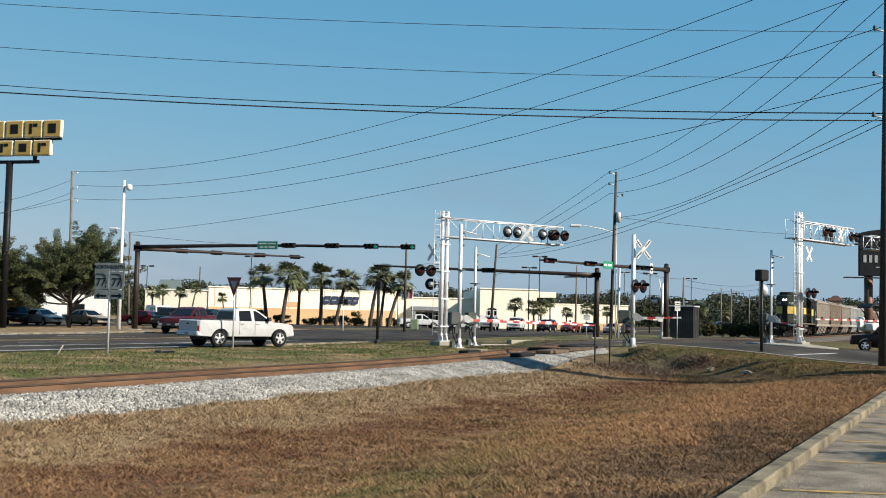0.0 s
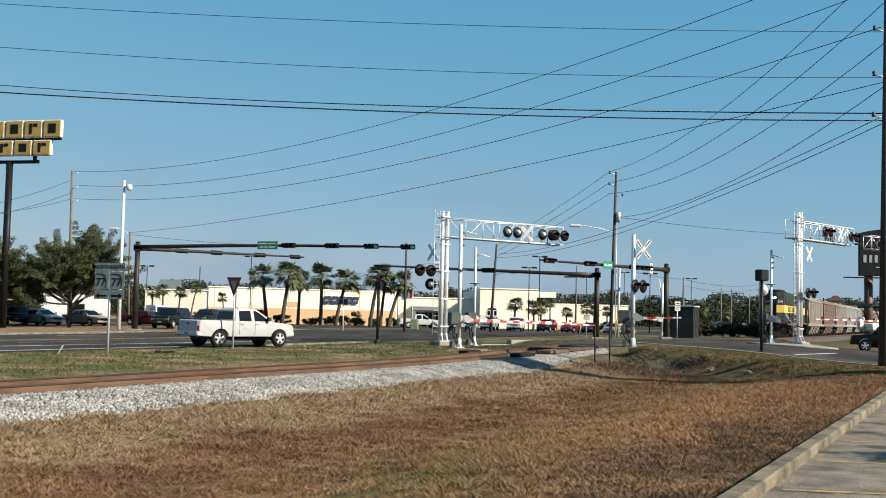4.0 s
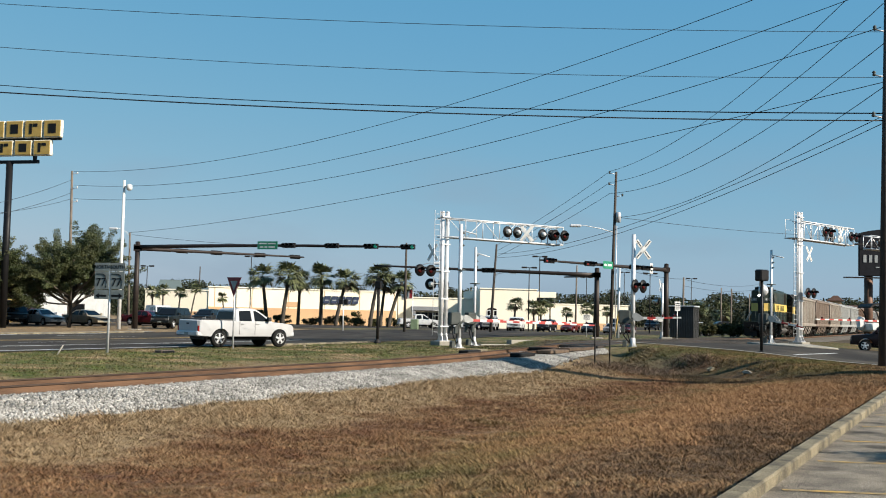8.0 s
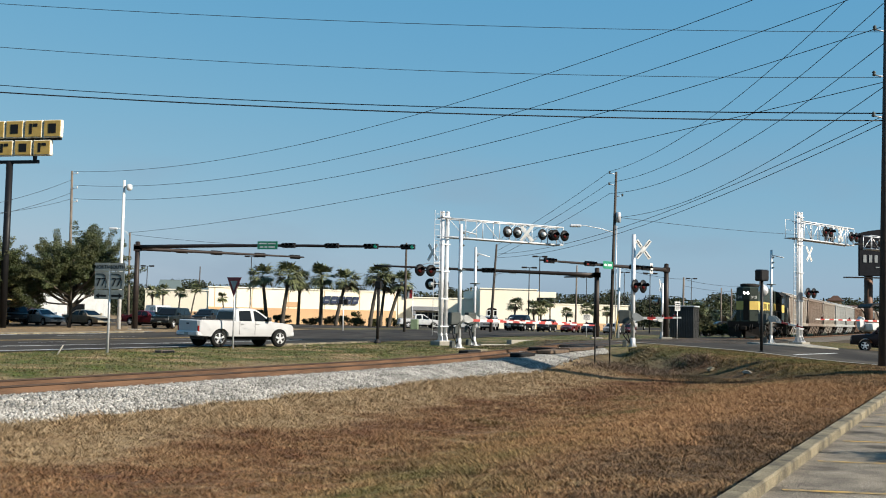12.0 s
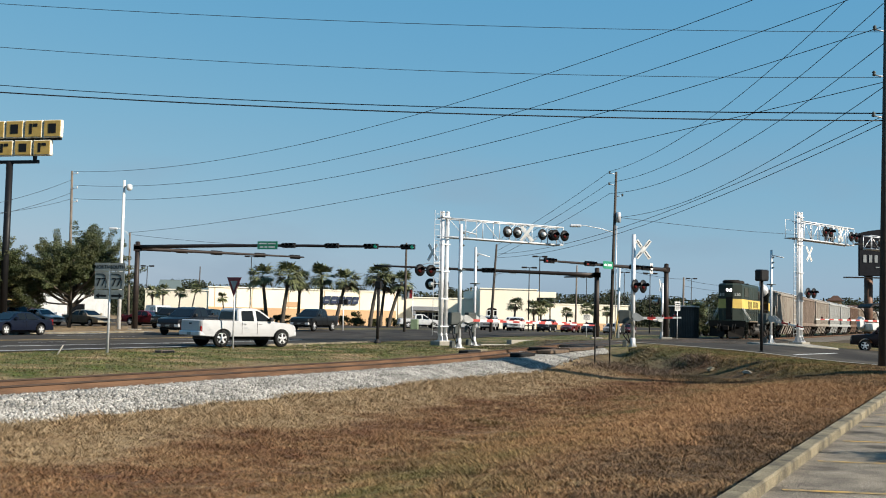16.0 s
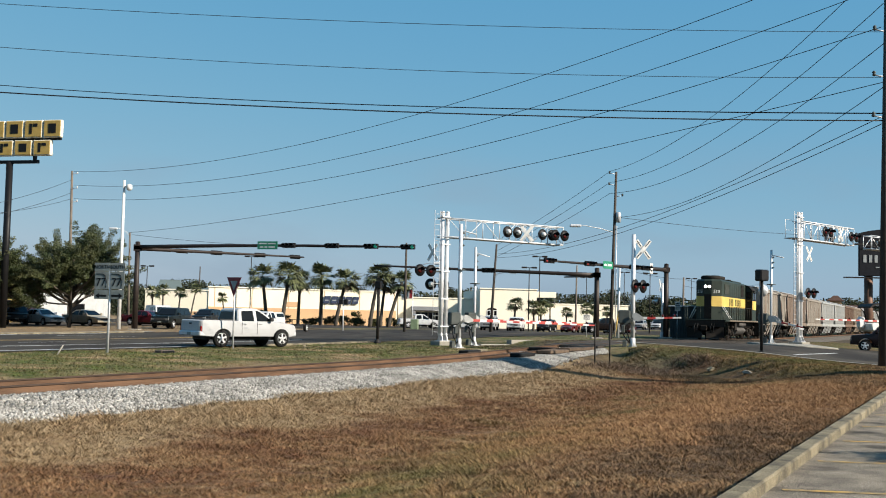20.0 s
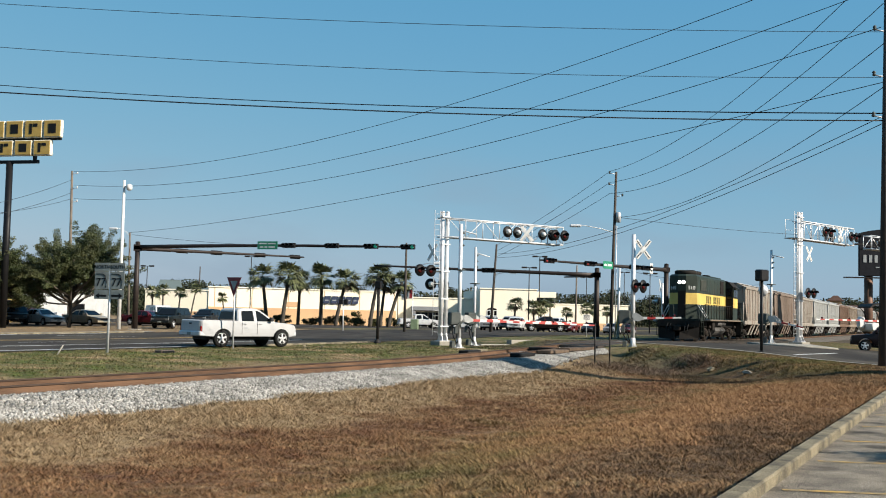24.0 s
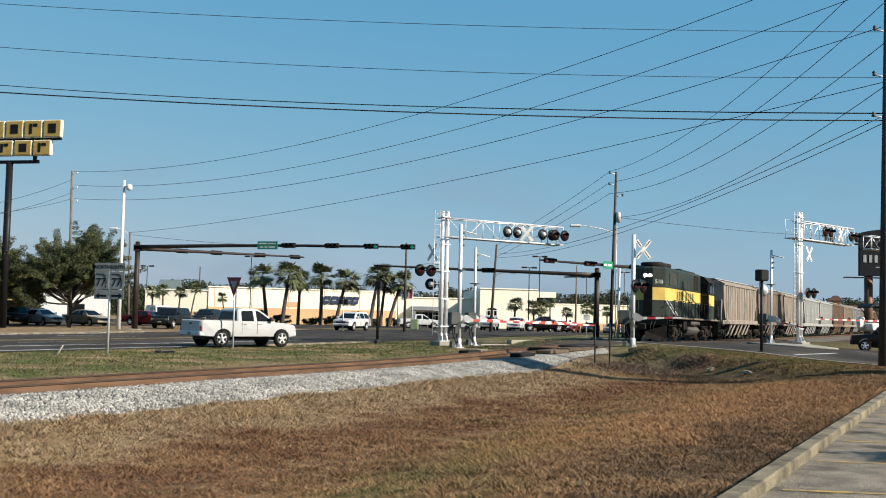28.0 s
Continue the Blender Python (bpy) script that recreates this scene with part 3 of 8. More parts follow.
# crossing surface: timber and rubber panels between and beside the rails
pan = None
for u0 in np.arange(56.0, 92, 2.4):
    for p0, p1 in ((-0.66, 0.66), (0.86, 1.5), (-1.5, -0.86)):
        bm = bmesh.new()
        rbox(bm, -1.18, 1.18, p0, p1, -0.16, 0.0, 0.02)
        uc = u0 + 1.2
        slope = math.degrees(math.atan2(float(rail_z(uc + 1) - rail_z(uc - 1)), 2))
        o = part("crossing_panel", bm, "crossing", rails)
        o.matrix_basis = Matrix.Translation(W(uc, TRACK_P, float(rail_z(uc)) - 0.012)) @ pose(0, 0, 0, 0, 0, 90 - 25.2) @ pose(0, 0, 0, 0, -slope, 0)

# black rubber mats and timber pieces lying at the near end of the crossing
for u_, q, w_, l_, mm, nm in ((46.4, -1.6, 0.5, 1.5, "rubber", "rubber_mat"), (47.6, -1.6, 0.4, 0.9, "kerb", "timber_block"), (45.7, 1.25, 0.45, 2.0, "rubber", "rubber_mat"), (51.8, 0.0, 1.3, 0.8, "rubber", "rubber_mat"), (54.6, 1.1, 0.8, 2.2, "rubber", "rubber_mat"), (53.0, 1.3, 0.7, 4.0, "panel", "timber_panel"), (49.6, 1.3, 0.7, 2.6, "panel", "timber_panel")):
    bm = bmesh.new()
    rbox(bm, -l_ / 2, l_ / 2, -w_ / 2, w_ / 2, -0.15, 0.01, 0.03)
    o = part(nm, bm, mm, rails)
    o.matrix_basis = Matrix.Translation(W(u_, TRACK_P + q, float(rail_z(u_)) - 0.0)) @ pose(0, 0, 0, 0, 0, 90 - 25.2)
for x, y, mm, lab in ((11.9, 48.7, "kerb", "pale lump of broken concrete in the ditch"), (12.8, 46.3, "concrete", "grey lump of broken concrete in the weeds")):
    bm = bmesh.new()
    bmesh.ops.create_icosphere(bm, subdivisions=2, radius=0.22)
    for v in bm.verts:
        v.co *= 0.7 + 0.6 * noise.noise(v.co * 4 + Vector((x, y, 0)))
        v.co.z *= 0.6
    o = part("rubble_lump", bm, mm)
    o.matrix_basis = at(x, y, 30, 0.12)
    tagged(o, lab, "rubble")

# ballast bed and loose stones
bed_me = bpy.data.meshes.new("ballast_bed")
uu = np.concatenate([np.arange(-45, 62, 1.5), np.arange(98, 420, 8.0)])
bp_ = [(-3.0, -0.42), (-1.75, -0.2), (-0.9, -0.2), (0.9, -0.2), (1.75, -0.2), (3.5, -0.58)]
V, Fc = [], []
for i, u_ in enumerate(uu):
    for q, z in bp_:
        k = 1 - 0.5 * float(step(36, 52, u_)) if u_ < 70 and q > 2 else 1
        q = 0.85 + (q - 0.85) * k
        V.append(W(u_, TRACK_P + q, float(rail_z(u_)) + (z if q < 2 else -0.2 - max(0, q - 1.75) * 0.217)))
for i in range(len(uu) - 1):
    if uu[i + 1] - uu[i] > 20:
        continue
    for j in range(5):
        Fc.append((i * 6 + j, i * 6 + j + 1, (i + 1) * 6 + j + 1, (i + 1) * 6 + j))
bed_me.from_pydata(V, [], Fc)
bed_me.flip_normals() if bed_me.polygons[0].normal.z < 0 else None
# bed colour is darkened to give the shade in the gaps between stones
M["bed"] = mat("shaded_ballast_bed", (0.119, 0.108, 0.0945), (0.07, 0.063, 0.056), 0.95, 0, 1.2, 30, 0.8, spec=0.1)
mesh_part("ballast_bed", bed_me, "bed", rails, "crushed stone bed darkened for the shade between stones")


def scatter_stones(n, seed):
    r = np.random.default_rng(seed)
    u_ = 6 + 52 * r.random(n) ** 1.15
    q = np.where(r.random(n) < 0.8, 0.85 + 2.6 * r.random(n), -0.6 + 1.2 * r.random(n))
    q = np.where(q > 2.9, q + 0.25 * np.abs(r.standard_normal(n)), q)
    q = np.where((u_ > 36) & (q > 0.8), 0.85 + (q - 0.85) * (1 - 0.5 * step(36, 52, u_)), q)
    z = rail_z(u_) - 0.2 - np.clip(q - 1.75, 0, 2) * 0.217
    c = np.stack([u_ * UX + (TRACK_P + q) * PX, u_ * UY + (TRACK_P + q) * PY, z + 0.005], 1)
    base = np.array([(1, 0, 0), (-1, 0, 0), (0, 1, 0), (0, -1, 0), (0, 0, 1), (0, 0, -1)], float)
    tri = np.array([(0, 2, 4), (2, 1, 4), (1, 3, 4), (3, 0, 4), (2, 0, 5), (1, 2, 5), (3, 1, 5), (0, 3, 5)])
    sc = (0.024 + 0.03 * r.random((n, 1, 1))) * (0.6 + 0.8 * r.random((n, 6, 1)))
    A = r.standard_normal((n, 3, 3))
    Q, _ = np.linalg.qr(A)
    v = (base[None] * sc) @ Q + c[:, None, :]
    f = tri[None] + 6 * np.arange(n)[:, None, None]
    det = np.linalg.det(Q) < 0
    f[det] = f[det][:, :, ::-1]
    return arrays("ballast_stones", v.reshape(-1, 3), f.reshape(-1, 3))


tagged(mesh_part("ballast_stones", scatter_stones(78000, 5), "ballast", rails, "loose pale grey ballast stones"), kind="stuff")


# ---- train ----
TRAIN = 1.1
M["loco_green"] = mat("loco_dark_green", (0.0216, 0.0312, 0.024), (0.0156, 0.0222, 0.0174), 0.5, 0, 1, 30, grime_shade=((0.03, 0.027, 0.021), 0.9, 0.6), spec=0.22)
M["loco_yellow"] = mat("loco_yellow", (0.53, 0.39, 0.10), (0.43, 0.30, 0.075), 0.5, 0, 1, 30, spec=0.3)
M["loco_under"] = mat("loco_underframe", (0.0108, 0.00972, 0.00864), (0.018, 0.0151, 0.0126), 0.8, 0, 2, 30, spec=0.15)
M["loco_dust"] = mat("dusty_walkway_edge", (0.17, 0.135, 0.10), (0.09, 0.07, 0.055), 0.9, 0, 3, 30, spec=0.15)
M["tank_dust"] = mat("dusty_grey_tank", (0.085, 0.08, 0.075), (0.05, 0.046, 0.042), 0.8, 0, 2, 25, spec=0.2)
M["loco_grille"] = mat("grey_green_grille", (0.05, 0.055, 0.048), (0.035, 0.04, 0.034), 0.8, 0, 3, 30, spec=0.15)
M["loco_letter"] = mat("faded_lettering", (0.05, 0.055, 0.03), (0.12, 0.10, 0.03), 0.7, 0, 6, 30, spec=0.15)
M["headlight"] = glow("headlight_glow", (1.0, 0.97, 0.9), 9.0)
M["steel_dust"] = mat("dusty_steel", (0.027, 0.0203, 0.0153), (0.0158, 0.0126, 0.0103), 0.8, 0.1, 3, 30, spec=0.15)


def wheel_set(name, parent, x, mesh=None):
    """Two railway wheels on an axle."""
    if mesh:
        return share(name, mesh, parent, pose(x, 0, 0.46))
    bm = bmesh.new()
    rod(bm, (0, -0.85, 0), (0, 0.85, 0), 0.08)
    for s in (-1, 1):
        lathe(bm, [(0.10, -0.07), (0.34, -0.03), (0.37, -0.07), (0.46, -0.065), (0.46, 0.05), (0.49, 0.055), (0.49, 0.075), (0.1, 0.075)][::1], 18, "y", (0, 0, 0))
        for v in bm.verts[-8 * 18:]:
            v.co.y = -s * v.co.y + s * -0.0 + s * 0.78
    bmesh.ops.recalc_face_normals(bm, faces=bm.faces[:])
    o = part(name, bm, "steel_dust", parent)
    o.matrix_basis = pose(x, 0, 0.46)
    return o


def bogie_frame(bm, x, half):
    for s in (-1, 1):
        plate(bm, [(x - half - 0.2, s * 0.98, 0.5), (x - half, s * 0.98, 0.72), (x - 0.35, s * 0.98, 0.82), (x + 0.35, s * 0.98, 0.82), (x + half, s * 0.98, 0.72), (x + half + 0.2, s * 0.98, 0.5), (x + half - 0.2, s * 0.98, 0.42), (x + 0.3, s * 0.98, 0.26), (x - 0.3, s * 0.98, 0.26), (x - half + 0.2, s * 0.98, 0.42)], (0, s * 0.16, 0))
        for dx in (-half, half):
            box(bm, x + dx - 0.16, x + dx + 0.16, s * 1.0 - 0.02, s * 1.22, 0.32, 0.62) if s > 0 else box(bm, x + dx - 0.16, x + dx + 0.16, -1.22, -0.98, 0.32, 0.62)
        rod(bm, (x, s * 1.16, 0.34), (x, s * 1.16, 0.72), 0.13)
    box(bm, x - 0.3, x + 0.3, -1.1, 1.1, 0.5, 0.78)


def letters(txt, size, parent, m, material, name="number"):
    cu = bpy.data.curves.new(name, "FONT")
    cu.body, cu.size, cu.align_x, cu.align_y, cu.extrude = txt, size, "CENTER", "CENTER", 0.004
    tmp = bpy.data.objects.new("tmp", cu)
    scene.collection.objects.link(tmp)
    me = bpy.data.meshes.new_from_object(tmp.evaluated_get(bpy.context.evaluated_depsgraph_get()))
    bpy.data.objects.remove(tmp)
    o = mesh_part(name, me, material, parent)
    o.matrix_basis = m
    return o


def locomotive():
    """A four-axle hood locomotive that runs long hood first; +X is the way it goes."""
    lo = thing("locomotive", Matrix.Scale(TRAIN, 4), "dark green diesel locomotive with a broad yellow stripe", "locomotive")
    HX = 7.75
    # frame, walkway and pilots
    bm = bmesh.new()
    rbox(bm, -HX, HX, -1.5, 1.5, 1.38, 1.52, 0.02)
    part("walkway", bm, "loco_green", lo)
    for s in (-1, 1):
        bm = bmesh.new()
        rbox(bm, -6.6, 6.2, min(s * 1.49, s * 1.53), max(s * 1.49, s * 1.53), 1.4, 1.5, 0.01)
        part("walkway_edge", bm, "loco_dust", lo, "dusty pale walkway edge")
    bm = bmesh.new()
    rbox(bm, -7.4, 7.4, -0.9, 0.9, 0.95, 1.38, 0.03)
    part("frame_beam", bm, "loco_under", lo)
    for s in (-1, 1):
        e = s * HX
        bm = bmesh.new()
        plate(bm, [(e, -1.45, 1.5), (e, 1.45, 1.5), (e, 1.4, 1.0), (e, -1.4, 1.0)], (-s * 0.08, 0, 0))
        part("pilot", bm, "loco_under", lo)
        for yy in (-1, 1):
            bm = bmesh.new()
            plate(bm, [(e + s * 0.34, yy * 0.16, 0.62), (e + s * 0.02, yy * 1.36, 0.98), (e - s * 0.08, yy * 1.36, 0.2), (e + s * 0.4, yy * 0.16, 0.14)], (-s * 0.06, 0, 0))
            part("plough_blade", bm, "loco_under", lo)
            bm = bmesh.new()
            for k in range(4):
                box(bm, min(e - s * 0.05, e - s * 0.8), max(e - s * 0.05, e - s * 0.8), min(yy * 1.1, yy * 1.48), max(yy * 1.1, yy * 1.48), 0.4 + k * 0.29, 0.43 + k * 0.29)
            box(bm, min(e - s * 0.8, e - s * 0.84), max(e - s * 0.8, e - s * 0.84), min(yy * 1.1, yy * 1.48), max(yy * 1.1, yy * 1.48), 0.36, 1.38)
            part("step_well", bm, "loco_under", lo)
            for x in (e - s * 0.06, e - s * 0.8):
                bm = bmesh.new()
                rod(bm, (x, yy * 1.5, 0.4), (x, yy * 1.5, 2.45), 0.02)
                part("step_handrail", bm, "loco_green", lo)
        bm = bmesh.new()
        rbox(bm, min(e, e + s * 0.42), max(e, e + s * 0.42), -0.17, 0.17, 0.74, 1.04, 0.05)
        rbox(bm, min(e + s * 0.3, e + s * 0.45), max(e + s * 0.3, e + s * 0.45), -0.24, 0.24, 0.7, 1.08, 0.05)
        part("coupler", bm, "steel_dust", lo)
        for yy in (-0.5, -0.7, 0.5, 0.7):
            bm = bmesh.new()
            tube(bm, [(e + s * 0.03, yy, 1.2), (e + s * 0.4, yy, 0.95), (e + s * 0.45, yy, 0.55)], 0.03)
            part("air_hose", bm, "rubber", lo)
        for yy in (-1, 1):
            bm = bmesh.new()
            tube(bm, [(e - s * 0.1, yy * 1.3, 1.5), (e - s * 0.1, yy * 1.3, 2.45), (e - s * 0.1, yy * 0.35, 2.45), (e - s * 0.1, yy * 0.35, 1.5)], 0.022)
            part("end_handrail", bm, "loco_green", lo)
    # bogies, tanks
    first = None
    for c in (-4.6, 4.6):
        bm = bmesh.new()
        bogie_frame(bm, c, 1.37)
        part("bogie_frame", bm, "steel_dust", lo)
        for s in (-1, 1):
            for dx in (-0.72, 0.72):
                bm = bmesh.new()
                for k in range(5):
                    lathe(bm, [(0.06, 0), (0.11, 0.02), (0.11, 0.05), (0.06, 0.07)], 8, "z", (c + dx, s * 1.18, 0.46 + 0.075 * k))
                part("coil_spring", bm, "loco_under", lo)
            bm = bmesh.new()
            rod(bm, (c - 1.0, s * 1.24, 0.98), (c - 0.4, s * 1.24, 0.98), 0.1, n=10)
            part("brake_cylinder", bm, "steel_dust", lo)
        for dx in (-1.37, 1.37):
            w = wheel_set("wheel_set", lo, c + dx, first)
            first = first or w
    bm = bmesh.new()
    prof_ = [(1.25 * math.cos(a) if abs(math.cos(a)) > 0.2 else 0, 0.72 + 0.5 * math.sin(a)) for a in [2 * math.pi * i / 20 for i in range(20)]]
    plate(bm, [(-1.7, (1.3 if abs(y) > 1.2 else abs(y)) * (1 if y > 0 else -1), z) for y, z in prof_], (3.7, 0, 0))
    part("fuel_tank", bm, "tank_dust", lo, "dusty grey fuel tank")
    for s in (-1, 1):
        bm = bmesh.new()
        rod(bm, (-1.5, s * 1.2, 1.2), (1.4, s * 1.2, 1.2), 0.16, n=12)
        part("air_tank", bm, "tank_dust", lo)
        bm = bmesh.new()
        rbox(bm, 2.1, 2.9, min(s * 0.9, s * 1.3), max(s * 0.9, s * 1.3), 0.75, 1.35, 0.03)
        part("battery_box", bm, "loco_under", lo)
    # long hood with wide chamfered front corners, painted in three bands
    W2, X0, X1, cx, cy = 0.94, -3.55, 6.85, 0.42, 0.66
    for z0, z1, mm, nm in ((1.52, 2.5, "loco_green", "hood_lower"), (2.5, 3.26, "loco_yellow", "hood_stripe"), (3.26, 4.4, "loco_green", "hood_upper")):
        bm = bmesh.new()
        out = [(X0, -W2), (X1 - cx, -W2), (X1, -W2 + cy), (X1, W2 - cy), (X1 - cx, W2), (X0, W2)]
        plate(bm, [(x, y, z0) for x, y in out], (0, 0, z1 - z0))
        part(nm, bm, mm, lo)
    bm = bmesh.new()
    lo_ = [(X0, -W2), (X1 - cx, -W2), (X1, -W2 + cy), (X1, W2 - cy), (X1 - cx, W2), (X0, W2)]
    va = [bm.verts.new((x, y, 4.4)) for x, y in lo_]
    vb = [bm.verts.new((x - (0.12 if x > 0 else 0), y * 0.86, 4.53)) for x, y in lo_]
    bm.faces.new(vb)
    for i in range(6):
        bm.faces.new((va[i], va[(i + 1) % 6], vb[(i + 1) % 6], vb[i]))
    bmesh.ops.recalc_face_normals(bm, faces=bm.faces[:])
    part("hood_roof", bm, "loco_green", lo)
    # cooling fans on the roof at the front, dynamic brake hatch, exhaust
    for x in (5.75, 4.2):
        bm = bmesh.new()
        lathe(bm, [(0.72, 4.5), (0.74, 4.74), (0.7, 4.79), (0.5, 4.8), (0.1, 4.8)], 22, "z", (x, 0, 0))
        fan = part("roof_fan", bm, "loco_under", lo)
        bm = bmesh.new()
        for k in range(8):
            box(bm, -0.62, 0.62, -0.02, 0.02, 4.8, 4.83, Matrix.Translation((x, 0, 0)) @ pose(0, 0, 0, 0, 0, 22.5 * k))
        part("fan_guard", bm, "loco_green", fan)
    bm = bmesh.new()
    rbox(bm, -2.4, 1.4, -0.8, 0.8, 4.5, 4.62, 0.04)
    part("brake_hatch", bm, "loco_green", lo)
    bm = bmesh.new()
    rbox(bm, -1.2, -0.5, -0.22, 0.22, 4.6, 4.78, 0.03)
    part("exhaust_stack", bm, "loco_under", lo)
    # grilles and hood doors with latches
    for s in (-1, 1):
        for x0, x1, z0, z1, mm in ((3.6, 5.4, 3.45, 4.2, "loco_grille"), (-2.6, -1.4, 3.4, 4.36, "loco_under")):
            bm = bmesh.new()
            box(bm, x0, x1, s * (W2 + 0.012) - 0.014, s * (W2 + 0.012) + 0.014, z0, z1)
            g = part("grille", bm, mm, lo)
            bm = bmesh.new()
            for k in range(9):
                z = z0 + 0.05 + k * (z1 - z0 - 0.1) / 8
                box(bm, x0 + 0.04, x1 - 0.04, s * (W2 + 0.036) - 0.012, s * (W2 + 0.036) + 0.012, z - 0.015, z + 0.015)
            part("louvre", bm, mm, g)
        for k in range(11):
            bm = bmesh.new()
            x = -3.4 + k * 0.88
            rbox(bm, x, x + 0.82, s * (W2 + 0.01) - 0.014, s * (W2 + 0.01) + 0.014, 1.58, 2.45, 0.01)
            door = part("hood_door", bm, "loco_green", lo)
            bm = bmesh.new()
            box(bm, x + 0.72, x + 0.78, s * (W2 + 0.03) - 0.01, s * (W2 + 0.03) + 0.01, 1.95, 2.08)
            part("latch", bm, "loco_dust", door)
        for k in range(7):
            bm = bmesh.new()
            x = -1.1 + k * 0.88
            if 3.0 < x + 0.8 and x < 5.5:
                x1_ = min(x + 0.82, 3.5)
            else:
                x1_ = x + 0.82
            if x1_ - x > 0.3:
                rbox(bm, x, x1_, s * (W2 + 0.008) - 0.012, s * (W2 + 0.008) + 0.012, 3.34, 4.3, 0.01)
                part("upper_door", bm, "loco_green", lo)
            else:
                bm.free()
        # worn lettering on the stripe as plain bars
        for k in (0, 1, 2, 4, 5, 6, 7):
            bm = bmesh.new()
            x = 3.05 - k * 0.62
            rbox(bm, x, x + 0.16, s * (W2 + 0.006) - 0.007, s * (W2 + 0.006) + 0.007, 2.62, 3.14, 0.004)
            rbox(bm, x + 0.26, x + 0.42, s * (W2 + 0.006) - 0.007, s * (W2 + 0.006) + 0.007, 2.62, 3.14, 0.004)
            rbox(bm, x + 0.16, x + 0.26, s * (W2 + 0.006) - 0.007, s * (W2 + 0.006) + 0.007, 2.8 + 0.1 * (k % 3), 2.9 + 0.1 * (k % 3), 0.004)
            part("lettering_bar", bm, "loco_letter", lo, "faded dark green lettering")
    # number on the chamfered corners, twin headlights
    tilt = math.degrees(math.atan2(cx, cy))
    for s in (-1, 1):
        m = Matrix.Translation((X1 - cx / 2 + 0.012, s * (W2 - cy / 2 + 0.006), 3.6)) @ pose(0, 0, 0, 0, 0, s * tilt + 90) @ pose(0, 0, 0, 90, 0, 0)
        letters("510", 0.34, lo, m, "white")
    bm = bmesh.new()
    rbox(bm, X1, X1 + 0.08, -0.3, 0.3, 3.84, 4.1, 0.02)
    hl = part("headlight", bm, "loco_under", lo)
    for yy in (-0.14, 0.14):
        bm = bmesh.new()
        lathe(bm, [(0.105, 0), (0.105, 0.03), (0.03, 0.05)], 14, "x", (X1 + 0.08, yy, 3.97))
        part("lamp", bm, "headlight", hl, "lit white headlamp")
    bm = bmesh.new()
    box(bm, X1 - 0.01, X1 + 0.03, -0.26, 0.26, 1.6, 3.4)
    part("end_door", bm, "loco_under", lo)
    # cab and short hood behind
    cab_out = [(-1.5, 1.52), (-1.5, 3.95), (-1.15, 4.35), (-0.5, 4.52), (0.5, 4.52), (1.15, 4.35), (1.5, 3.95), (1.5, 1.52)]
    bm = bmesh.new()
    plate(bm, [(X0, y, z) for y, z in cab_out], (-1.75, 0, 0))
    cab = part("cab", bm, "loco_green", lo)
    bm = bmesh.new()
    plate(bm, [(X0 + 0.1, y * 1.03, z + 0.03) for y, z in cab_out[1:-1]] + [(X0 + 0.1, y * 0.98, z - 0.03) for y, z in cab_out[1:-1]][::-1], (-1.95, 0, 0))
    part("cab_roof", bm, "loco_under", cab)
    for s in (-1, 1):
        bm = bmesh.new()
        box(bm, X0 - 1.74, X0 - 0.01, s * 1.505 - 0.012, s * 1.505 + 0.012, 2.42, 3.14)
        part("cab_stripe", bm, "loco_yellow", cab)
        for x0 in (X0 - 1.6, X0 - 0.82):
            bm = bmesh.new()
            rbox(bm, x0, x0 + 0.64, s * 1.515 - 0.02, s * 1.515 + 0.02, 3.2, 3.84, 0.015)
            wf = part("window_frame", bm, "loco_under", cab)
            bm = bmesh.new()
            box(bm, x0 + 0.05, x0 + 0.59, s * 1.53 - 0.012, s * 1.53 + 0.012, 3.25, 3.79)
            part("pane", bm, "glass", wf)
        bm = bmesh.new()
        plate(bm, [(X0 - 1.1, s * 1.51, 3.98), (X0 - 0.1, s * 1.51, 3.98), (X0 - 0.1, s * 1.85, 3.86), (X0 - 1.1, s * 1.85, 3.86)], (0, 0, 0.03))
        part("sun_visor", bm, "loco_under", cab)
        bm = bmesh.new()
        box(bm, X0, X0 + 0.04, min(s * 1.0, s * 1.45), max(s * 1.0, s * 1.45), 1.52, 3.9)
        part("front_wall", bm, "loco_under", cab)
        bm = bmesh.new()
        box(bm, X0 + 0.03, X0 + 0.06, min(s * 1.05, s * 1.4), max(s * 1.05, s * 1.4), 3.1, 3.75)
        part("front_pane", bm, "glass", cab)
    bm = bmesh.new()
    rbox(bm, -6.7, -5.3, -0.92, 0.92, 1.52, 3.1, 0.08)
    part("short_hood", bm, "loco_green", lo)
    # handrails and stanchions
    for s in (-1, 1):
        bm = bmesh.new()
        tube(bm, [(-3.4, s * 1.45, 2.5), (6.0, s * 1.45, 2.5), (6.6, s * 1.46, 2.45)], 0.024)
        part("handrail", bm, "loco_under", lo)
        for k in range(11):
            bm = bmesh.new()
            x = -3.4 + k * 0.95
            rod(bm, (x, s * 1.45, 1.5), (x, s * 1.45, 2.52), 0.024)
            part("stanchion", bm, "loco_under", lo)
        for x in (6.45, 5.75):
            bm = bmesh.new()
            rod(bm, (x, s * 0.98, 2.5), (x - 0.25, s * 1.5, 1.6), 0.03)
            part("step_rail", bm, "white", lo, "white painted step handrail")
    bm = bmesh.new()
    for k in range(3):
        lathe(bm, [(0.03, 0), (0.04, 0.25), (0.1, 0.4)], 8, "x", (-4.4, -0.15 + k * 0.15, 4.64))
    part("air_horn", bm, "steel_dust", lo)
    return lo


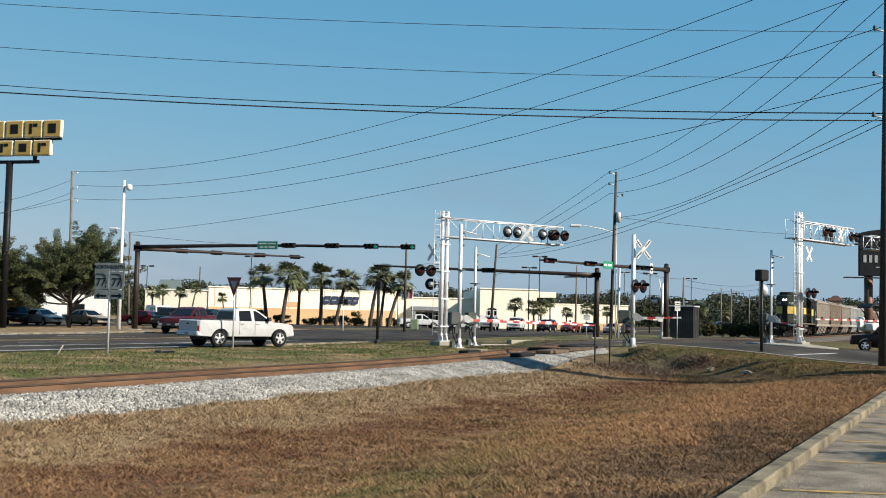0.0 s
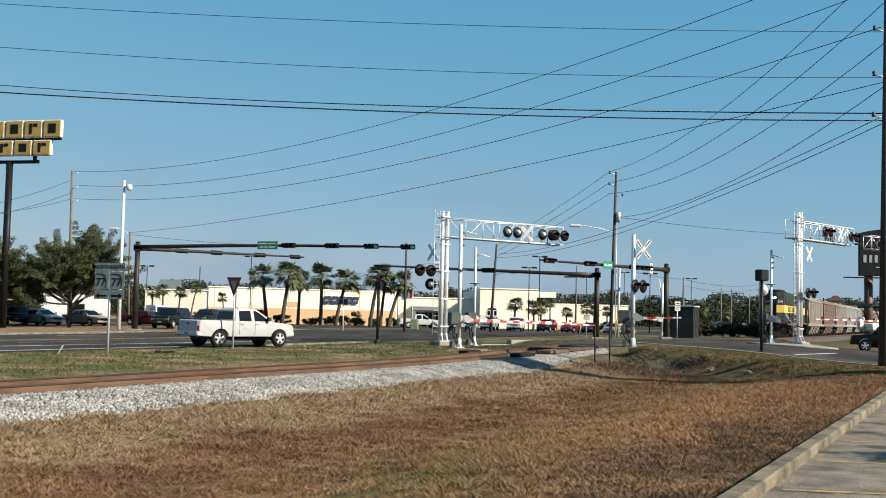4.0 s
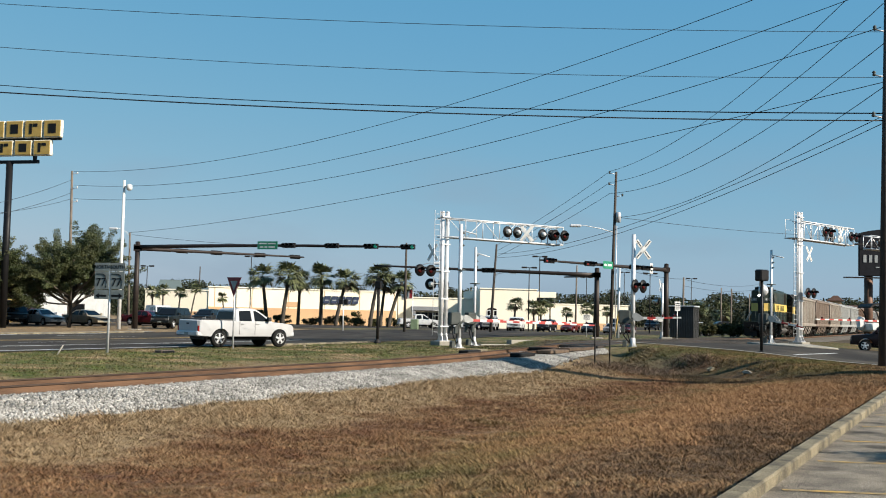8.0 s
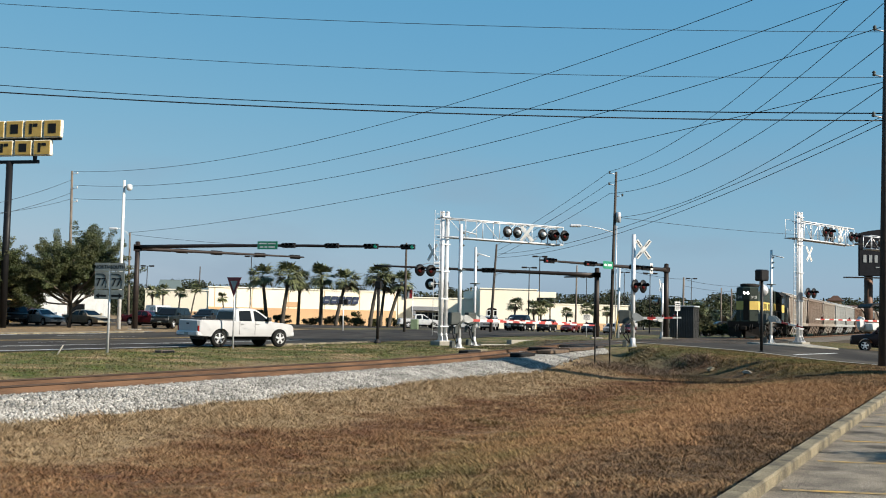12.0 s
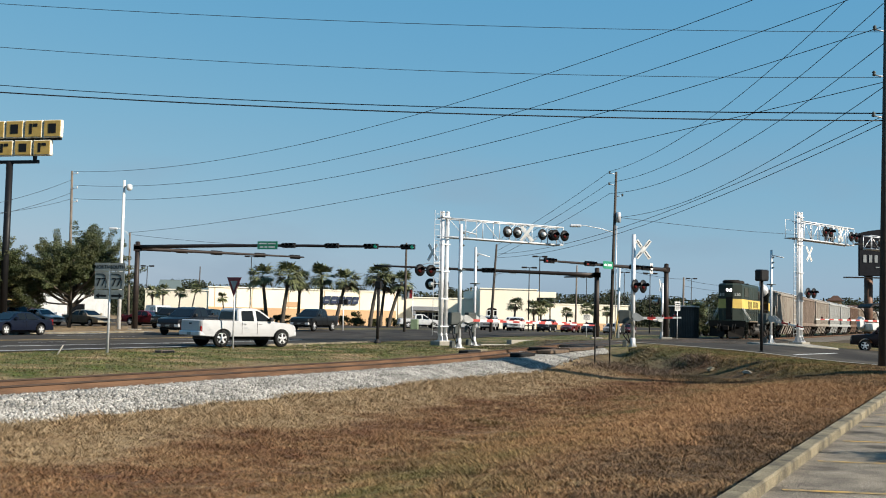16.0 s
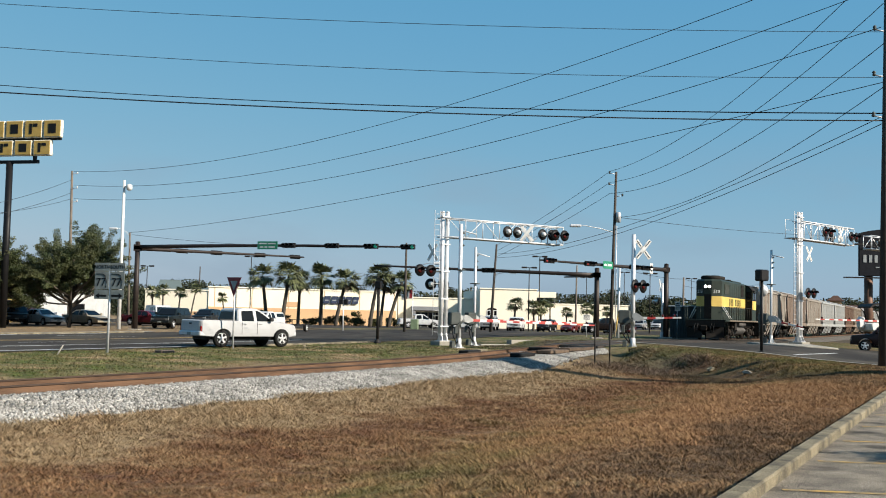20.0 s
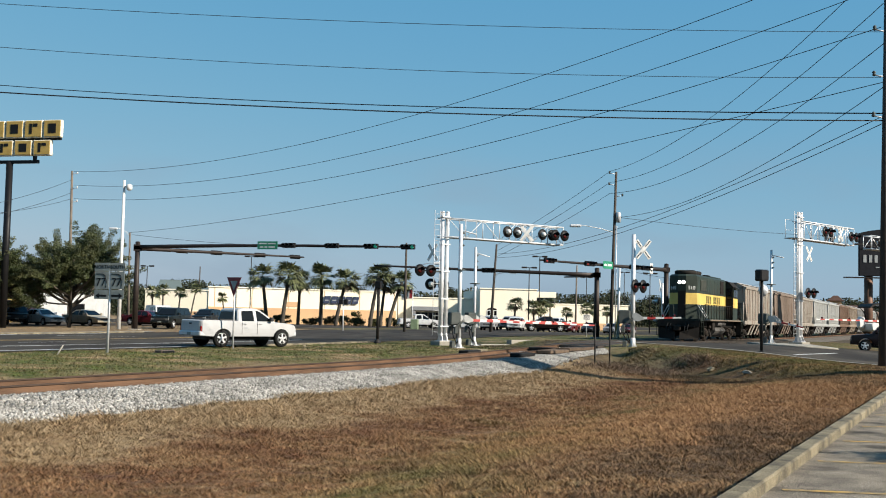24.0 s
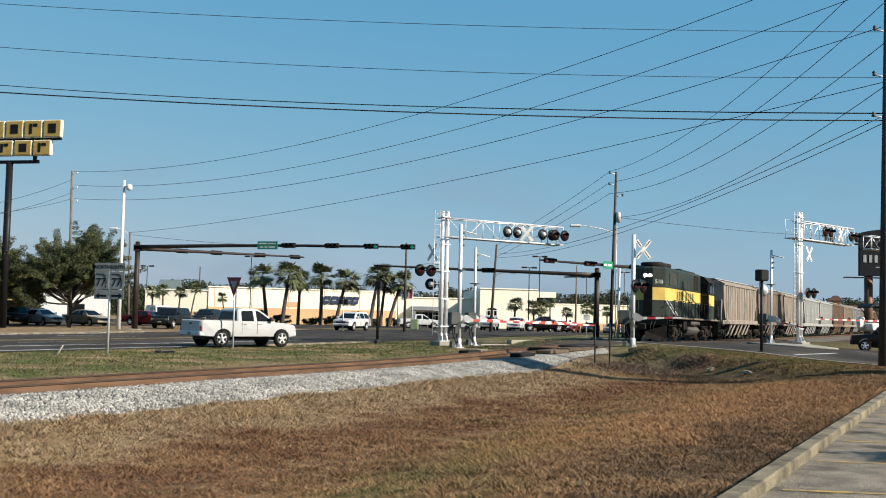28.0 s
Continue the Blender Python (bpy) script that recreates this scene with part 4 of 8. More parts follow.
def hopper_paint(name, c, rust):
    return mat(name, c, tuple(v * 0.84 for v in c), 0.8, 0, 1.6, 14, 0.2, stretch=(3.0, 3.0, 0.28), grain=0.25, spec=0.2, grime_shade=(rust, 1.7, 0.5))


TONES = {
    "pale_grey": ((0.225, 0.205, 0.175), (0.115, 0.068, 0.045)),
    "rusty_grey": ((0.16, 0.125, 0.1), (0.085, 0.052, 0.036)),
    "silver_grey": ((0.26, 0.27, 0.265), (0.21, 0.19, 0.16)),
    "brown": ((0.13, 0.085, 0.06), (0.07, 0.042, 0.03)),
    "beige": ((0.2, 0.165, 0.13), (0.15, 0.105, 0.07)),
    "grey": ((0.20, 0.205, 0.205), (0.14, 0.12, 0.10)),
}
HOPPERS = ["pale_grey", "rusty_grey", "pale_grey", "silver_grey", "silver_grey", "brown", "beige", "grey", "beige", "silver_grey", "brown"]


def hopper_car(tone, c, rust):
    mm = hopper_paint("hopper_" + tone, c, rust)
    h = thing("hopper_wagon", Matrix.Scale(TRAIN, 4), f"rust-streaked {tone.replace('_', ' ')} covered hopper rail wagon", "rail wagon", "wagons of the freight train")
    L2, W2, z0, z1 = 7.05, 1.5, 1.42, 4.18
    # body with sloped ends
    bm = bmesh.new()
    plate(bm, [(-L2, -W2, z1), (L2, -W2, z1), (L2, -W2, 2.9), (L2 - 0.9, -W2, z0), (-L2 + 0.9, -W2, z0), (-L2, -W2, 2.9)], (0, 2 * W2, 0))
    part("body", bm, mm, h)
    bm = bmesh.new()
    plate(bm, [(-L2 - 0.02, -W2, z1), (-L2 - 0.02, W2, z1), (-L2 - 0.02, 1.0, 4.42), (-L2 - 0.02, -1.0, 4.42)], (2 * L2 + 0.04, 0, 0))
    rf = part("roof", bm, mm, h)
    for s in (-1, 1):
        bm = bmesh.new()
        box(bm, -L2, L2, min(s * 0.35, s * 0.85), max(s * 0.35, s * 0.85), 4.5, 4.54)
        part("running_board", bm, "galv", rf)
    for k in range(5):
        bm = bmesh.new()
        lathe(bm, [(0.4, 4.4), (0.4, 4.52), (0.1, 4.56)], 12, "z", (-5.0 + 2.5 * k, 0, 0))
        part("hatch", bm, "steel_dust", rf)
    # ribs
    bm = bmesh.new()
    plate(bm, [(-0.05, 0, z0 + 0.12), (0.05, 0, z0 + 0.12), (0.05, 0, z1 - 0.1), (-0.05, 0, z1 - 0.1)], (0, -0.035, 0))
    rib = part("rib", bm, mm, h)
    rib.matrix_basis = pose(-6.0, -W2 + 0.005, 0)
    for k in range(17):
        for s in (-1, 1):
            if k == 0 and s == -1:
                continue
            share("rib", rib, h, pose(-6.0 + 12.0 * k / 16, s * (W2 - 0.005), 0, 0, 0, 0 if s < 0 else 180))
    for s in (-1, 1):
        bm = bmesh.new()
        rbox(bm, -L2 - 0.4, L2 + 0.4, min(s * 1.38, s * 1.56), max(s * 1.38, s * 1.56), z0 - 0.22, z0 + 0.08, 0.02)
        part("side_sill", bm, mm, h)
        bm = bmesh.new()
        rbox(bm, -L2, L2, min(s * 1.44, s * 1.57), max(s * 1.44, s * 1.57), z1 - 0.14, z1 + 0.03, 0.02)
        part("top_chord", bm, mm, h)
    # discharge hoppers, given dark steel for the shade under the wagon
    for x in (-3.1, 0.0, 3.1):
        bm = bmesh.new()
        lo, hi = [], []
        for dx, dy in ((-1, -1), (1, -1), (1, 1), (-1, 1)):
            hi.append(bm.verts.new((x + dx * 1.5, dy * 1.42, z0)))
            lo.append(bm.verts.new((x + dx * 0.35, dy * 0.6, 0.42)))
        bm.faces.new(lo[::-1])
        for i in range(4):
            bm.faces.new((lo[i], lo[(i + 1) % 4], hi[(i + 1) % 4], hi[i]))
        part("discharge_hopper", bm, "steel_dust", h)
        # added pale diagonal plates imitate the sunlit edges of the slope sheets
        for s in (-1, 1):
            for dx in (-1.45, -0.1):
                bm = bmesh.new()
                plate(bm, [(x + dx, s * 1.46, 1.4), (x + dx + 0.5, s * 1.46, 1.4), (x + dx + 1.45, s * 1.2, 0.36), (x + dx + 0.98, s * 1.2, 0.36)], (0, s * 0.05, 0))
                part("sunlit_slope_strip", bm, mm, h)
        bm = bmesh.new()
        box(bm, x - 0.42, x + 0.42, -0.75, 0.75, 0.3, 0.43)
        part("outlet_gate", bm, "steel_dust", h)
    # end frames, ladders, couplers
    for s in (-1, 1):
        bm = bmesh.new()
        box(bm, min(s * 6.6, s * 7.4), max(s * 6.6, s * 7.4), -1.5, 1.5, 1.1, 1.3)
        part("end_platform", bm, "steel_dust", h)
        for yy in (-1.35, 1.35):
            bm = bmesh.new()
            rod(bm, (s * 7.25, yy, 1.3), (s * 7.0, yy, 3.0), 0.06)
            rod(bm, (s * 7.2, yy * 0.6, 1.3), (s * 6.25, yy * 0.6, 1.6), 0.06)
            part("end_post", bm, mm, h)
        bm = bmesh.new()
        for q in (-0.2, 0.2):
            rod(bm, (s * 7.28, -1.25 * s + q, 1.3), (s * 7.12, -1.25 * s + q, 4.2), 0.02)
        for k in range(8):
            rod(bm, (s * 7.25, -1.25 * s - 0.2, 1.5 + 0.34 * k), (s * 7.25, -1.25 * s + 0.2, 1.5 + 0.34 * k), 0.015)
        part("ladder", bm, "steel_dust", h)
        bm = bmesh.new()
        rbox(bm, min(s * 7.35, s * 7.6), max(s * 7.35, s * 7.6), -0.15, 0.15, 0.72, 1.0, 0.04)
        part("coupler", bm, "steel_dust", h)
        bm = bmesh.new()
        bogie_frame(bm, s * 5.6, 0.88)
        part("bogie_frame", bm, "loco_under", h)
    w0 = wheel_set("wheel_set", h, -5.6 - 0.88)
    for x in (-5.6 + 0.88, 5.6 - 0.88, 5.6 + 0.88):
        share("wheel_set", w0, h, pose(x, 0, 0.46))
    return h


LOCO = locomotive()
WAGONS = []
proto = {}
for tone in HOPPERS:
    if tone in proto:
        w = copy_thing(proto[tone], Matrix())
    else:
        w = proto[tone] = hopper_car(tone, *TONES[tone])
    WAGONS.append(w)


# ---- railway crossing signals ----
M["signal_red"] = mat("red_signal_lens", (0.0595, 0.0049, 0.0049), None, 0.15)
M["casegrey"] = mat("light_case_grey", (0.32, 0.325, 0.315), None, 0.5, 0.1)
M["boxgrey"] = mat("grey_case_paint", (0.0595, 0.0665, 0.0616), (0.042, 0.0476, 0.0448), 0.5, 0.1, 3, 30, spec=0.25)


def flasher_pair(parent, m, name="flasher"):
    """Two round crossing lamps on a crossarm; +X is the way they face."""
    for s in (-1, 1):
        bm = bmesh.new()
        lathe(bm, [(0.05, 0), (0.35, 0), (0.355, 0.03), (0.05, 0.035)], 20, "x", (0.0, s * 0.39, 0))
        fl = part(name, bm, "black", parent)
        fl.matrix_basis = m
        bm = bmesh.new()
        lathe(bm, [(0.04, -0.26), (0.1, -0.23), (0.15, -0.13), (0.17, -0.005)], 14, "x", (0.0, s * 0.39, 0))
        part("housing", bm, "white", fl)
        bm = bmesh.new()
        lathe(bm, [(0.155, 0.035), (0.155, 0.06), (0.08, 0.085), (0.01, 0.09)], 14, "x", (0.0, s * 0.39, 0))
        part("lens", bm, "signal_red", fl)
        bm = bmesh.new()
        n = 12
        a = [bm.verts.new((0.03, s * 0.39 + 0.165 * math.cos(math.pi * i / n), 0.165 * math.sin(math.pi * i / n))) for i in range(n + 1)]
        b = [bm.verts.new((0.3, s * 0.39 + 0.165 * math.cos(math.pi * i / n), 0.02 + 0.165 * math.sin(math.pi * i / n))) for i in range(n + 1)]
        for i in range(n):
            bm.faces.new((a[i], a[i + 1], b[i + 1], b[i]))
        bmesh.ops.solidify(bm, geom=bm.faces[:], thickness=0.008)
        part("visor", bm, "black", fl)
    bm = bmesh.new()
    rod(bm, (-0.18, -0.45, 0), (-0.18, 0.45, 0), 0.03)
    part("crossarm", bm, "darkmetal", parent).matrix_basis = m


def crossbuck(parent, m, half=0.61):
    """Crossed white boards; +X is the way they face."""
    for s in (-1, 1):
        bm = bmesh.new()
        rbox(bm, -0.012 + 0.02 * s, 0.012 + 0.02 * s, -half, half, -0.1, 0.1, 0.005, pose(0, 0, 0, s * 52, 0, 0))
        b = part("crossbuck_board", bm, "white", parent)
        b.matrix_basis = m
        for k in (0.38 - half * 1.25, half * 1.25 - 0.38):
            bm = bmesh.new()
            box(bm, 0.013 + 0.02 * s, 0.017 + 0.02 * s, k - 0.2, k + 0.2, -0.02, 0.02, pose(0, 0, 0, s * 52, 0, 0))
            part("lettering_bar", bm, "black", b)


def ladder(parent, x, y, z0, z1, w=0.2, along=(0, 1)):
    bm = bmesh.new()
    dx, dy = along
    for s in (-1, 1):
        rod(bm, (x + s * w * dx, y + s * w * dy, z0), (x + s * w * dx, y + s * w * dy, z1), 0.022, n=6)
    n = int((z1 - z0) / 0.32)
    for k in range(n):
        z = z0 + 0.2 + 0.32 * k
        rod(bm, (x - w * dx, y - w * dy, z), (x + w * dx, y + w * dy, z), 0.014, n=5)
    return part("ladder", bm, "galv", parent)


def cantilever(x, y, zb, h, arm_dir, arm_len, z_lo, z_hi, label, pairs, bucks, cage=False):
    """A cantilever signal bridge; its arm runs along local +X."""
    az = math.degrees(math.atan2(arm_dir[0], arm_dir[1]))
    c = thing("signal_cantilever", pose(x, y, zb, 0, 0, 90 - az), label, "crossing signal")
    bm = bmesh.new()
    rbox(bm, -0.55, 0.55, -0.5, 0.5, -0.5, 0.06, 0.03)
    part("foundation", bm, "concrete", c)
    for s in (-0.17, 0.17):
        bm = bmesh.new()
        rod(bm, (s, 0, 0), (s, 0, h), 0.125, n=14)
        lathe(bm, [(0.13, h), (0.1, h + 0.08), (0.02, h + 0.11)], 12, "z", (s, 0, 0))
        part("mast", bm, "alu", c)
        bm = bmesh.new()
        lathe(bm, [(0.02, 0.02), (0.16, 0.02), (0.16, 0.06), (0.02, 0.06)], 10, "z", (s, 0, 0.4))
        box(bm, s - 0.2, s + 0.2, -0.3, 0.3, 0.06, 0.1)
        plate(bm, [(s - 0.02, 0.1, 0.1), (s - 0.02, 0.28, 0.1), (s - 0.02, 0.1, 0.6)], (0.04, 0, 0))
        plate(bm, [(s - 0.02, -0.1, 0.1), (s - 0.02, -0.28, 0.1), (s - 0.02, -0.1, 0.6)], (0.04, 0, 0))
        part("base_bracket", bm, "galv", c)
    bm = bmesh.new()
    for k in range(5):
        z = 0.9 + k * (h - 1.2) / 4
        box(bm, -0.3, 0.3, -0.16, 0.16, z, z + 0.07)
    part("mast_clamp", bm, "alu", c)
    ladder(c, -0.55, 0.0, 0.4, h + 0.1, 0.2, (1, 0))
    # arm: four chords with verticals and diagonals
    hw = 0.32
    for yy in (-hw, hw):
        for z in (z_lo, z_hi):
            bm = bmesh.new()
            rod(bm, (-0.35, yy, z), (arm_len, yy, z), 0.045, n=8)
            part("chord", bm, "alu", c)
    n = 7
    for k in range(n + 1):
        xx = arm_len * k / n
        for yy in (-hw, hw):
            bm = bmesh.new()
            rod(bm, (xx, yy, z_lo), (xx, yy, z_hi), 0.028, n=6)
            part("truss_post", bm, "alu", c)
            if k < n and yy < 0:
                bm = bmesh.new()
                a, b = (z_lo, z_hi) if k % 2 else (z_hi, z_lo)
                rod(bm, (xx, yy, a), (xx + arm_len / n, yy, b), 0.022, n=6)
                part("truss_diagonal", bm, "alu", c)
        for z in (z_lo, z_hi):
            bm = bmesh.new()
            rod(bm, (xx, -hw, z), (xx, hw, z), 0.025, n=6)
            part("cross_tie", bm, "alu", c)
    bm = bmesh.new()
    box(bm, 0.3, arm_len, -hw + 0.03, hw - 0.03, z_lo + 0.03, z_lo + 0.06)
    part("catwalk", bm, "galv", c)
    if cage:
        bm = bmesh.new()
        for yy in (-0.45, 0.45):
            tube(bm, [(-1.1, yy, z_lo + 0.1), (-1.1, yy, z_hi + 0.1), (-0.3, yy, z_hi + 0.1)], 0.02)
            tube(bm, [(-1.1, yy, (z_lo + z_hi) / 2), (-0.3, yy, (z_lo + z_hi) / 2)], 0.016)
        box(bm, -1.15, -0.3, -0.5, 0.5, z_lo, z_lo + 0.06)
        part("service_platform", bm, "galv", c)
    for xx, zz, off, face in pairs:
        flasher_pair(c, pose(xx, off, zz, 0, 0, face))
    for xx, zz, off, face in bucks:
        crossbuck(c, pose(xx, off, zz, 0, 0, face))
    for xx, zz, off, face in pairs:
        if xx < -0.5:
            bm = bmesh.new()
            rod(bm, (-0.17, 0, zz), (xx, off * 0.7, zz), 0.04)
            part("lamp_bracket", bm, "boxgrey", c)
    return c


cantilever(0.1, 66.0, 0.12, 7.75, (0.826, 0.563), 9.0, 6.28, 7.42, "silver cantilever signal mast with ladder and truss arm over the road",
           [(4.75, 6.85, -0.5, 90), (7.55, 6.85, -0.5, 90), (8.35, 6.85, -0.75, -90), (-1.75, 4.2, -0.6, -90), (-0.15, 3.45, 0.5, 70)],
           [(5.95, 6.85, -0.4, 58), (-0.65, 5.35, 0.3, 10)])
cantilever(24.0, 74.0, 0.42, 8.7, (0.72, 0.69), 7.2, 6.95, 8.15, "silver cantilever signal mast with service platform on the median",
           [(2.6, 7.6, -0.7, -90), (6.4, 7.5, -0.7, -90), (0.5, 3.35, -0.55, -90), (5.6, 7.5, 0.7, 90)],
           [(4.6, 7.6, -0.62, -90), (0.75, 6.0, -0.3, -90)], cage=True)
cantilever(38.5, 88.0, 0.25, 9.2, (-0.79, -0.61), 8.2, 7.2, 8.2, "silver cantilever signal mast beside the far carriageway",
           [(7.2, 7.7, 0.7, 90), (5.2, 7.7, 0.7, 90)], [(6.2, 7.7, 0.65, 90)])


def gate(x, y, zb, post_h, arm_az, arm_len, label, arm_tilt=0.0, flash=(), bucks=(), thick=0.12):
    """A crossing gate: post, mechanism case, counterweights and a striped arm along local +X."""
    g = thing("crossing_gate", pose(x, y, zb, 0, 0, 90 - arm_az), label, "crossing gate", "gates of the railway crossing")
    bm = bmesh.new()
    rod(bm, (0, 0, 0), (0, 0, post_h), thick, thick * 0.9, n=12)
    part("post", bm, "alu", g)
    bm = bmesh.new()
    lathe(bm, [(thick * 1.3, -0.3), (thick * 1.3, 0.42), (thick, 0.46)], 12, "z", (0, 0, 0))
    rbox(bm, -0.24, 0.24, -0.24, 0.24, -0.36, -0.02, 0.02)
    for sx, sy in ((-1, 0), (1, 0), (0, -1), (0, 1)):
        wx, wy = 0.015 * abs(sy), 0.015 * abs(sx)
        plate(bm, [(sx * 0.1 - wx, sy * 0.1 - wy, -0.02), (sx * 0.23 - wx, sy * 0.23 - wy, -0.02), (sx * 0.1 - wx, sy * 0.1 - wy, 0.36)], (2 * wx, 2 * wy, 0))
    part("base", bm, "galv", g)
    for k in (-0.28, -0.5):
        bm = bmesh.new()
        tube(bm, [(k, -0.25, 1.25), (k - 0.06, -0.28, 0.9), (k + 0.06, -0.2, 0.55), (k * 0.5, -0.1, 0.3), (-0.05, -0.05, 0.1)], 0.03, 6)
        part("cable", bm, "black", g)
    bm = bmesh.new()
    rbox(bm, -0.52, -0.3, -0.15, 0.15, -0.3, 0.3, 0.03)
    part("junction_box", bm, "boxgrey", g)
    bm = bmesh.new()
    rbox(bm, -0.76, -0.12, -0.46, 0.0, 1.2, 1.92, 0.06)
    part("mechanism_case", bm, "boxgrey", g)
    for s in (-0.62, 0.1):
        bm = bmesh.new()
        plate(bm, [(0.55, s, 1.43), (0.55, s, 1.56), (0.3, s, 1.74), (0.12, s, 1.8), (0.0, s, 1.74), (-0.08, s, 1.42), (0.25, s, 1.34)], (0, 0.05, 0))
        part("support_arm", bm, "casegrey", g)
        bm = bmesh.new()
        rbox(bm, -0.6, -0.4, s - 0.06, s + 0.08, 0.72, 1.12, 0.03)
        part("counterweight", bm, "boxgrey", g)
        bm = bmesh.new()
        plate(bm, [(-0.56, s, 1.1), (-0.46, s, 1.1), (0.06, s, 1.42), (0.0, s, 1.56)], (0, 0.04, 0))
        part("counterweight_arm", bm, "boxgrey", g)
    n = max(3, int(arm_len / 0.41))
    seg = arm_len / n
    dz = math.tan(radians(arm_tilt))
    for k in range(n):
        bm = bmesh.new()
        r0, r1 = 0.07 - 0.032 * k / n, 0.07 - 0.032 * (k + 1) / n
        x0, x1 = 0.3 + k * seg, 0.3 + (k + 1) * seg
        plate(bm, [(x0, -0.3, 1.5 - r0 + dz * x0), (x1, -0.3, 1.5 - r1 + dz * x1), (x1, -0.3, 1.5 + r1 + dz * x1), (x0, -0.3, 1.5 + r0 + dz * x0)], (0, 0.05, 0))
        part("gate_stripe", bm, "red" if k % 2 else "white", g)
    for k in (0.45, 0.7, 0.97):
        bm = bmesh.new()
        lathe(bm, [(0.05, 0), (0.06, 0.1), (0.03, 0.13)], 8, "z", (arm_len * k, -0.27, 1.55 + dz * arm_len * k))
        part("arm_lamp", bm, "signal_red", g)
    if post_h > 5.5 and not bucks:
        bm = bmesh.new()
        lathe(bm, [(0.05, 0), (0.3, 0), (0.3, 0.05), (0.05, 0.06)], 14, "z", (0, 0, post_h * 0.62))
        part("bell_platform", bm, "boxgrey", g)
        bm = bmesh.new()
        rod(bm, (0, 0, post_h - 0.35), (0.9, -0.2, post_h - 0.55), 0.035)
        part("top_arm", bm, "alu", g)
        for k in (0.5, 0.85, 1.2):
            bm = bmesh.new()
            lathe(bm, [(0.03, 0), (0.07, 0.04), (0.03, 0.12)], 8, "x", (thick * 0.9, 0, post_h - k))
            part("insulator", bm, "boxgrey", g)
    for zz, face, off in flash:
        flasher_pair(g, pose(off[0], off[1], zz, 0, 0, face))
    for zz, face, off in bucks:
        crossbuck(g, pose(off[0], off[1], zz, 0, 0, face))
    return g


gate(1.0, 62.0, -0.02, 6.9, 64, 8.6, "lowered red and white crossing gate on a tall silver post", -1.0)
gate(2.0, 67.0, 0.0, 5.9, 58, 7.4, "lowered red and white crossing gate beside the cantilever mast", -0.6, thick=0.09)
gate(10.14, 58.5, 0.28, 5.95, 100, 2.2, "crossing gate with white crossbuck and twin red lamps", 2.0,
     flash=[(3.2, -32, (0.3, -0.3))], bucks=[(5.15, -72, (0.5, -0.2))])
gate(19.0, 95.0, 0.25, 4.7, 250, 2.2, "crossing gate with grey case beyond the railway", 4.0, flash=[(3.1, 165, (0.5, -0.2))], bucks=[(4.5, 140, (0.3, 0.1))])
gate(22.1, 74.0, 0.42, 6.2, 125, 1.9, "lowered crossing gate on a slim silver post in the median", -12.0, thick=0.085)
gate(33.9, 78.25, 0.5, 1.2, 242, 9.6, "long lowered red and white crossing gate", 0.2, thick=0.09)

# white plates, small posts
def signpost(name, x, y, zb, h, r, mm, label, cat, az=180.0):
    s = thing(name, pose(x, y, zb, 0, 0, 90 - az), label, cat)
    bm = bmesh.new()
    rod(bm, (0, 0, -0.2), (0, 0, h), r, n=8)
    part("post", bm, mm, s)
    return s


s77 = signpost("route_sign", -13.38, 44.45, -0.12, 3.4, 0.045, "galv", "grey route marker signs on a white metal post", "road sign", 197)
for yy, word, right in ((-0.36, "NORTH", False), (0.36, "SOUTH", True)):
    for z0, z1, nm in ((3.29, 3.62, "direction_plate"), (2.56, 3.27, "route_plate"), (2.16, 2.53, "arrow_plate")):
        bm = bmesh.new()
        rbox(bm, 0.05, 0.065, yy - (0.35 if z0 > 3.2 else 0.325), yy + (0.35 if z0 > 3.2 else 0.325), z0, z1, 0.004)
        pl = part(nm, bm, "signface", s77)
        if nm == "direction_plate":
            letters(word, 0.2, pl, Matrix.Translation((0.07, yy, 3.45)) @ pose(0, 0, 0, 90, 0, 90), "black", "lettering")
        elif nm == "route_plate":
            letters("77", 0.46, pl, Matrix.Translation((0.072, yy - 0.03, 2.83)) @ pose(0, 0, 0, 90, 0, 90), "black", "lettering")
            bm = bmesh.new()
            tube(bm, [(0.066, yy - 0.27, 3.17), (0.066, yy + 0.03, 3.17), (0.066, yy + 0.16, 3.1), (0.066, yy + 0.23, 2.85), (0.066, yy + 0.19, 2.62)], 0.016, 4)
            part("state_outline", bm, "black", pl)
        else:
            k = 1 if right else -1
            bm = bmesh.new()
            plate(bm, [(0.066, yy + k * 0.27, 2.295), (0.066, yy + k * 0.1, 2.4), (0.066, yy + k * 0.1, 2.335), (0.066, yy - k * 0.25, 2.335), (0.066, yy - k * 0.25, 2.255), (0.066, yy + k * 0.1, 2.255), (0.066, yy + k * 0.1, 2.19)], (0.006, 0, 0))
            part("arrow", bm, "black", pl)
yl = signpost("yield_sign", -10.02, 53.3, -0.13, 3.44, 0.04, "galv", "dark red triangular yield sign on a thin post", "road sign", 214)
for nm, k, mm, x in (("triangle", 1.3, "signred", 0.05), ("centre", 0.62, "signback", 0.062)):
    bm = bmesh.new()
    c = 3.1
    plate(bm, [(x, -0.37 * k, c + 0.26 * k), (x, 0.37 * k, c + 0.26 * k), (x, 0.0, c - 0.48 * k)], (0.008, 0, 0))
    part(nm, bm, mm, yl)

wp = signpost("warning_post", -3.85, 67.0, -0.05, 3.4, 0.1, "darkmetal", "dark bronze pedestal signal post at the highway edge", "signal post", 200)
bm = bmesh.new()
lathe(bm, [(0.24, 0), (0.22, 0.06), (0.13, 0.2), (0.1, 0.25)], 12)
part("pedestal", bm, "darkmetal", wp)
bm = bmesh.new()
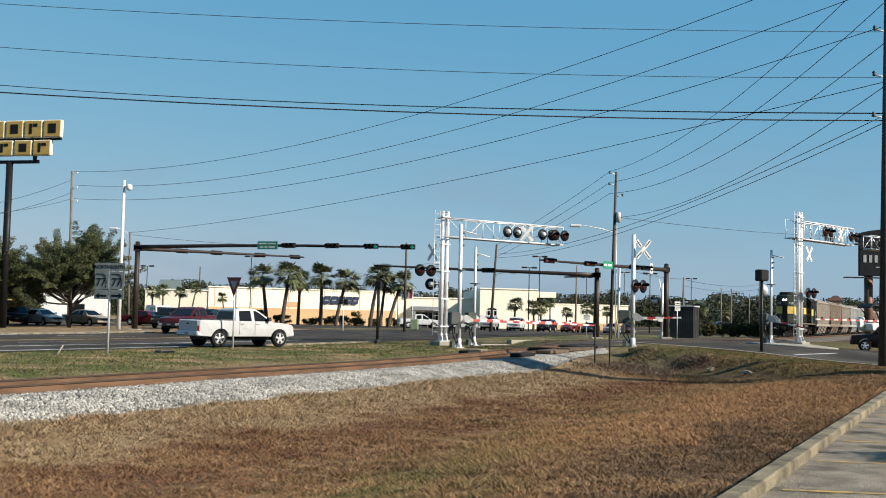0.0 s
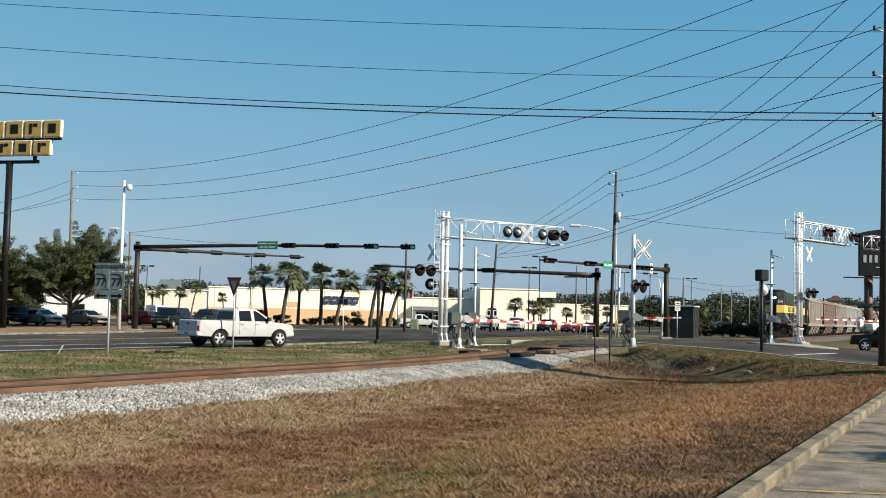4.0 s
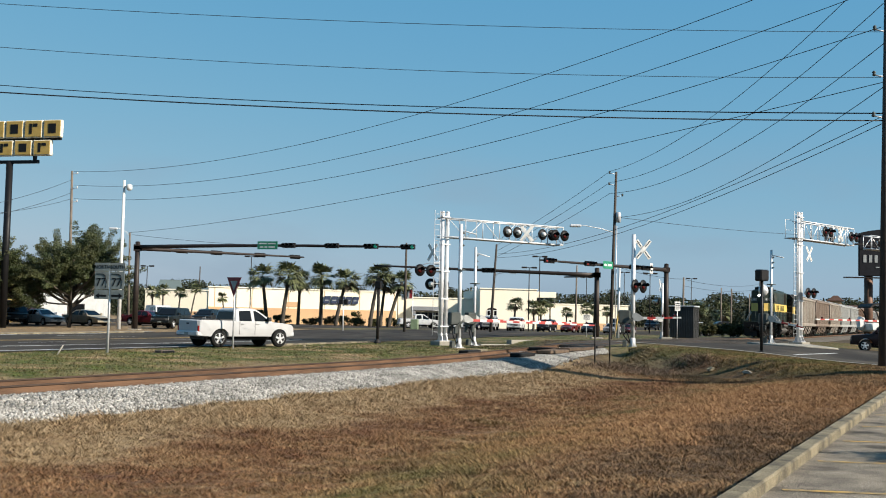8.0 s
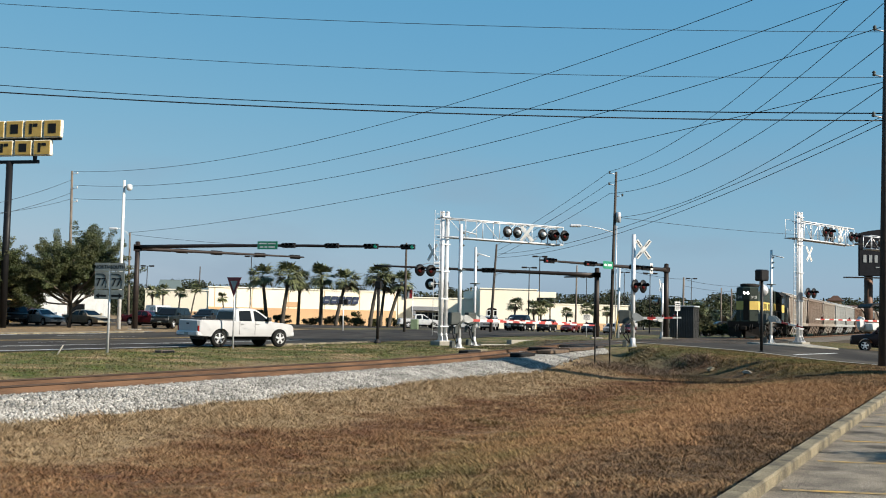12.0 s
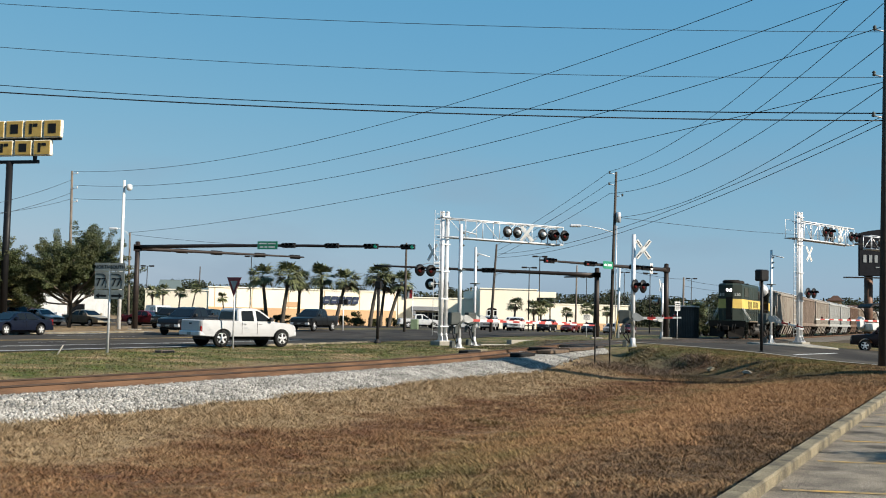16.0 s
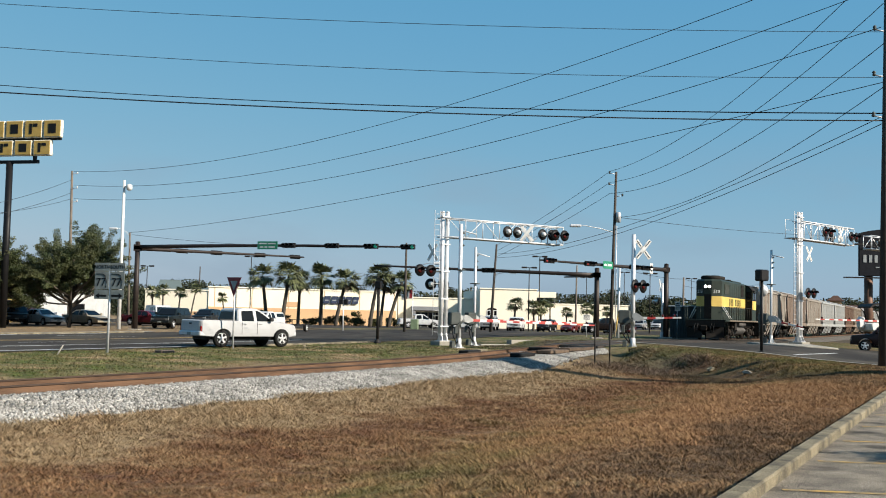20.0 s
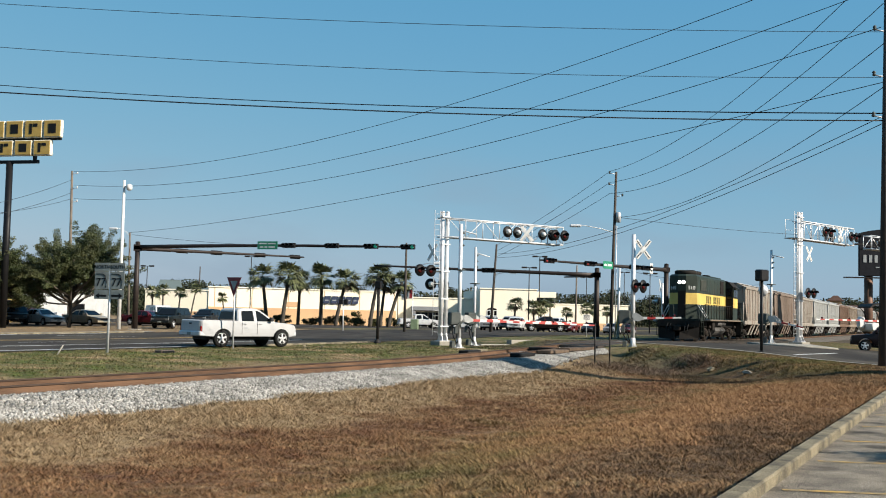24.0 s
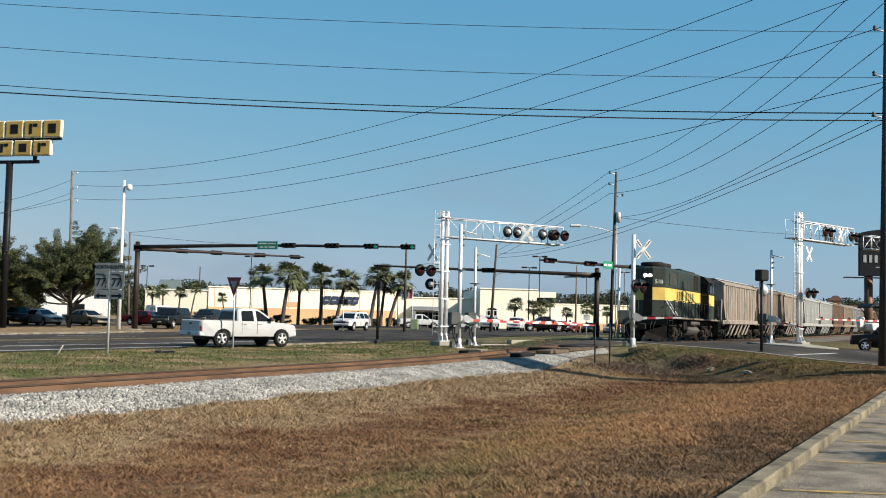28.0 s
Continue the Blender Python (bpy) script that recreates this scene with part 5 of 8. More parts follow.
rbox(bm, -0.15, 0.15, -0.2, 0.2, 3.3, 3.75, 0.04)
part("signal_box", bm, "black", wp)

bk = signpost("signal_head_post", 15.46, 53.3, 0.16, 3.6, 0.075, "black", "black post with a boxy signal head at the road edge", "signal post", 150)
bm = bmesh.new()
rbox(bm, -0.22, 0.22, -0.29, 0.29, 3.55, 4.1, 0.06)
hd = part("signal_head", bm, "black", bk)
bm = bmesh.new()
lathe(bm, [(0.28, 0), (0.3, 0.05), (0.2, 0.2), (0.05, 0.3)], 14, "x", (-0.25, 0.3, 3.1))
part("bell", bm, "alu", bk, "round silver bell")
bm = bmesh.new()
lathe(bm, [(0.25, 0), (0.22, 0.08), (0.09, 0.2)], 12)
part("base", bm, "black", bk)
for xx, yy, hh in ((7.25, 52.0, 3.9), (8.1, 53.0, 3.9)):
    mk = signpost("marker_stake", xx, yy, float(ground_z(xx, yy)), hh * 0.5, 0.035, "darkmetal", "thin rusty steel marker stake in the grass", "stake")

# white plate signs by the road beyond the railway
for xx, yy, zb, hh, w, h in ((20.5, 96.0, 0.1, 3.3, 0.5, 0.8), (13.0, 99.0, 0.2, 1.9, 0.75, 0.5)):
    s = signpost("plate_sign", xx, yy, zb, hh, 0.035, "galv", "small white rectangular road sign on a post", "road sign", 170)
    bm = bmesh.new()
    rbox(bm, 0.04, 0.055, -w / 2, w / 2, hh - h, hh, 0.004)
    pl = part("plate", bm, "white", s)
    for k in range(4):
        bm = bmesh.new()
        box(bm, 0.056, 0.06, -w * 0.38, w * 0.38, hh - h * (0.2 + 0.2 * k) - 0.03, hh - h * (0.2 + 0.2 * k) + 0.03)
        part("lettering_bar", bm, "black", pl)


# ---- traffic signals on mast arms ----
M["lamp_red"] = glow("lit_red_lens", (0.22, 0.012, 0.012), 0.08)
M["lamp_green"] = glow("lit_green_lens", (0.02, 0.28, 0.2), 0.22)


def traffic_head(parent, m, lit=None):
    """Three lamps side by side; they face local -Y."""
    bm = bmesh.new()
    rbox(bm, -0.56, 0.56, -0.1, 0.1, -0.19, 0.19, 0.03)
    hd_ = part("signal_head", bm, "black", parent)
    hd_.matrix_basis = m
    for k in (-0.36, 0.0, 0.36):
        bm = bmesh.new()
        n = 10
        a = [bm.verts.new((k + 0.155 * math.cos(math.pi * i / n), -0.1, 0.155 * math.sin(math.pi * i / n))) for i in range(n + 1)]
        b = [bm.verts.new((k + 0.155 * math.cos(math.pi * i / n), -0.36, 0.155 * math.sin(math.pi * i / n))) for i in range(n + 1)]
        for i in range(n):
            bm.faces.new((a[i], a[i + 1], b[i + 1], b[i]))
        part("visor", bm, "black", hd_)
        bm = bmesh.new()
        lathe(bm, [(0.14, 0), (0.13, -0.02), (0.02, -0.04)], 12, "y", (k, -0.1, 0))
        on = lit and ((lit == "r" and k < 0) or (lit == "g" and k > 0))
        part("lens", bm, ("lamp_red" if lit == "r" else "lamp_green") if on else "glass", hd_)


def mast_arm(x, y, zb, h, arms, label):
    """A steel pole with tapered arms; arms: (end x, end y, start z, end z, heads, signs)."""
    t = thing("signal_mast", pose(x, y, zb), label, "traffic signal", "traffic signal masts of the junction")
    bm = bmesh.new()
    rod(bm, (0, 0, 0), (0, 0, h), 0.24, 0.19, n=16)
    lathe(bm, [(0.2, h), (0.15, h + 0.06), (0.02, h + 0.09)], 14)
    part("pole", bm, "brownpole", t)
    bm = bmesh.new()
    rbox(bm, -0.45, 0.45, -0.45, 0.45, -0.3, 0.05, 0.03)
    part("foundation", bm, "concrete", t)
    for ex, ey, z0, z1, bow, heads, signs in arms:
        d = Vector((ex - x, ey - y, 0))
        L_ = d.length
        d.normalize()
        az = math.degrees(math.atan2(d.y, d.x))
        pts = []
        for k in range(9):
            f = k / 8
            pts.append((d.x * L_ * f, d.y * L_ * f, z0 + (z1 - z0) * f + bow * 4 * f * (1 - f)))
        bm = bmesh.new()
        tube(bm, pts, 0.17, 12, 0.065)
        am = part("arm", bm, "brownpole", t)
        bm = bmesh.new()
        box(bm, -0.26, 0.26, -0.26, 0.26, z0 - 0.2, z0 + 0.2)
        part("arm_clamp", bm, "brownpole", t)
        for f, lit, flip in heads:
            z = z0 + (z1 - z0) * f + bow * 4 * f * (1 - f)
            m = pose(d.x * L_ * f, d.y * L_ * f, z, 0, 0, az + (180 if flip else 0)) @ pose(0, -0.22, 0)
            traffic_head(am, m, lit)
        for f, w, hh, flip in signs:
            z = z0 + (z1 - z0) * f + bow * 4 * f * (1 - f)
            m = pose(d.x * L_ * f, d.y * L_ * f, z, 0, 0, az + (180 if flip else 0))
            bm = bmesh.new()
            rbox(bm, -w / 2, w / 2, -0.31, -0.29, -hh / 2, hh / 2, 0.005)
            sg = part("street_sign", bm, "signgreen", am, "green street name sign") if w > hh else part("lane_sign", bm, "white", am, "small white lane sign")
            sg.matrix_basis = m
            for r, k0, k1 in ((1, 0.08, 0.46), (1, 0.52, 0.9), (0, 0.12, 0.3), (0, 0.36, 0.5), (0, 0.56, 0.88)) if hh > 0.6 and w > hh else (((1, 0.15, 0.85), (0, 0.15, 0.85)) if w < hh else ((2, 0.1, 0.35), (2, 0.45, 0.88))):
                bm = bmesh.new()
                zc = 0 if r == 2 else (hh * 0.22 if r else -hh * 0.22)
                q = hh * (0.14 if r == 2 else 0.08)
                box(bm, -w / 2 + w * k0, -w / 2 + w * k1, -0.318, -0.312, zc - q, zc + q)
                part("lettering_bar", bm, "white" if w > hh else "black", sg)
    return t


mast_arm(-24.97, 90.0, 0.03, 7.1, [
    (-2.19, 82.0, 6.72, 6.72, 0.12, [(0.575, None, False), (0.728, None, False), (0.862, "g", False), (0.985, "g", False)], [(0.50, 1.75, 0.62, False)]),
    (-13.0, 103.0, 6.6, 6.85, 0.0, [(0.25, None, True), (0.45, None, True), (0.72, None, True), (0.95, None, True)], [])],
    "dark bronze signal mast with two long arms at the junction")
mast_arm(12.35, 88.0, 0.23, 5.5, [(-5.6, 90.0, 5.0, 5.45, 0.0, [(0.48, None, True)], []), (11.0, 99.0, 5.0, 5.2, 0.0, [], [])], "dark bronze signal mast with an arm across the highway")
mast_arm(18.7, 92.0, 0.3, 6.1, [(7.04, 80.0, 5.65, 5.6, 0.0, [(0.95, "r", True), (0.655, "r", True), (0.3, None, True), (0.2, None, True)], [(0.52, 1.25, 0.58, True), (0.16, 0.42, 0.82, True)])], "dark bronze signal mast with red lamps beside the crossing")


# ---- poles, lamps and wires ----
def pole(name, x, y, zb, h, r, mm, label, lean=0.0, cat="utility pole", lamp=None, arms=(), drum=None):
    t = thing(name, pose(x, y, zb), label, cat)
    bm = bmesh.new()
    rod(bm, (0, 0, -0.5), (lean, 0, h), r, r * 0.62, n=12)
    part("pole", bm, mm, t)
    for z, s in arms:
        bm = bmesh.new()
        tube(bm, [(lean * z / h, 0, z), (lean * z / h + s * 0.5, -0.1, z + 0.06)], 0.03)
        part("insulator_bracket", bm, "galv", t)
        bm = bmesh.new()
        lathe(bm, [(0.04, 0), (0.09, 0.05), (0.05, 0.1), (0.09, 0.15), (0.03, 0.22)], 8, "z", (lean * z / h + s * 0.55, -0.1, z + 0.02))
        part("insulator", bm, "boxgrey" if mm == "darkwood" else "alu", t)
    if drum:
        bm = bmesh.new()
        lathe(bm, [(0.05, 0), (0.2, 0.02), (0.21, 0.75), (0.14, 0.85), (0.05, 0.86)], 14, "z", (drum[0] + 0.15, -0.1, drum[1]))
        part("transformer", bm, "galv", t)
        bm = bmesh.new()
        tube(bm, [(lean * 0.5 + 0.2, -0.1, 0), (lean * 0.6 + 0.2, -0.1, drum[1] - 0.3)], 0.04)
        part("conduit", bm, "galv", t)
    if lamp:
        lx, lz, z0 = lamp
        bm = bmesh.new()
        tube(bm, [(lean * z0 / h, 0, z0), (lx * 0.3, -0.2, z0 + (lz - z0) * 0.6), (lx * 0.7, -0.5, lz), (lx, -0.7, lz)], 0.035)
        part("lamp_arm", bm, "galv", t)
        bm = bmesh.new()
        rbox(bm, lx - 0.45, lx + 0.45, -0.9, -0.5, lz - 0.14, lz + 0.08, 0.06)
        part("lamp_head", bm, "alu", t)
    return t


pole("utility_pole", 17.95, 44.9, 0.0, 17.5, 0.19, "darkwood", "tall dark creosoted utility pole at the car park corner", 0.25, arms=[(13.8, -1), (11.9, -1), (10.2, -1)])
# unseen column and panel beyond the view, added to cast the hollow's long shadow
py_ = thing("pylon_sign", pose(21.5, 37.2, -0.1, 0, 0, 63), "unseen grey column with a panel, added to cast a long shadow", "pylon sign")
bm = bmesh.new()
rbox(bm, -0.7, 0.7, -0.25, 0.25, -0.3, 11.4, 0.03)
part("column", bm, "galv", py_)
bm = bmesh.new()
rbox(bm, -1.5, 1.5, -0.3, 0.3, 11.4, 12.9, 0.05)
part("panel", bm, "signback", py_)
pole("utility_pole", 13.48, 88.0, 0.26, 13.3, 0.15, "darkwood", "weathered wooden utility pole with a street lamp arm", 0.3, lamp=(-3.0, 8.85, 8.4), arms=[(13.1, -1), (12.2, -1), (11.3, 1)], drum=(0.35, 9.2))
p_ = pole("guy_post", 14.7, 92.0, 0.21, 6.0, 0.13, "galv", "pale grey short service post beside the pole", 0.1)
pole("light_pole", -26.3, 90.1, 0.01, 12.2, 0.17, "white", "tall white pole with a dome camera near its top", 0.0, "camera pole")
pole("utility_pole", -35.4, 105.0, 0.06, 14.7, 0.17, "wood", "tall weathered wooden utility pole", -0.3, arms=[(14.4, 1), (13.0, 1), (11.7, 1)])
pole("utility_pole", -34.0, 120.0, 0.0, 10.0, 0.15, "wood", "wooden utility pole behind the white camera pole", -0.2, lamp=(-1.8, 10.4, 9.6))
pole("utility_pole", -3.4, 102.0, 0.13, 8.25, 0.14, "darkwood", "dark wooden pole with a small street lamp", 0.0, lamp=(3.0, 6.4, 5.6))
pole("utility_pole", 5.1, 115.0, 0.1, 9.2, 0.16, "darkwood", "dark leaning pole with lamp arms in the mall car park", 0.5, lamp=(2.2, 6.3, 5.8))
for xx, yy, zb, hh, mm in ((18.2, 150.0, -0.1, 9.1, "wood"), (26.2, 120.0, 0.1, 6.4, "wood"), (45.5, 180.0, -0.2, 7.5, "wood"), (39.3, 150.0, -0.2, 6.5, "wood"), (55.7, 200.0, -0.2, 7.2, "wood"), (47.5, 165.0, -0.3, 9.5, "wood"), (62.0, 130.0, 0.0, 13.0, "wood"), (-44.1, 200.0, -0.3, 10.0, "darkwood")):
    pole("utility_pole", xx, yy, zb, hh, 0.15, mm, "distant weathered wooden utility pole", 0.1)
for xx, yy, hh in ((-50.9, 190.0, 9.4), (-33.0, 190.0, 11.5), (15.0, 170.0, 11.5), (13.0, 165.0, 9.5), (33.0, 175.0, 9.5), (38.0, 230.0, 12.0), (52.0, 230.0, 11.0), (27.5, 210.0, 10.0)):
    l = pole("lot_lamp", xx, yy, float(ground_z(xx, yy)), hh, 0.1, "darkmetal", "dark car park lamp pole with a twin head", 0.0, "lamp post")
    for s in (-1, 1):
        bm = bmesh.new()
        rbox(bm, s * 0.75 - 0.4, s * 0.75 + 0.4, -0.25, 0.25, hh - 0.1, hh + 0.15, 0.04)
        part("lamp_head", bm, "darkmetal", l)
    bm = bmesh.new()
    rod(bm, (-0.6, 0, hh), (0.6, 0, hh), 0.05)
    part("crossarm", bm, "darkmetal", l)
cp = thing("dome_camera", pose(-25.85, 90.0, 11.65), "white dome traffic camera on the pole", "camera")
bm = bmesh.new()
tube(bm, [(-0.45, 0, -0.1), (-0.15, 0, 0.15), (0, 0, 0.1)], 0.04)
part("bracket", bm, "galv", cp)
bm = bmesh.new()
lathe(bm, [(0.05, 0.25), (0.22, 0.2), (0.26, -0.05), (0.2, -0.22), (0.03, -0.3)], 14)
part("dome", bm, "white", cp)


def wire(a, b, sag, r=0.014):
    a, b = Vector(a), Vector(b)
    pts = []
    for k in range(33):
        t = k / 32
        q = a.lerp(b, t)
        q.z -= 4 * sag * t * (1 - t)
        pts.append(q)
    bm = bmesh.new()
    tube(bm, pts, r, 5)
    o = part("overhead_wire", bm, "wire")
    return tagged(o, "thin black overhead wire sagging between poles", "wire", "overhead wires")


for a, b, sag in (
        ((-35.5, 105.0, 14.7), (18.0, 44.9, 17.3), 2.5), ((-35.4, 105.0, 13.4), (18.0, 44.9, 15.7), 2.6), ((-35.4, 105.0, 12.1), (17.9, 44.9, 14.0), 2.3),
        ((-34.3, 120.0, 10.0), (18.0, 44.9, 11.7), 0.9), ((13.3, 88.0, 13.6), (18.0, 44.9, 16.7), 1.4), ((13.3, 88.0, 12.7), (18.0, 44.9, 15.0), 1.5),
        ((13.3, 88.0, 11.8), (18.0, 44.9, 13.3), 1.4), ((13.9, 88.0, 9.9), (18.0, 44.9, 11.5), 1.2), ((5.6, 115.0, 8.3), (18.0, 44.9, 10.3), 1.3), ((5.6, 115.0, 7.9), (18.0, 44.9, 10.0), 1.3),
        ((14.0, 88.0, 9.9), (62.0, 130.0, 12.9), 0.9), ((13.3, 88.0, 13.6), (5.6, 115.0, 9.2), 0.2), ((13.3, 88.0, 12.7), (5.6, 115.0, 8.6), 0.2),
        ((13.3, 88.0, 11.8), (5.6, 115.0, 8.0), 0.2), ((-35.7, 105.0, 13.9), (-33.6, 80.0, 8.9), 0.2), ((-35.6, 105.0, 12.7), (-33.5, 80.0, 8.1), 0.2),
        ((-35.6, 105.0, 12.1), (-33.5, 80.0, 8.3), 0.2), ((26.2, 120.0, 6.3), (47.5, 165.0, 7.5), 0.5), ((26.2, 120.0, 5.6), (47.5, 165.0, 6.8), 0.5),
        ((26.2, 120.0, 6.3), (15.0, 92.0, 6.0), 0.2), ((-34.0, 120.0, 9.8), (-3.4, 102.0, 8.0), 0.5)):
    wire(a, b, sag, 0.017)
for a, b, sag, r in (((-20.0, 44.9, 14.2), (17.9, 44.9, 13.8), 0.3, 0.012), ((-19.9, 44.9, 12.4), (17.9, 44.9, 11.9), 0.4, 0.012),
                     ((-35.3, 80.0, 18.0), (18.0, 44.9, 10.4), 0.5, 0.027), ((-19.8, 44.9, 10.5), (18.0, 44.9, 10.1), 0.3, 0.027)):
    wire(a, b, sag, r)


# ---- vehicles ----
def arch(cx, r, z, n=7):
    """Points of a wheel arch from front to back along the sill."""
    a0 = math.asin(max(-0.9, min(0.9, (z - 0.4) / r)))
    return [(cx + r * math.cos(a0 + (math.pi - 2 * a0) * i / n), 0.4 + r * math.sin(a0 + (math.pi - 2 * a0) * i / n)) for i in range(n + 1)]


SPECS = {
    # length, width, wheel radius, axles, upper outline from nose to tail, cabin outline, window lines
    "pickup": dict(L=5.8, w=2.0, r=0.43, ax=(1.82, -1.75), top=[(2.68, 0.56), (2.77, 0.68), (2.79, 0.86), (2.75, 1.0), (2.66, 1.09), (2.45, 1.15), (2.0, 1.205), (1.4, 1.25), (-0.78, 1.26), (-0.8, 1.30), (-2.82, 1.32), (-2.9, 1.28), (-2.9, 0.62)],
                   cab=[(1.42, 1.22), (0.95, 1.58), (0.58, 1.82), (0.38, 1.89), (0.1, 1.925), (-0.5, 1.92), (-0.7, 1.87), (-0.78, 1.8), (-0.86, 1.22)], win=[[(1.16, 1.29), (0.85, 1.53), (0.55, 1.73), (0.4, 1.79), (0.28, 1.8), (0.28, 1.29)], [(0.1, 1.29), (0.1, 1.8), (-0.5, 1.8), (-0.58, 1.75), (-0.62, 1.29)]], tw=1.5, bed=True),
    "sedan": dict(L=4.75, w=1.8, r=0.33, ax=(1.42, -1.38), top=[(2.32, 0.45), (2.38, 0.62), (2.2, 0.76), (1.1, 0.92), (-1.5, 0.98), (-2.25, 0.96), (-2.37, 0.8), (-2.36, 0.5)],
                  cab=[(1.12, 0.9), (0.35, 1.38), (-0.1, 1.44), (-0.75, 1.4), (-1.6, 0.96)], win=[[(0.85, 0.96), (0.3, 1.32), (-0.12, 1.36), (-0.12, 0.96)], [(-0.2, 0.96), (-0.2, 1.36), (-0.7, 1.33), (-1.2, 0.98)]], tw=1.25),
    "suv": dict(L=4.7, w=1.88, r=0.37, ax=(1.42, -1.38), top=[(2.3, 0.5), (2.35, 0.75), (2.2, 0.98), (1.2, 1.08), (-2.1, 1.1), (-2.33, 1.05), (-2.34, 0.55)],
                cab=[(1.25, 1.05), (0.5, 1.62), (0.1, 1.72), (-1.75, 1.7), (-2.0, 1.6), (-2.3, 1.06)], win=[[(0.98, 1.12), (0.42, 1.56), (0.06, 1.6), (0.06, 1.12)], [(-0.04, 1.12), (-0.04, 1.6), (-0.9, 1.6), (-0.9, 1.12)], [(-1.0, 1.12), (-1.0, 1.6), (-1.7, 1.58), (-1.95, 1.12)]], tw=1.42),
    "jeep": dict(L=4.6, w=1.88, r=0.38, ax=(1.4, -1.35), top=[(2.2, 0.52), (2.27, 0.8), (2.2, 1.04), (1.05, 1.16), (-2.1, 1.16), (-2.3, 1.1), (-2.3, 0.55)],
                 cab=[(1.05, 1.12), (0.5, 1.72), (0.2, 1.8), (-1.9, 1.78), (-2.1, 1.7), (-2.28, 1.12)], win=[[(0.82, 1.2), (0.42, 1.66), (0.1, 1.68), (0.1, 1.2)], [(0.0, 1.2), (0.0, 1.68), (-0.85, 1.68), (-0.85, 1.2)], [(-0.95, 1.2), (-0.95, 1.68), (-1.85, 1.66), (-2.0, 1.2)]], tw=1.5),
    "van": dict(L=5.3, w=1.95, r=0.36, ax=(1.75, -1.55), top=[(2.6, 0.45), (2.65, 0.75), (2.5, 1.0), (1.9, 1.15), (-2.55, 1.2), (-2.62, 1.1), (-2.62, 0.5)],
                cab=[(1.95, 1.12), (1.3, 1.85), (1.0, 1.98), (-2.35, 1.98), (-2.5, 1.9), (-2.6, 1.18)], win=[[(1.72, 1.2), (1.22, 1.75), (0.85, 1.78), (0.85, 1.2)], [(0.72, 1.2), (0.72, 1.78), (-0.6, 1.78), (-0.6, 1.2)]], tw=1.6),
}
WHEELS = {}


def soften(bm, half, nose, tail, zmid):
    """Adds cuts to a body shell, then rounds it in plan towards the ends and across the flanks."""
    for ax, cuts in ((0, (nose - 0.12, nose - 0.3, nose - 0.6, nose - 1.0, tail + 0.12, tail + 0.4)), (2, (zmid - 0.2, zmid, zmid + 0.2))):
        for c in cuts:
            co, no = [0, 0, 0], [0, 0, 0]
            co[ax], no[ax] = c, 1
            bmesh.ops.bisect_plane(bm, geom=bm.verts[:] + bm.edges[:] + bm.faces[:], plane_co=co, plane_no=no)
    for v in bm.verts:
        x, y, z = v.co
        k = 1 - 0.05 * min(1.5, abs(z - zmid) / 0.45) ** 2
        if x > nose - 1.0:
            k *= 1 - 0.17 * ((x - nose + 1.0) / 1.0) ** 2.5
        if x < tail + 0.4:
            k *= 1 - 0.05 * ((tail + 0.4 - x) / 0.4) ** 2
        v.co.y = y * k
    for f in bm.faces:
        f.smooth = True
    bm.normal_update()
    for e in bm.edges:
        e.smooth = len(e.link_faces) == 2 and e.calc_face_angle(0) < radians(38)
    return bm


def wheel(parent, kind, x, y, r, flip):
    if kind not in WHEELS:
        bm = bmesh.new()
        lathe(bm, [(r * 0.62, -0.11), (r * 0.9, -0.115), (r, -0.07), (r, 0.07), (r * 0.9, 0.115), (r * 0.62, 0.11)], 22, "y")
        t = bpy.data.meshes.new("tyre")
        bm.to_mesh(t), bm.free()
        t.materials.append(M["tyre"])
        bm = bmesh.new()
        lathe(bm, [(0.03, -0.05), (r * 0.6, -0.04), (r * 0.63, -0.115), (r * 0.55, -0.1), (r * 0.5, -0.06), (0.05, -0.06)], 18, "y")
        for k in range(5):
            a = 2 * math.pi * k / 5
            box(bm, -0.045, 0.045, -0.115, -0.06, 0.02, r * 0.58, pose(0, 0, 0, 0, 72 * k, 0))
        lathe(bm, [(0.02, -0.06), (0.07, -0.06), (0.065, -0.13), (0.02, -0.135)], 10, "y")
        bmesh.ops.recalc_face_normals(bm, faces=bm.faces[:])
        rr = bpy.data.meshes.new("rim")
        bm.to_mesh(rr), bm.free()
        rr.materials.append(M["rim"])
        WHEELS[kind] = (t, rr)
    t, rr = WHEELS[kind]
    w = new("wheel", t)
    w.parent = parent
    w.matrix_basis = pose(x, y, r, 0, 0, 180 if flip else 0)
    o = new("rim", rr)
    o.parent = w
    return w


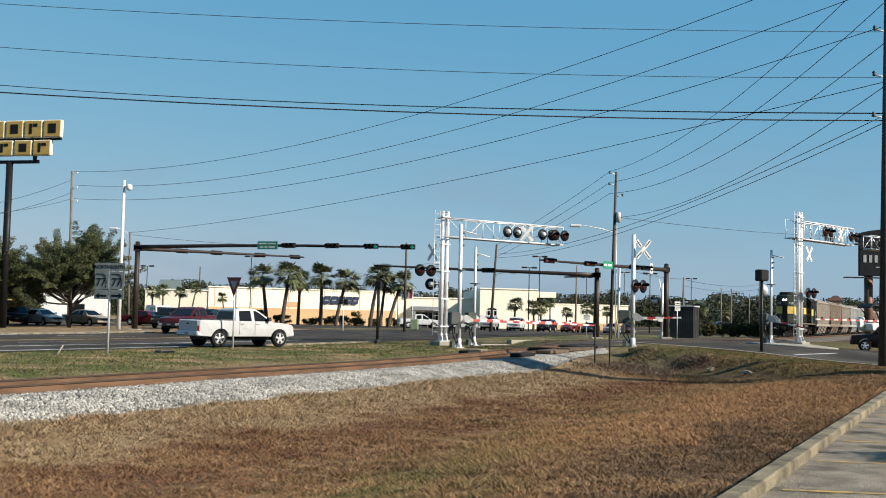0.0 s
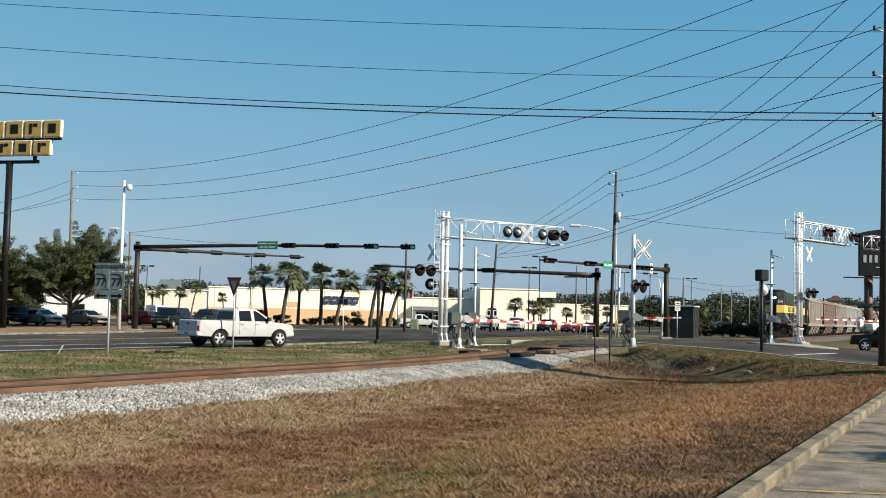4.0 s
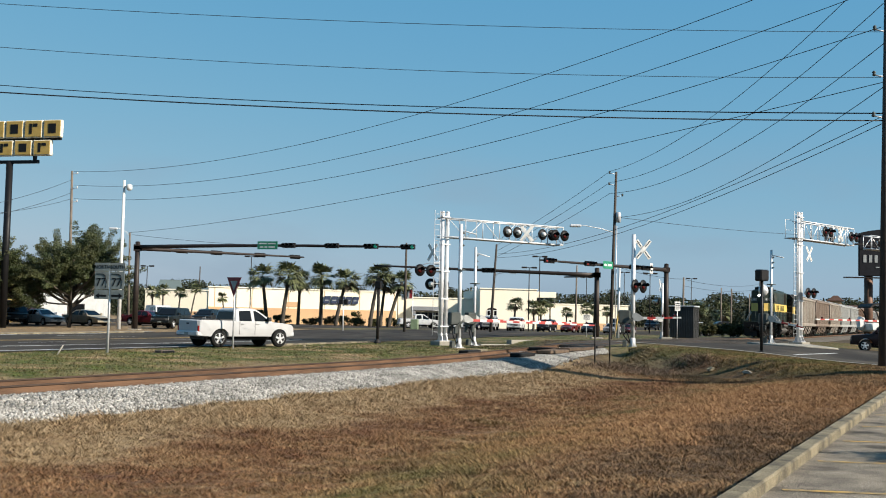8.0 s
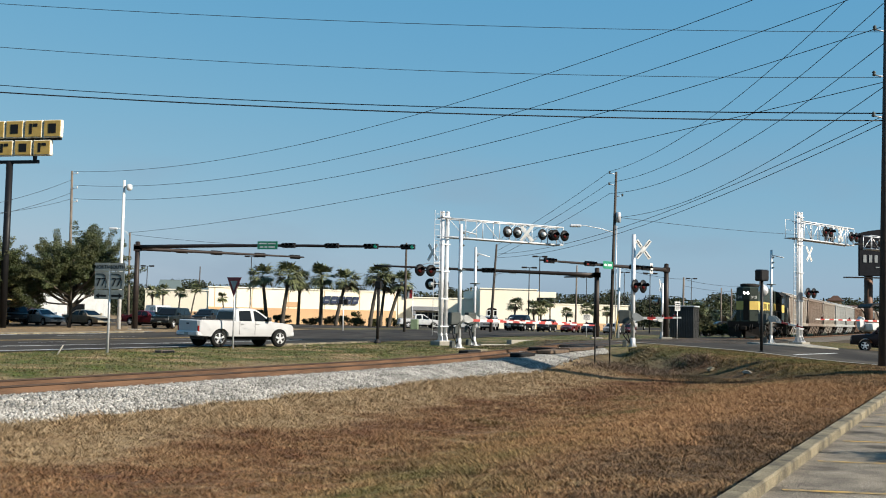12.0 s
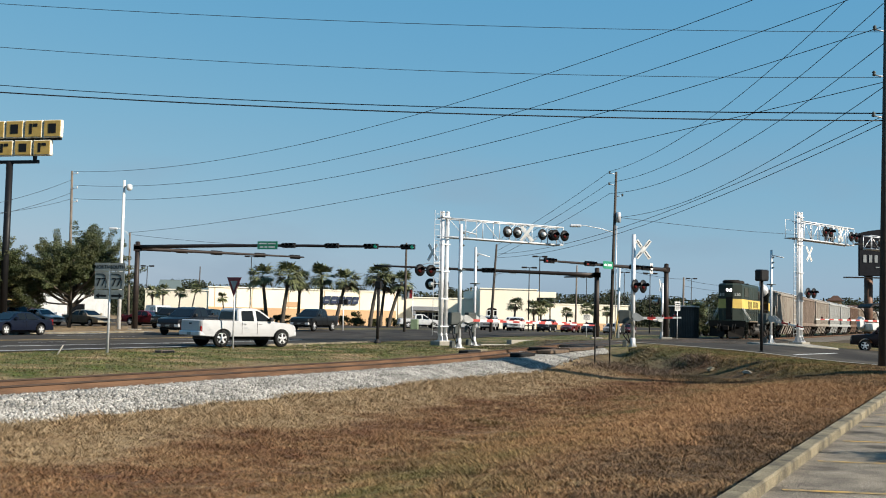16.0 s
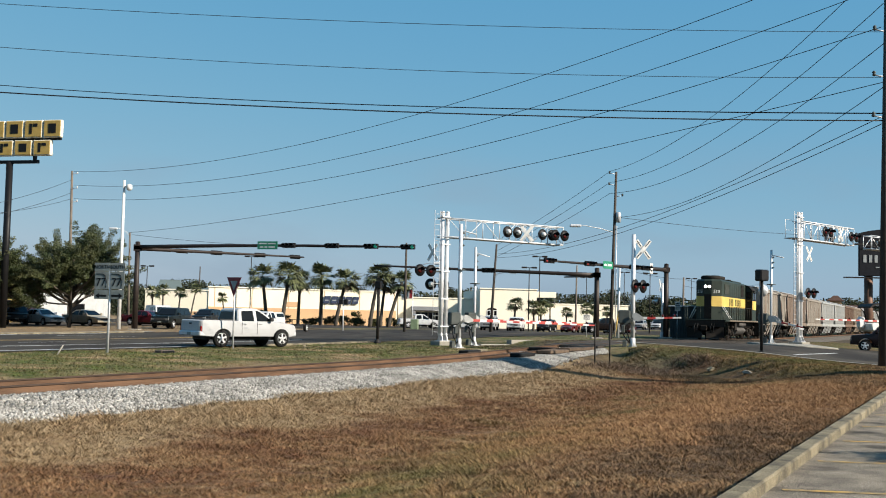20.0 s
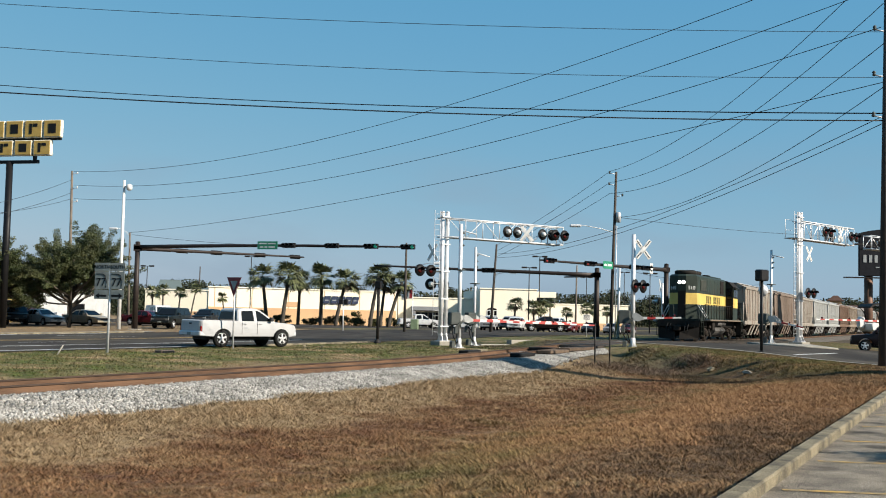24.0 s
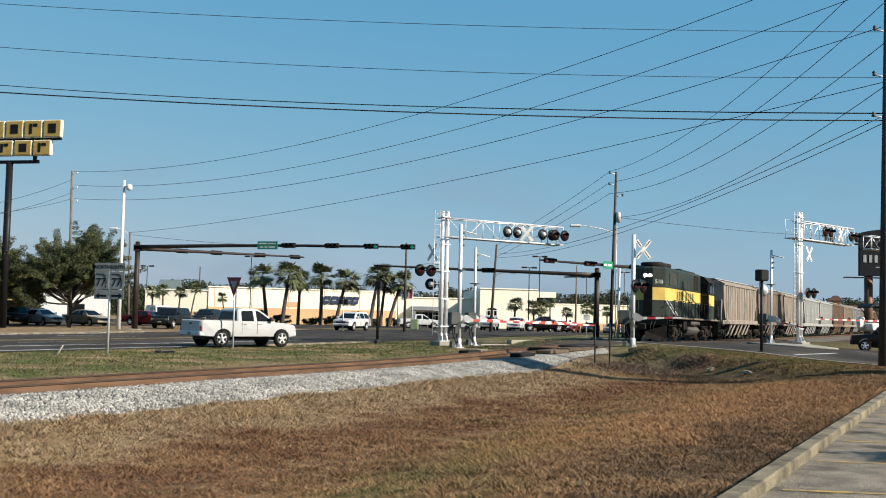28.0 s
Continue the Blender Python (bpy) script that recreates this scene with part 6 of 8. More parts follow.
def vehicle(kind, colour, m, label, category, name, lit=False, group="", cap=False, trim=None):
    """A road vehicle; local +X is its nose."""
    s = SPECS[kind]
    body = paint(f"{name}_paint", colour)
    v = thing(name, m, label, category, group)
    L2, w, r = s["L"] / 2, s["w"], s["r"]
    sill = {"pickup": 0.52, "suv": 0.42, "jeep": 0.44}.get(kind, 0.3)
    ra = r + 0.09
    low = [(s["top"][-1][0] + 0.02, sill + 0.03)] + arch(s["ax"][1], ra, sill)[::-1] + arch(s["ax"][0], ra, sill)[::-1] + [(s["top"][0][0] - 0.02, sill + 0.03)]
    bm = bmesh.new()
    slab(bm, low + s["top"], w, 0.06)
    xs_ = [q[0] for q in s["top"]]
    soften(bm, w / 2, max(xs_), min(xs_), {"pickup": 0.92, "suv": 0.8, "jeep": 0.85, "van": 0.85}.get(kind, 0.68))
    part("body", bm, body, v)
    bm = bmesh.new()
    c = s["cab"]
    zl, zh = min(p[1] for p in c), max(p[1] for p in c)
    slab(bm, c, w - 0.08, 0.05, 0, s["tw"], zl, zh)
    part("cabin", bm, body, v)

    def wy(z):
        k = min(1, max(0, (z - zl) / (zh - zl)))
        return (w - 0.08) / 2 + (s["tw"] - w) / 2 * k
    for win in s["win"]:
        for sd in (-1, 1):
            bm = bmesh.new()
            plate(bm, [(x, sd * (wy(z) + 0.022), z) for x, z in win], (0, sd * 0.008, 0))
            part("side_window", bm, "glass", v)
    # windscreen and rear window
    for (xa, za), (xb, zb), sgn, nm in ((c[0], c[2] if kind == "pickup" else c[1], 1, "windscreen"), (c[-1], c[-2], -1, "rear_window")):
        n = Vector((zb - za, 0, xa - xb)).normalized() * (1 if sgn > 0 else -1)
        if n.x * sgn < 0:
            n = -n
        bm = bmesh.new()
        f0, f1 = 0.12, 0.9
        pts = []
        for f, sd in ((f0, -1), (f0, 1), (f1, 1), (f1, -1)):
            x, z = xa + (xb - xa) * f, za + (zb - za) * f
            pts.append(Vector((x, sd * (wy(z) - 0.13), z)) + n * 0.012)
        plate(bm, pts, n * 0.008)
        part(nm, bm, "glass", v)
    if s.get("bed"):
        # solid dark box stands in for the dark inside of the open bed
        bm = bmesh.new()
        box(bm, -2.72, -0.95, -w / 2 + 0.14, w / 2 - 0.14, 1.0, 1.365)
        part("bed_cover", bm, "plastic", v, "solid dark box in place of the open load bed") if not cap else bm.free()
        bm = bmesh.new()
        rbox(bm, -2.93, -2.895, -w / 2 + 0.16, w / 2 - 0.16, 0.72, 1.28, 0.01)
        part("tailgate", bm, trim or body, v)
        bm = bmesh.new()
        rbox(bm, -2.945, -2.93, -0.12, 0.12, 1.1, 1.17, 0.006)
        part("tailgate_handle", bm, "plastic", v)
        if cap:
            bm = bmesh.new()
            slab(bm, [(-0.88, 1.3), (-0.85, 1.88), (-2.6, 1.86), (-2.85, 1.3)], w - 0.1, 0.05, 0, 1.6, 1.3, 1.88)
            part("bed_cap", bm, body, v, "white bed cap")
            for sd in (-1, 1):
                bm = bmesh.new()
                plate(bm, [(-1.0, sd * 0.94, 1.42), (-2.6, sd * 0.94, 1.42), (-2.45, sd * 0.87, 1.75), (-1.0, sd * 0.87, 1.75)], (0, sd * 0.02, 0))
                part("cap_window", bm, "glass", v)
    zb_ = s["top"][0][1]
    for x, sg, nm in ((s["top"][0][0], 1, "front_bumper"), (s["top"][-1][0], -1, "rear_bumper")):
        bm = bmesh.new()
        a, b = sorted((x - sg * 0.25, x + sg * 0.1))
        bw = w / 2 * (0.88 if sg > 0 else 0.96)
        rbox(bm, a, b, -bw, bw, sill + 0.02, sill + 0.26, 0.05)
        bp2 = part(nm, bm, "galv" if kind == "pickup" else body, v)
        bm = bmesh.new()
        a, b = sorted((x + sg * 0.1, x + sg * 0.115))
        box(bm, a, b, -0.16, 0.16, sill + 0.07, sill + 0.19)
        part("number_plate", bm, "signface", bp2)
    zl_ = s["top"][1][1]
    for sd in (-1, 1):
        bm = bmesh.new()
        x = s["top"][1][0]
        slab(bm, [(x - 0.3, zl_ - 0.07), (x - 0.02, zl_ - 0.09), (x + 0.008, zl_ + 0.02), (x - 0.05, zl_ + 0.09), (x - 0.3, zl_ + 0.1)], 0.34, 0.03, sd * (w / 2 * 0.84 - 0.155))
        part("headlight", bm, "headlight" if lit else "lens", v)
        bm = bmesh.new()
        x = s["top"][-2][0]
        rbox(bm, x - 0.02, x + 0.14, sd * (w / 2 * 0.95 - 0.1) - 0.085, sd * (w / 2 * 0.95 - 0.1) + 0.105, zl_ + 0.0, zl_ + 0.36, 0.02)
        part("tail_light", bm, "tail", v)
        bm = bmesh.new()
        x, z = s["win"][0][0]
        rbox(bm, x - 0.2, x - 0.02, sd * (w / 2 + 0.09) - 0.1, sd * (w / 2 + 0.09) + 0.1, z + 0.0, z + 0.2, 0.03)
        part("mirror", bm, body if kind != "pickup" else "plastic", v)
        for win in s["win"][:2]:
            bm = bmesh.new()
            x = min(q[0] for q in win)
            z = s["win"][0][0][1] - 0.16
            rbox(bm, x + 0.08, x + 0.26, sd * (w / 2 + 0.005) - 0.02, sd * (w / 2 + 0.005) + 0.02, z, z + 0.04, 0.008)
            part("door_handle", bm, body, v)
            bm = bmesh.new()
            box(bm, x - 0.008, x + 0.008, sd * (w / 2) - 0.004, sd * (w / 2) + 0.004, sill + 0.12, z + 0.1)
            part("door_seam", bm, "black", v)
    bm = bmesh.new()
    x = s["top"][1][0]
    rbox(bm, x - 0.1, x + 0.02, -w / 2 + 0.45, w / 2 - 0.45, zl_ - 0.12, zl_ + 0.1, 0.02)
    part("grille", bm, "plastic", v)
    bm = bmesh.new()
    box(bm, -L2 + 0.5, L2 - 0.5, -w / 2 + 0.35, w / 2 - 0.35, sill - 0.16, sill + 0.12)
    part("underbody", bm, "black", v)
    for x in s["ax"]:
        for sd in (-1, 1):
            wheel(v, kind, x, sd * (w / 2 - 0.13), r, sd > 0)
    return v


WHITE, SILVER, BLACK = (0.44, 0.445, 0.45), (0.2, 0.203, 0.21), (0.005, 0.0055, 0.0065)
TRUCK = vehicle("pickup", (0.36, 0.363, 0.367), at(-10.1, 55.6, 42), "silver-white crew cab pickup truck waiting at the junction", "pickup truck", "pickup_truck")
RED_PICKUP = vehicle("pickup", (0.05, 0.006, 0.009), at(-80, 20, 205), "dark red pickup truck driving on the highway", "pickup truck", "pickup_truck")
BLUE_SEDAN = vehicle("sedan", (0.004, 0.006, 0.014), at(-80, 26, 205), "dark blue sedan driving on the highway", "car", "sedan_car")
DARK_PICKUP = vehicle("pickup", (0.006, 0.0065, 0.009), at(-80, 32, 205), "dark grey pickup truck driving on the highway", "pickup truck", "pickup_truck")
GREY_PICKUP = vehicle("pickup", (0.008, 0.0085, 0.009), at(-80, 38, 205), "charcoal pickup truck driving on the highway", "pickup truck", "pickup_truck", lit=False)
CAP_PICKUP = vehicle("pickup", WHITE, at(-80, 44, 205) @ Matrix.Scale(0.86, 4), "white compact pickup truck with bed cap towing a trailer", "pickup truck", "pickup_truck", cap=True)
SILVER_SUV = vehicle("suv", (0.22, 0.223, 0.23), at(-80, 50, 205), "silver sport utility vehicle driving on the highway", "car", "suv_car")
WHITE_SUV = vehicle("suv", WHITE, at(-80, 56, 205), "white sport utility vehicle driving on the highway", "car", "suv_car")
LOT_PICKUP = vehicle("pickup", (0.009, 0.006, 0.0055), at(20, 140, 270), "dark pickup truck pulling up behind the gate", "pickup truck", "pickup_truck")
TRAILER = thing("utility_trailer", at(-80, 62, 205), "small black utility trailer behind the white pickup", "trailer")
bm = bmesh.new()
rbox(bm, -1.3, 1.2, -0.8, 0.8, 0.5, 0.62, 0.02)
part("deck", bm, "darkmetal", TRAILER)
bm = bmesh.new()
tube(bm, [(-1.25, -0.75, 0.6), (-1.25, -0.75, 1.0), (1.1, -0.75, 1.0), (1.1, 0.75, 1.0), (-1.25, 0.75, 1.0), (-1.25, 0.75, 0.6)], 0.03)
part("side_rail", bm, "darkmetal", TRAILER)
bm = bmesh.new()
rod(bm, (1.2, 0, 0.55), (2.3, 0, 0.5), 0.05)
part("tow_bar", bm, "darkmetal", TRAILER)
for sd in (-1, 1):
    wheel(TRAILER, "sedan", -0.2, sd * 0.95, 0.33, sd > 0)

for kind, col, x, y, az, label, cat, nm in (
        ("sedan", WHITE, -35.9, 99.0, 122, "white sedan parked under the oak tree", "car", "sedan_car"),
        ("sedan", (0.24, 0.21, 0.16), -32.1, 100.0, 122, "tan sedan parked beside the white sedan", "car", "sedan_car"),
        ("suv", BLACK, -38.0, 99.0, 160, "black sport utility vehicle parked by the restaurant", "car", "suv_car"),
        ("sedan", (0.05, 0.006, 0.008), -41.0, 112.0, 170, "dark red sedan parked in the second row", "car", "sedan_car"),
        ("sedan", (0.07, 0.007, 0.012), -28.2, 106.0, 110, "red sedan parked near the signal mast", "car", "sedan_car"),
        ("van", WHITE, -29.6, 116.0, 150, "white van parked in the second row", "van", "van"),
        ("jeep", (0.006, 0.008, 0.008), -23.4, 95.5, 190, "dark green minivan waiting at the side road", "car", "suv_car"),
        ("suv", (0.006, 0.007, 0.008), -25.5, 120.0, 190, "dark car parked behind the waiting pickup", "car", "suv_car"),
        ("pickup", WHITE, -3.0, 152.0, 78, "white pickup truck parked before the shop entrance", "pickup truck", "pickup_truck"),
        ("sedan", WHITE, 2.6, 150.0, 90, "white sedan parked before the shop entrance", "car", "sedan_car"),
        ("suv", SILVER, 5.9, 135.0, 190, "silver car waiting in the shopping centre lane", "car", "suv_car"),
        ("suv", WHITE, 9.1, 135.0, 190, "white car waiting in the shopping centre lane", "car", "suv_car"),
        ("sedan", (0.07, 0.007, 0.007), 17.5, 150.0, 200, "red sedan parked in the shopping centre lot", "car", "sedan_car"),
        ("sedan", BLACK, 20.5, 152.0, 200, "black sedan parked in the shopping centre lot", "car", "sedan_car"),
        ("sedan", SILVER, 23.5, 152.0, 200, "silver sedan parked in the shopping centre lot", "car", "sedan_car"),
        ("suv", (0.006, 0.006, 0.007), 14.5, 152.0, 200, "black car parked in the shopping centre lot", "car", "suv_car"),
        ("sedan", (0.06, 0.008, 0.008), 27.0, 160.0, 200, "dark red sedan parked by the palms", "car", "sedan_car"),
        ("jeep", (0.01, 0.0035, 0.004), 28.6, 70.6, 292, "dark maroon sport utility vehicle waiting at the gate", "car", "suv_car"),
        ("suv", (0.40, 0.405, 0.41), 43.6, 105.0, 300, "pale grey car waiting beyond the crossing", "car", "sedan_car")):
    vehicle(kind, col, at(x, y, az, 0.03), label, cat, nm)


# ---- buildings ----
def wall_building(name, a, b, depth, z0, z1, mm, label, cat="shop building", band=None, coping=True, jamb=()):
    """A flat-roofed block whose front runs from a to b; local +X along the front, +Y into the block."""
    a, b = Vector((*a, 0)), Vector((*b, 0))
    d = b - a
    L_ = d.length
    t = thing(name, pose(a.x, a.y, 0, 0, 0, math.degrees(math.atan2(d.y, d.x))), label, cat)
    bm = bmesh.new()
    box(bm, 0, L_, 0, depth, z0, z1)
    part("wall", bm, mm, t)
    if band:
        bm = bmesh.new()
        rbox(bm, band[0] * L_, band[1] * L_, -0.12, 0.02, z0, band[2], 0.03)
        part("lower_wall", bm, "tan", t)
    if coping:
        bm = bmesh.new()
        rbox(bm, -0.15, L_ + 0.15, -0.15, 0.4, z1, z1 + 0.22, 0.03)
        part("coping", bm, "cream", t)
    bm = bmesh.new()
    box(bm, 0.2, L_ - 0.2, 0.3, depth - 0.2, z1 - 0.2, z1 + 0.05)
    part("roof", bm, "greyroof", t)
    return t, L_


shop, SL = wall_building("department_store", (-40.2, 190.0), (-8.1, 200.0), 40, -0.6, 5.75, "cream", "cream stucco department store with a tan lower wall", band=(0.0, 0.995, 2.45))
M["signblue"] = mat("navy_sign_face", (0.014, 0.021, 0.049), (0.021, 0.0315, 0.063), 0.4)
for k, x in enumerate((20.6, 21.95, 23.2, 24.5, 25.8)):
    bm = bmesh.new()
    x -= 0.55
    plate(bm, [(x - 0.1, -0.36, 3.5), (x + 0.95, -0.36, 3.5), (x + 1.3, -0.36, 4.8), (x + 0.25, -0.36, 4.8)], (0, 0.34, 0))
    part("sign_letter_block", bm, "signblue", shop, "dark blue raised sign block")
    bm = bmesh.new()
    plate(bm, [(x + 0.2, -0.39, 3.98), (x + 0.9, -0.39, 3.98), (x + 0.95, -0.39, 4.14), (x + 0.25, -0.39, 4.14)], (0, 0.03, 0))
    part("sign_groove", bm, "signback", shop)
for x in np.arange(1.0, SL, 6.4):
    bm = bmesh.new()
    box(bm, x, x + 0.12, -0.03, 0.03, 2.45, 5.75)
    part("wall_joint", bm, "tan", shop)
bm = bmesh.new()
rbox(bm, 13.0, 15.6, -0.1, 0.06, 2.7, 3.6, 0.03)
part("blank_panel", bm, "tan", shop)
wing, _ = wall_building("shop_wing", (-51.0, 189.6), (-40.22, 190.15), 30, -0.6, 5.1, "cream", "cream stucco wing of the shopping centre", band=(0, 1, 1.55))
link, LL = wall_building("shop_link", (-8.0, 203.0), (6.8, 204.0), 30, -0.6, 4.9, "cream", "low cream shop front with a grey entrance canopy")
bm = bmesh.new()
rbox(bm, 2.3, 8.2, -3.0, 0.1, 2.6, 3.4, 0.08)
part("canopy", bm, "greyroof", link)
for x in (2.6, 7.6):
    bm = bmesh.new()
    rbox(bm, x, x + 0.5, -2.9, -2.4, -0.6, 2.6, 0.04)
    part("canopy_column", bm, "greyroof", link)
for x in (3.0, 4.3, 5.6, 6.9):
    bm = bmesh.new()
    box(bm, x, x + 1.15, -0.06, 0.02, -0.4, 2.3)
    dr = part("entrance_door", bm, "plastic", link)
    bm = bmesh.new()
    box(bm, x + 0.08, x + 1.07, -0.09, -0.055, -0.2, 2.2)
    part("pane", bm, "glass", dr)
centre, CL = wall_building("shop_centre", (6.9, 199.0), (17.2, 200.0), 26, -0.6, 6.75, "cream", "tall cream block of the shopping centre with an arched window")
bm = bmesh.new()
plate(bm, [(2.2 + 0.95 * math.cos(math.pi * i / 8), -0.05, 2.9 + 0.5 * math.sin(math.pi * i / 8)) for i in range(9)] + [(1.25, -0.05, 0.9), (3.15, -0.05, 0.9)], (0, 0.04, 0))
aw = part("arched_window", bm, "glass", centre)
bm = bmesh.new()
for x in (1.25, 1.85, 2.45, 3.05):
    box(bm, x, x + 0.12, -0.08, -0.04, 0.9, 3.0)
box(bm, 1.2, 3.2, -0.081, -0.039, 1.9, 2.05), box(bm, 1.2, 3.2, -0.082, -0.038, 2.85, 3.0)
part("glazing_bar", bm, "white", aw)
right, RL = wall_building("shop_right", (17.3, 204.0), (35.0, 207.0), 26, -0.6, 4.3, "cream", "low cream wing of the shopping centre behind palms", band=(0, 1, 1.0))
tower = thing("roof_frame", pose(19.3, 208.0, 4.3), "grey steel frame standing on the shop roof", "roof structure")
bm = bmesh.new()
for x in (-2, -1, 0, 1, 2):
    rod(bm, (x, 0, 0), (x, 0, 2.2), 0.07)
part("post", bm, "greyroof", tower)
bm = bmesh.new()
rbox(bm, -2.2, 2.2, -0.3, 0.3, 1.3, 2.4, 0.05)
part("panel", bm, "cream", tower)
bm = bmesh.new()
box(bm, -2.0, 2.0, -0.05, 0.05, 0.25, 1.2)
part("window_strip", bm, "glass", tower)
back_house = thing("gabled_house", pose(-71.5, 290.0, 0.6, 0, 0, 15) @ Matrix.Diagonal((0.62, 0.8, 1, 1)), "grey building with a green-grey gabled roof", "building")
bm = bmesh.new()
box(bm, -5, 5, 0, 8, 0, 6.4)
part("wall", bm, "greyroof", back_house)
bm = bmesh.new()
plate(bm, [(-5.4, -0.4, 6.4), (5.4, -0.4, 6.4), (4.2, 4, 9.0), (-4.2, 4, 9.0)], (0, 0.1, 0.12))
plate(bm, [(-5.4, 8.4, 6.4), (5.4, 8.4, 6.4), (4.2, 4, 9.0), (-4.2, 4, 9.0)], (0, -0.1, 0.12))
M["greenroof"] = mat("green_grey_roof", (0.084, 0.112, 0.112), None, 0.7)
part("roof", bm, "greenroof", back_house)
white_shop, _ = wall_building("white_shop", (-58.0, 134.0), (-42.2, 138.2), 12, -0.2, 3.5, "white", "low white building behind the oak trees", "building")
for x in np.arange(2, 14, 5.2):
    bm = bmesh.new()
    rbox(bm, x, x + 1.6, -0.06, 0.03, 1.0, 2.2, 0.02)
    wd = part("window", bm, "plastic", white_shop)
    bm = bmesh.new()
    box(bm, x + 0.1, x + 1.5, -0.08, -0.05, 1.1, 2.1)
    part("pane", bm, "glass", wd)
cup = thing("cupola_house", pose(103.5, 290.0, -0.4, 0, 0, -20) @ Matrix.Scale(1.25, 4), "brown building with a small roof cupola", "building")
bm = bmesh.new()
box(bm, -7, 7, 0, 9, 0, 4.0)
part("wall", bm, "tan", cup)
bm = bmesh.new()
plate(bm, [(-7.5, -0.5, 4.0), (7.5, -0.5, 4.0), (5, 4.5, 5.8), (-5, 4.5, 5.8)], (0, 0, 0.15))
part("roof", bm, "brownsteel", cup)
bm = bmesh.new()
box(bm, -1.2, 1.2, 3.3, 5.7, 5.6, 6.9)
cc = part("cupola", bm, "tan", cup)
bm = bmesh.new()
box(bm, -1.7, 1.7, 2.8, 6.2, 6.9, 8.0, taper=1.3)
part("cupola_roof", bm, "brownsteel", cc)

# equipment shelter by the crossing
sh = thing("signal_shelter", pose(22.5, 102.0, 0.2, 0, 0, -25) @ Matrix.Scale(1.2, 4), "grey corrugated steel signal equipment shelter", "equipment shelter")
bm = bmesh.new()
box(bm, -0.95, 0.85, -0.9, 0.9, -0.2, 2.35)
part("wall", bm, "sheet", sh)
bm = bmesh.new()
box(bm, 0, 0.06, -0.04, 0.0, 0.02, 2.3)
rb = part("corrugation", bm, "sheet", sh)
rb.matrix_basis = pose(-0.9, -0.9, 0)
for k in range(1, 14):
    share("corrugation", rb, sh, pose(-0.9 + k * 0.13, -0.9, 0))
for k in range(13):
    share("corrugation", rb, sh, pose(0.85, -0.85 + k * 0.135, 0, 0, 0, 90))
bm = bmesh.new()
rbox(bm, -1.05, 0.95, -1.0, 1.0, 2.35, 2.45, 0.02)
part("roof", bm, "galv", sh)
pipe = thing("yellow_guy_guard", pose(13.9, 88.6, 0.3, 0, 9, 0), "yellow plastic guard on a guy wire", "guy guard")
bm = bmesh.new()
rod(bm, (0, 0, 0), (0, 0, 2.1), 0.07)
part("guard", bm, "signyellow", pipe)

# ---- large signs ----
ws = thing("pylon_sign", pose(-35.15, 88.0, -0.05, 0, 0, -14) @ Matrix.Diagonal((1.14, 1, 1, 1)), "tall pylon sign of yellow square panels on a dark post", "pylon sign")
bm = bmesh.new()
rod(bm, (0.2, 0, 0), (0.2, 0, 13.3), 0.27, 0.24, n=14)
part("post", bm, "black", ws)
bm = bmesh.new()
box(bm, -4.5, 2.5, -0.12, 0.12, 13.15, 13.4)
box(bm, 2.1, 2.3, -0.12, 0.12, 13.3, 15.1)
box(bm, -4.3, 4.2, -0.12, 0.12, 15.0, 15.15)
part("beam", bm, "black", ws)


def panel_box(x, z, w, h, mark):
    bm = bmesh.new()
    rbox(bm, x, x + w, -0.35, 0.0, z, z + h, 0.05)
    bx = part("panel_box", bm, "ivory", ws)
    bm = bmesh.new()
    rbox(bm, x + 0.08, x + w - 0.06, -0.39, -0.34, z + 0.08, z + h - 0.06, 0.02)
    part("panel_face", bm, "signyellow", bx)
    bm = bmesh.new()
    if mark == 0:
        box(bm, x + w * 0.3, x + w * 0.72, -0.41, -0.385, z + h * 0.25, z + h * 0.78)
    else:
        box(bm, x + w * 0.3, x + w * 0.45, -0.41, -0.385, z + h * 0.22, z + h * 0.8)
        box(bm, x + w * 0.5, x + w * 0.75, -0.41, -0.385, z + h * 0.62, z + h * 0.8)
    part("dark_mark", bm, "black", bx)


for k in range(6):
    panel_box(2.95 - k * 1.5, 15.15, 1.42, 1.42, k % 2)
for k in range(5):
    panel_box(2.2 - k * 1.5, 13.72, 1.4, 1.25, (k + 1) % 2)

bb = thing("billboard", pose(46.3, 110.0, -0.3, 0, 0, -4), "dark navy billboard on a brown steel post", "billboard")
bm = bmesh.new()
rod(bm, (-3.5, 0.5, 0), (-3.5, 0.5, 7.3), 0.42, n=14)
part("post", bm, "brownsteel", bb)
bm = bmesh.new()
rbox(bm, -4.6, 6, -0.15, 0.25, 6.95, 11.0, 0.04)
M["billdark"] = mat("near_black_billboard_face", (0.0084, 0.009, 0.012), (0.012, 0.0132, 0.0168), 0.6, spec=0.1)
pn = part("panel", bm, "billdark", bb)
bm = bmesh.new()
plate(bm, [(5.9 * math.cos(math.pi * i / 24) + 0.9, -0.1, 10.9 + 0.9 * math.sin(math.pi * i / 24)) for i in range(25)], (0, 0.2, 0))
part("panel_crown", bm, "billdark", bb)
for k in range(7):
    if k == 3:
        continue
    bm = bmesh.new()
    box(bm, -4.2 + k * 0.55, -3.9 + k * 0.55, -0.19, -0.15, 8.3, 9.05)
    part("digit_bar", bm, "signback", pn)
bm = bmesh.new()
box(bm, -3.0, -0.2, -0.19, -0.15, 7.78, 7.88)
part("lettering_bar", bm, "signback", pn)
bm = bmesh.new()
box(bm, -6.2, 6, -1.1, -0.2, 6.7, 6.8)
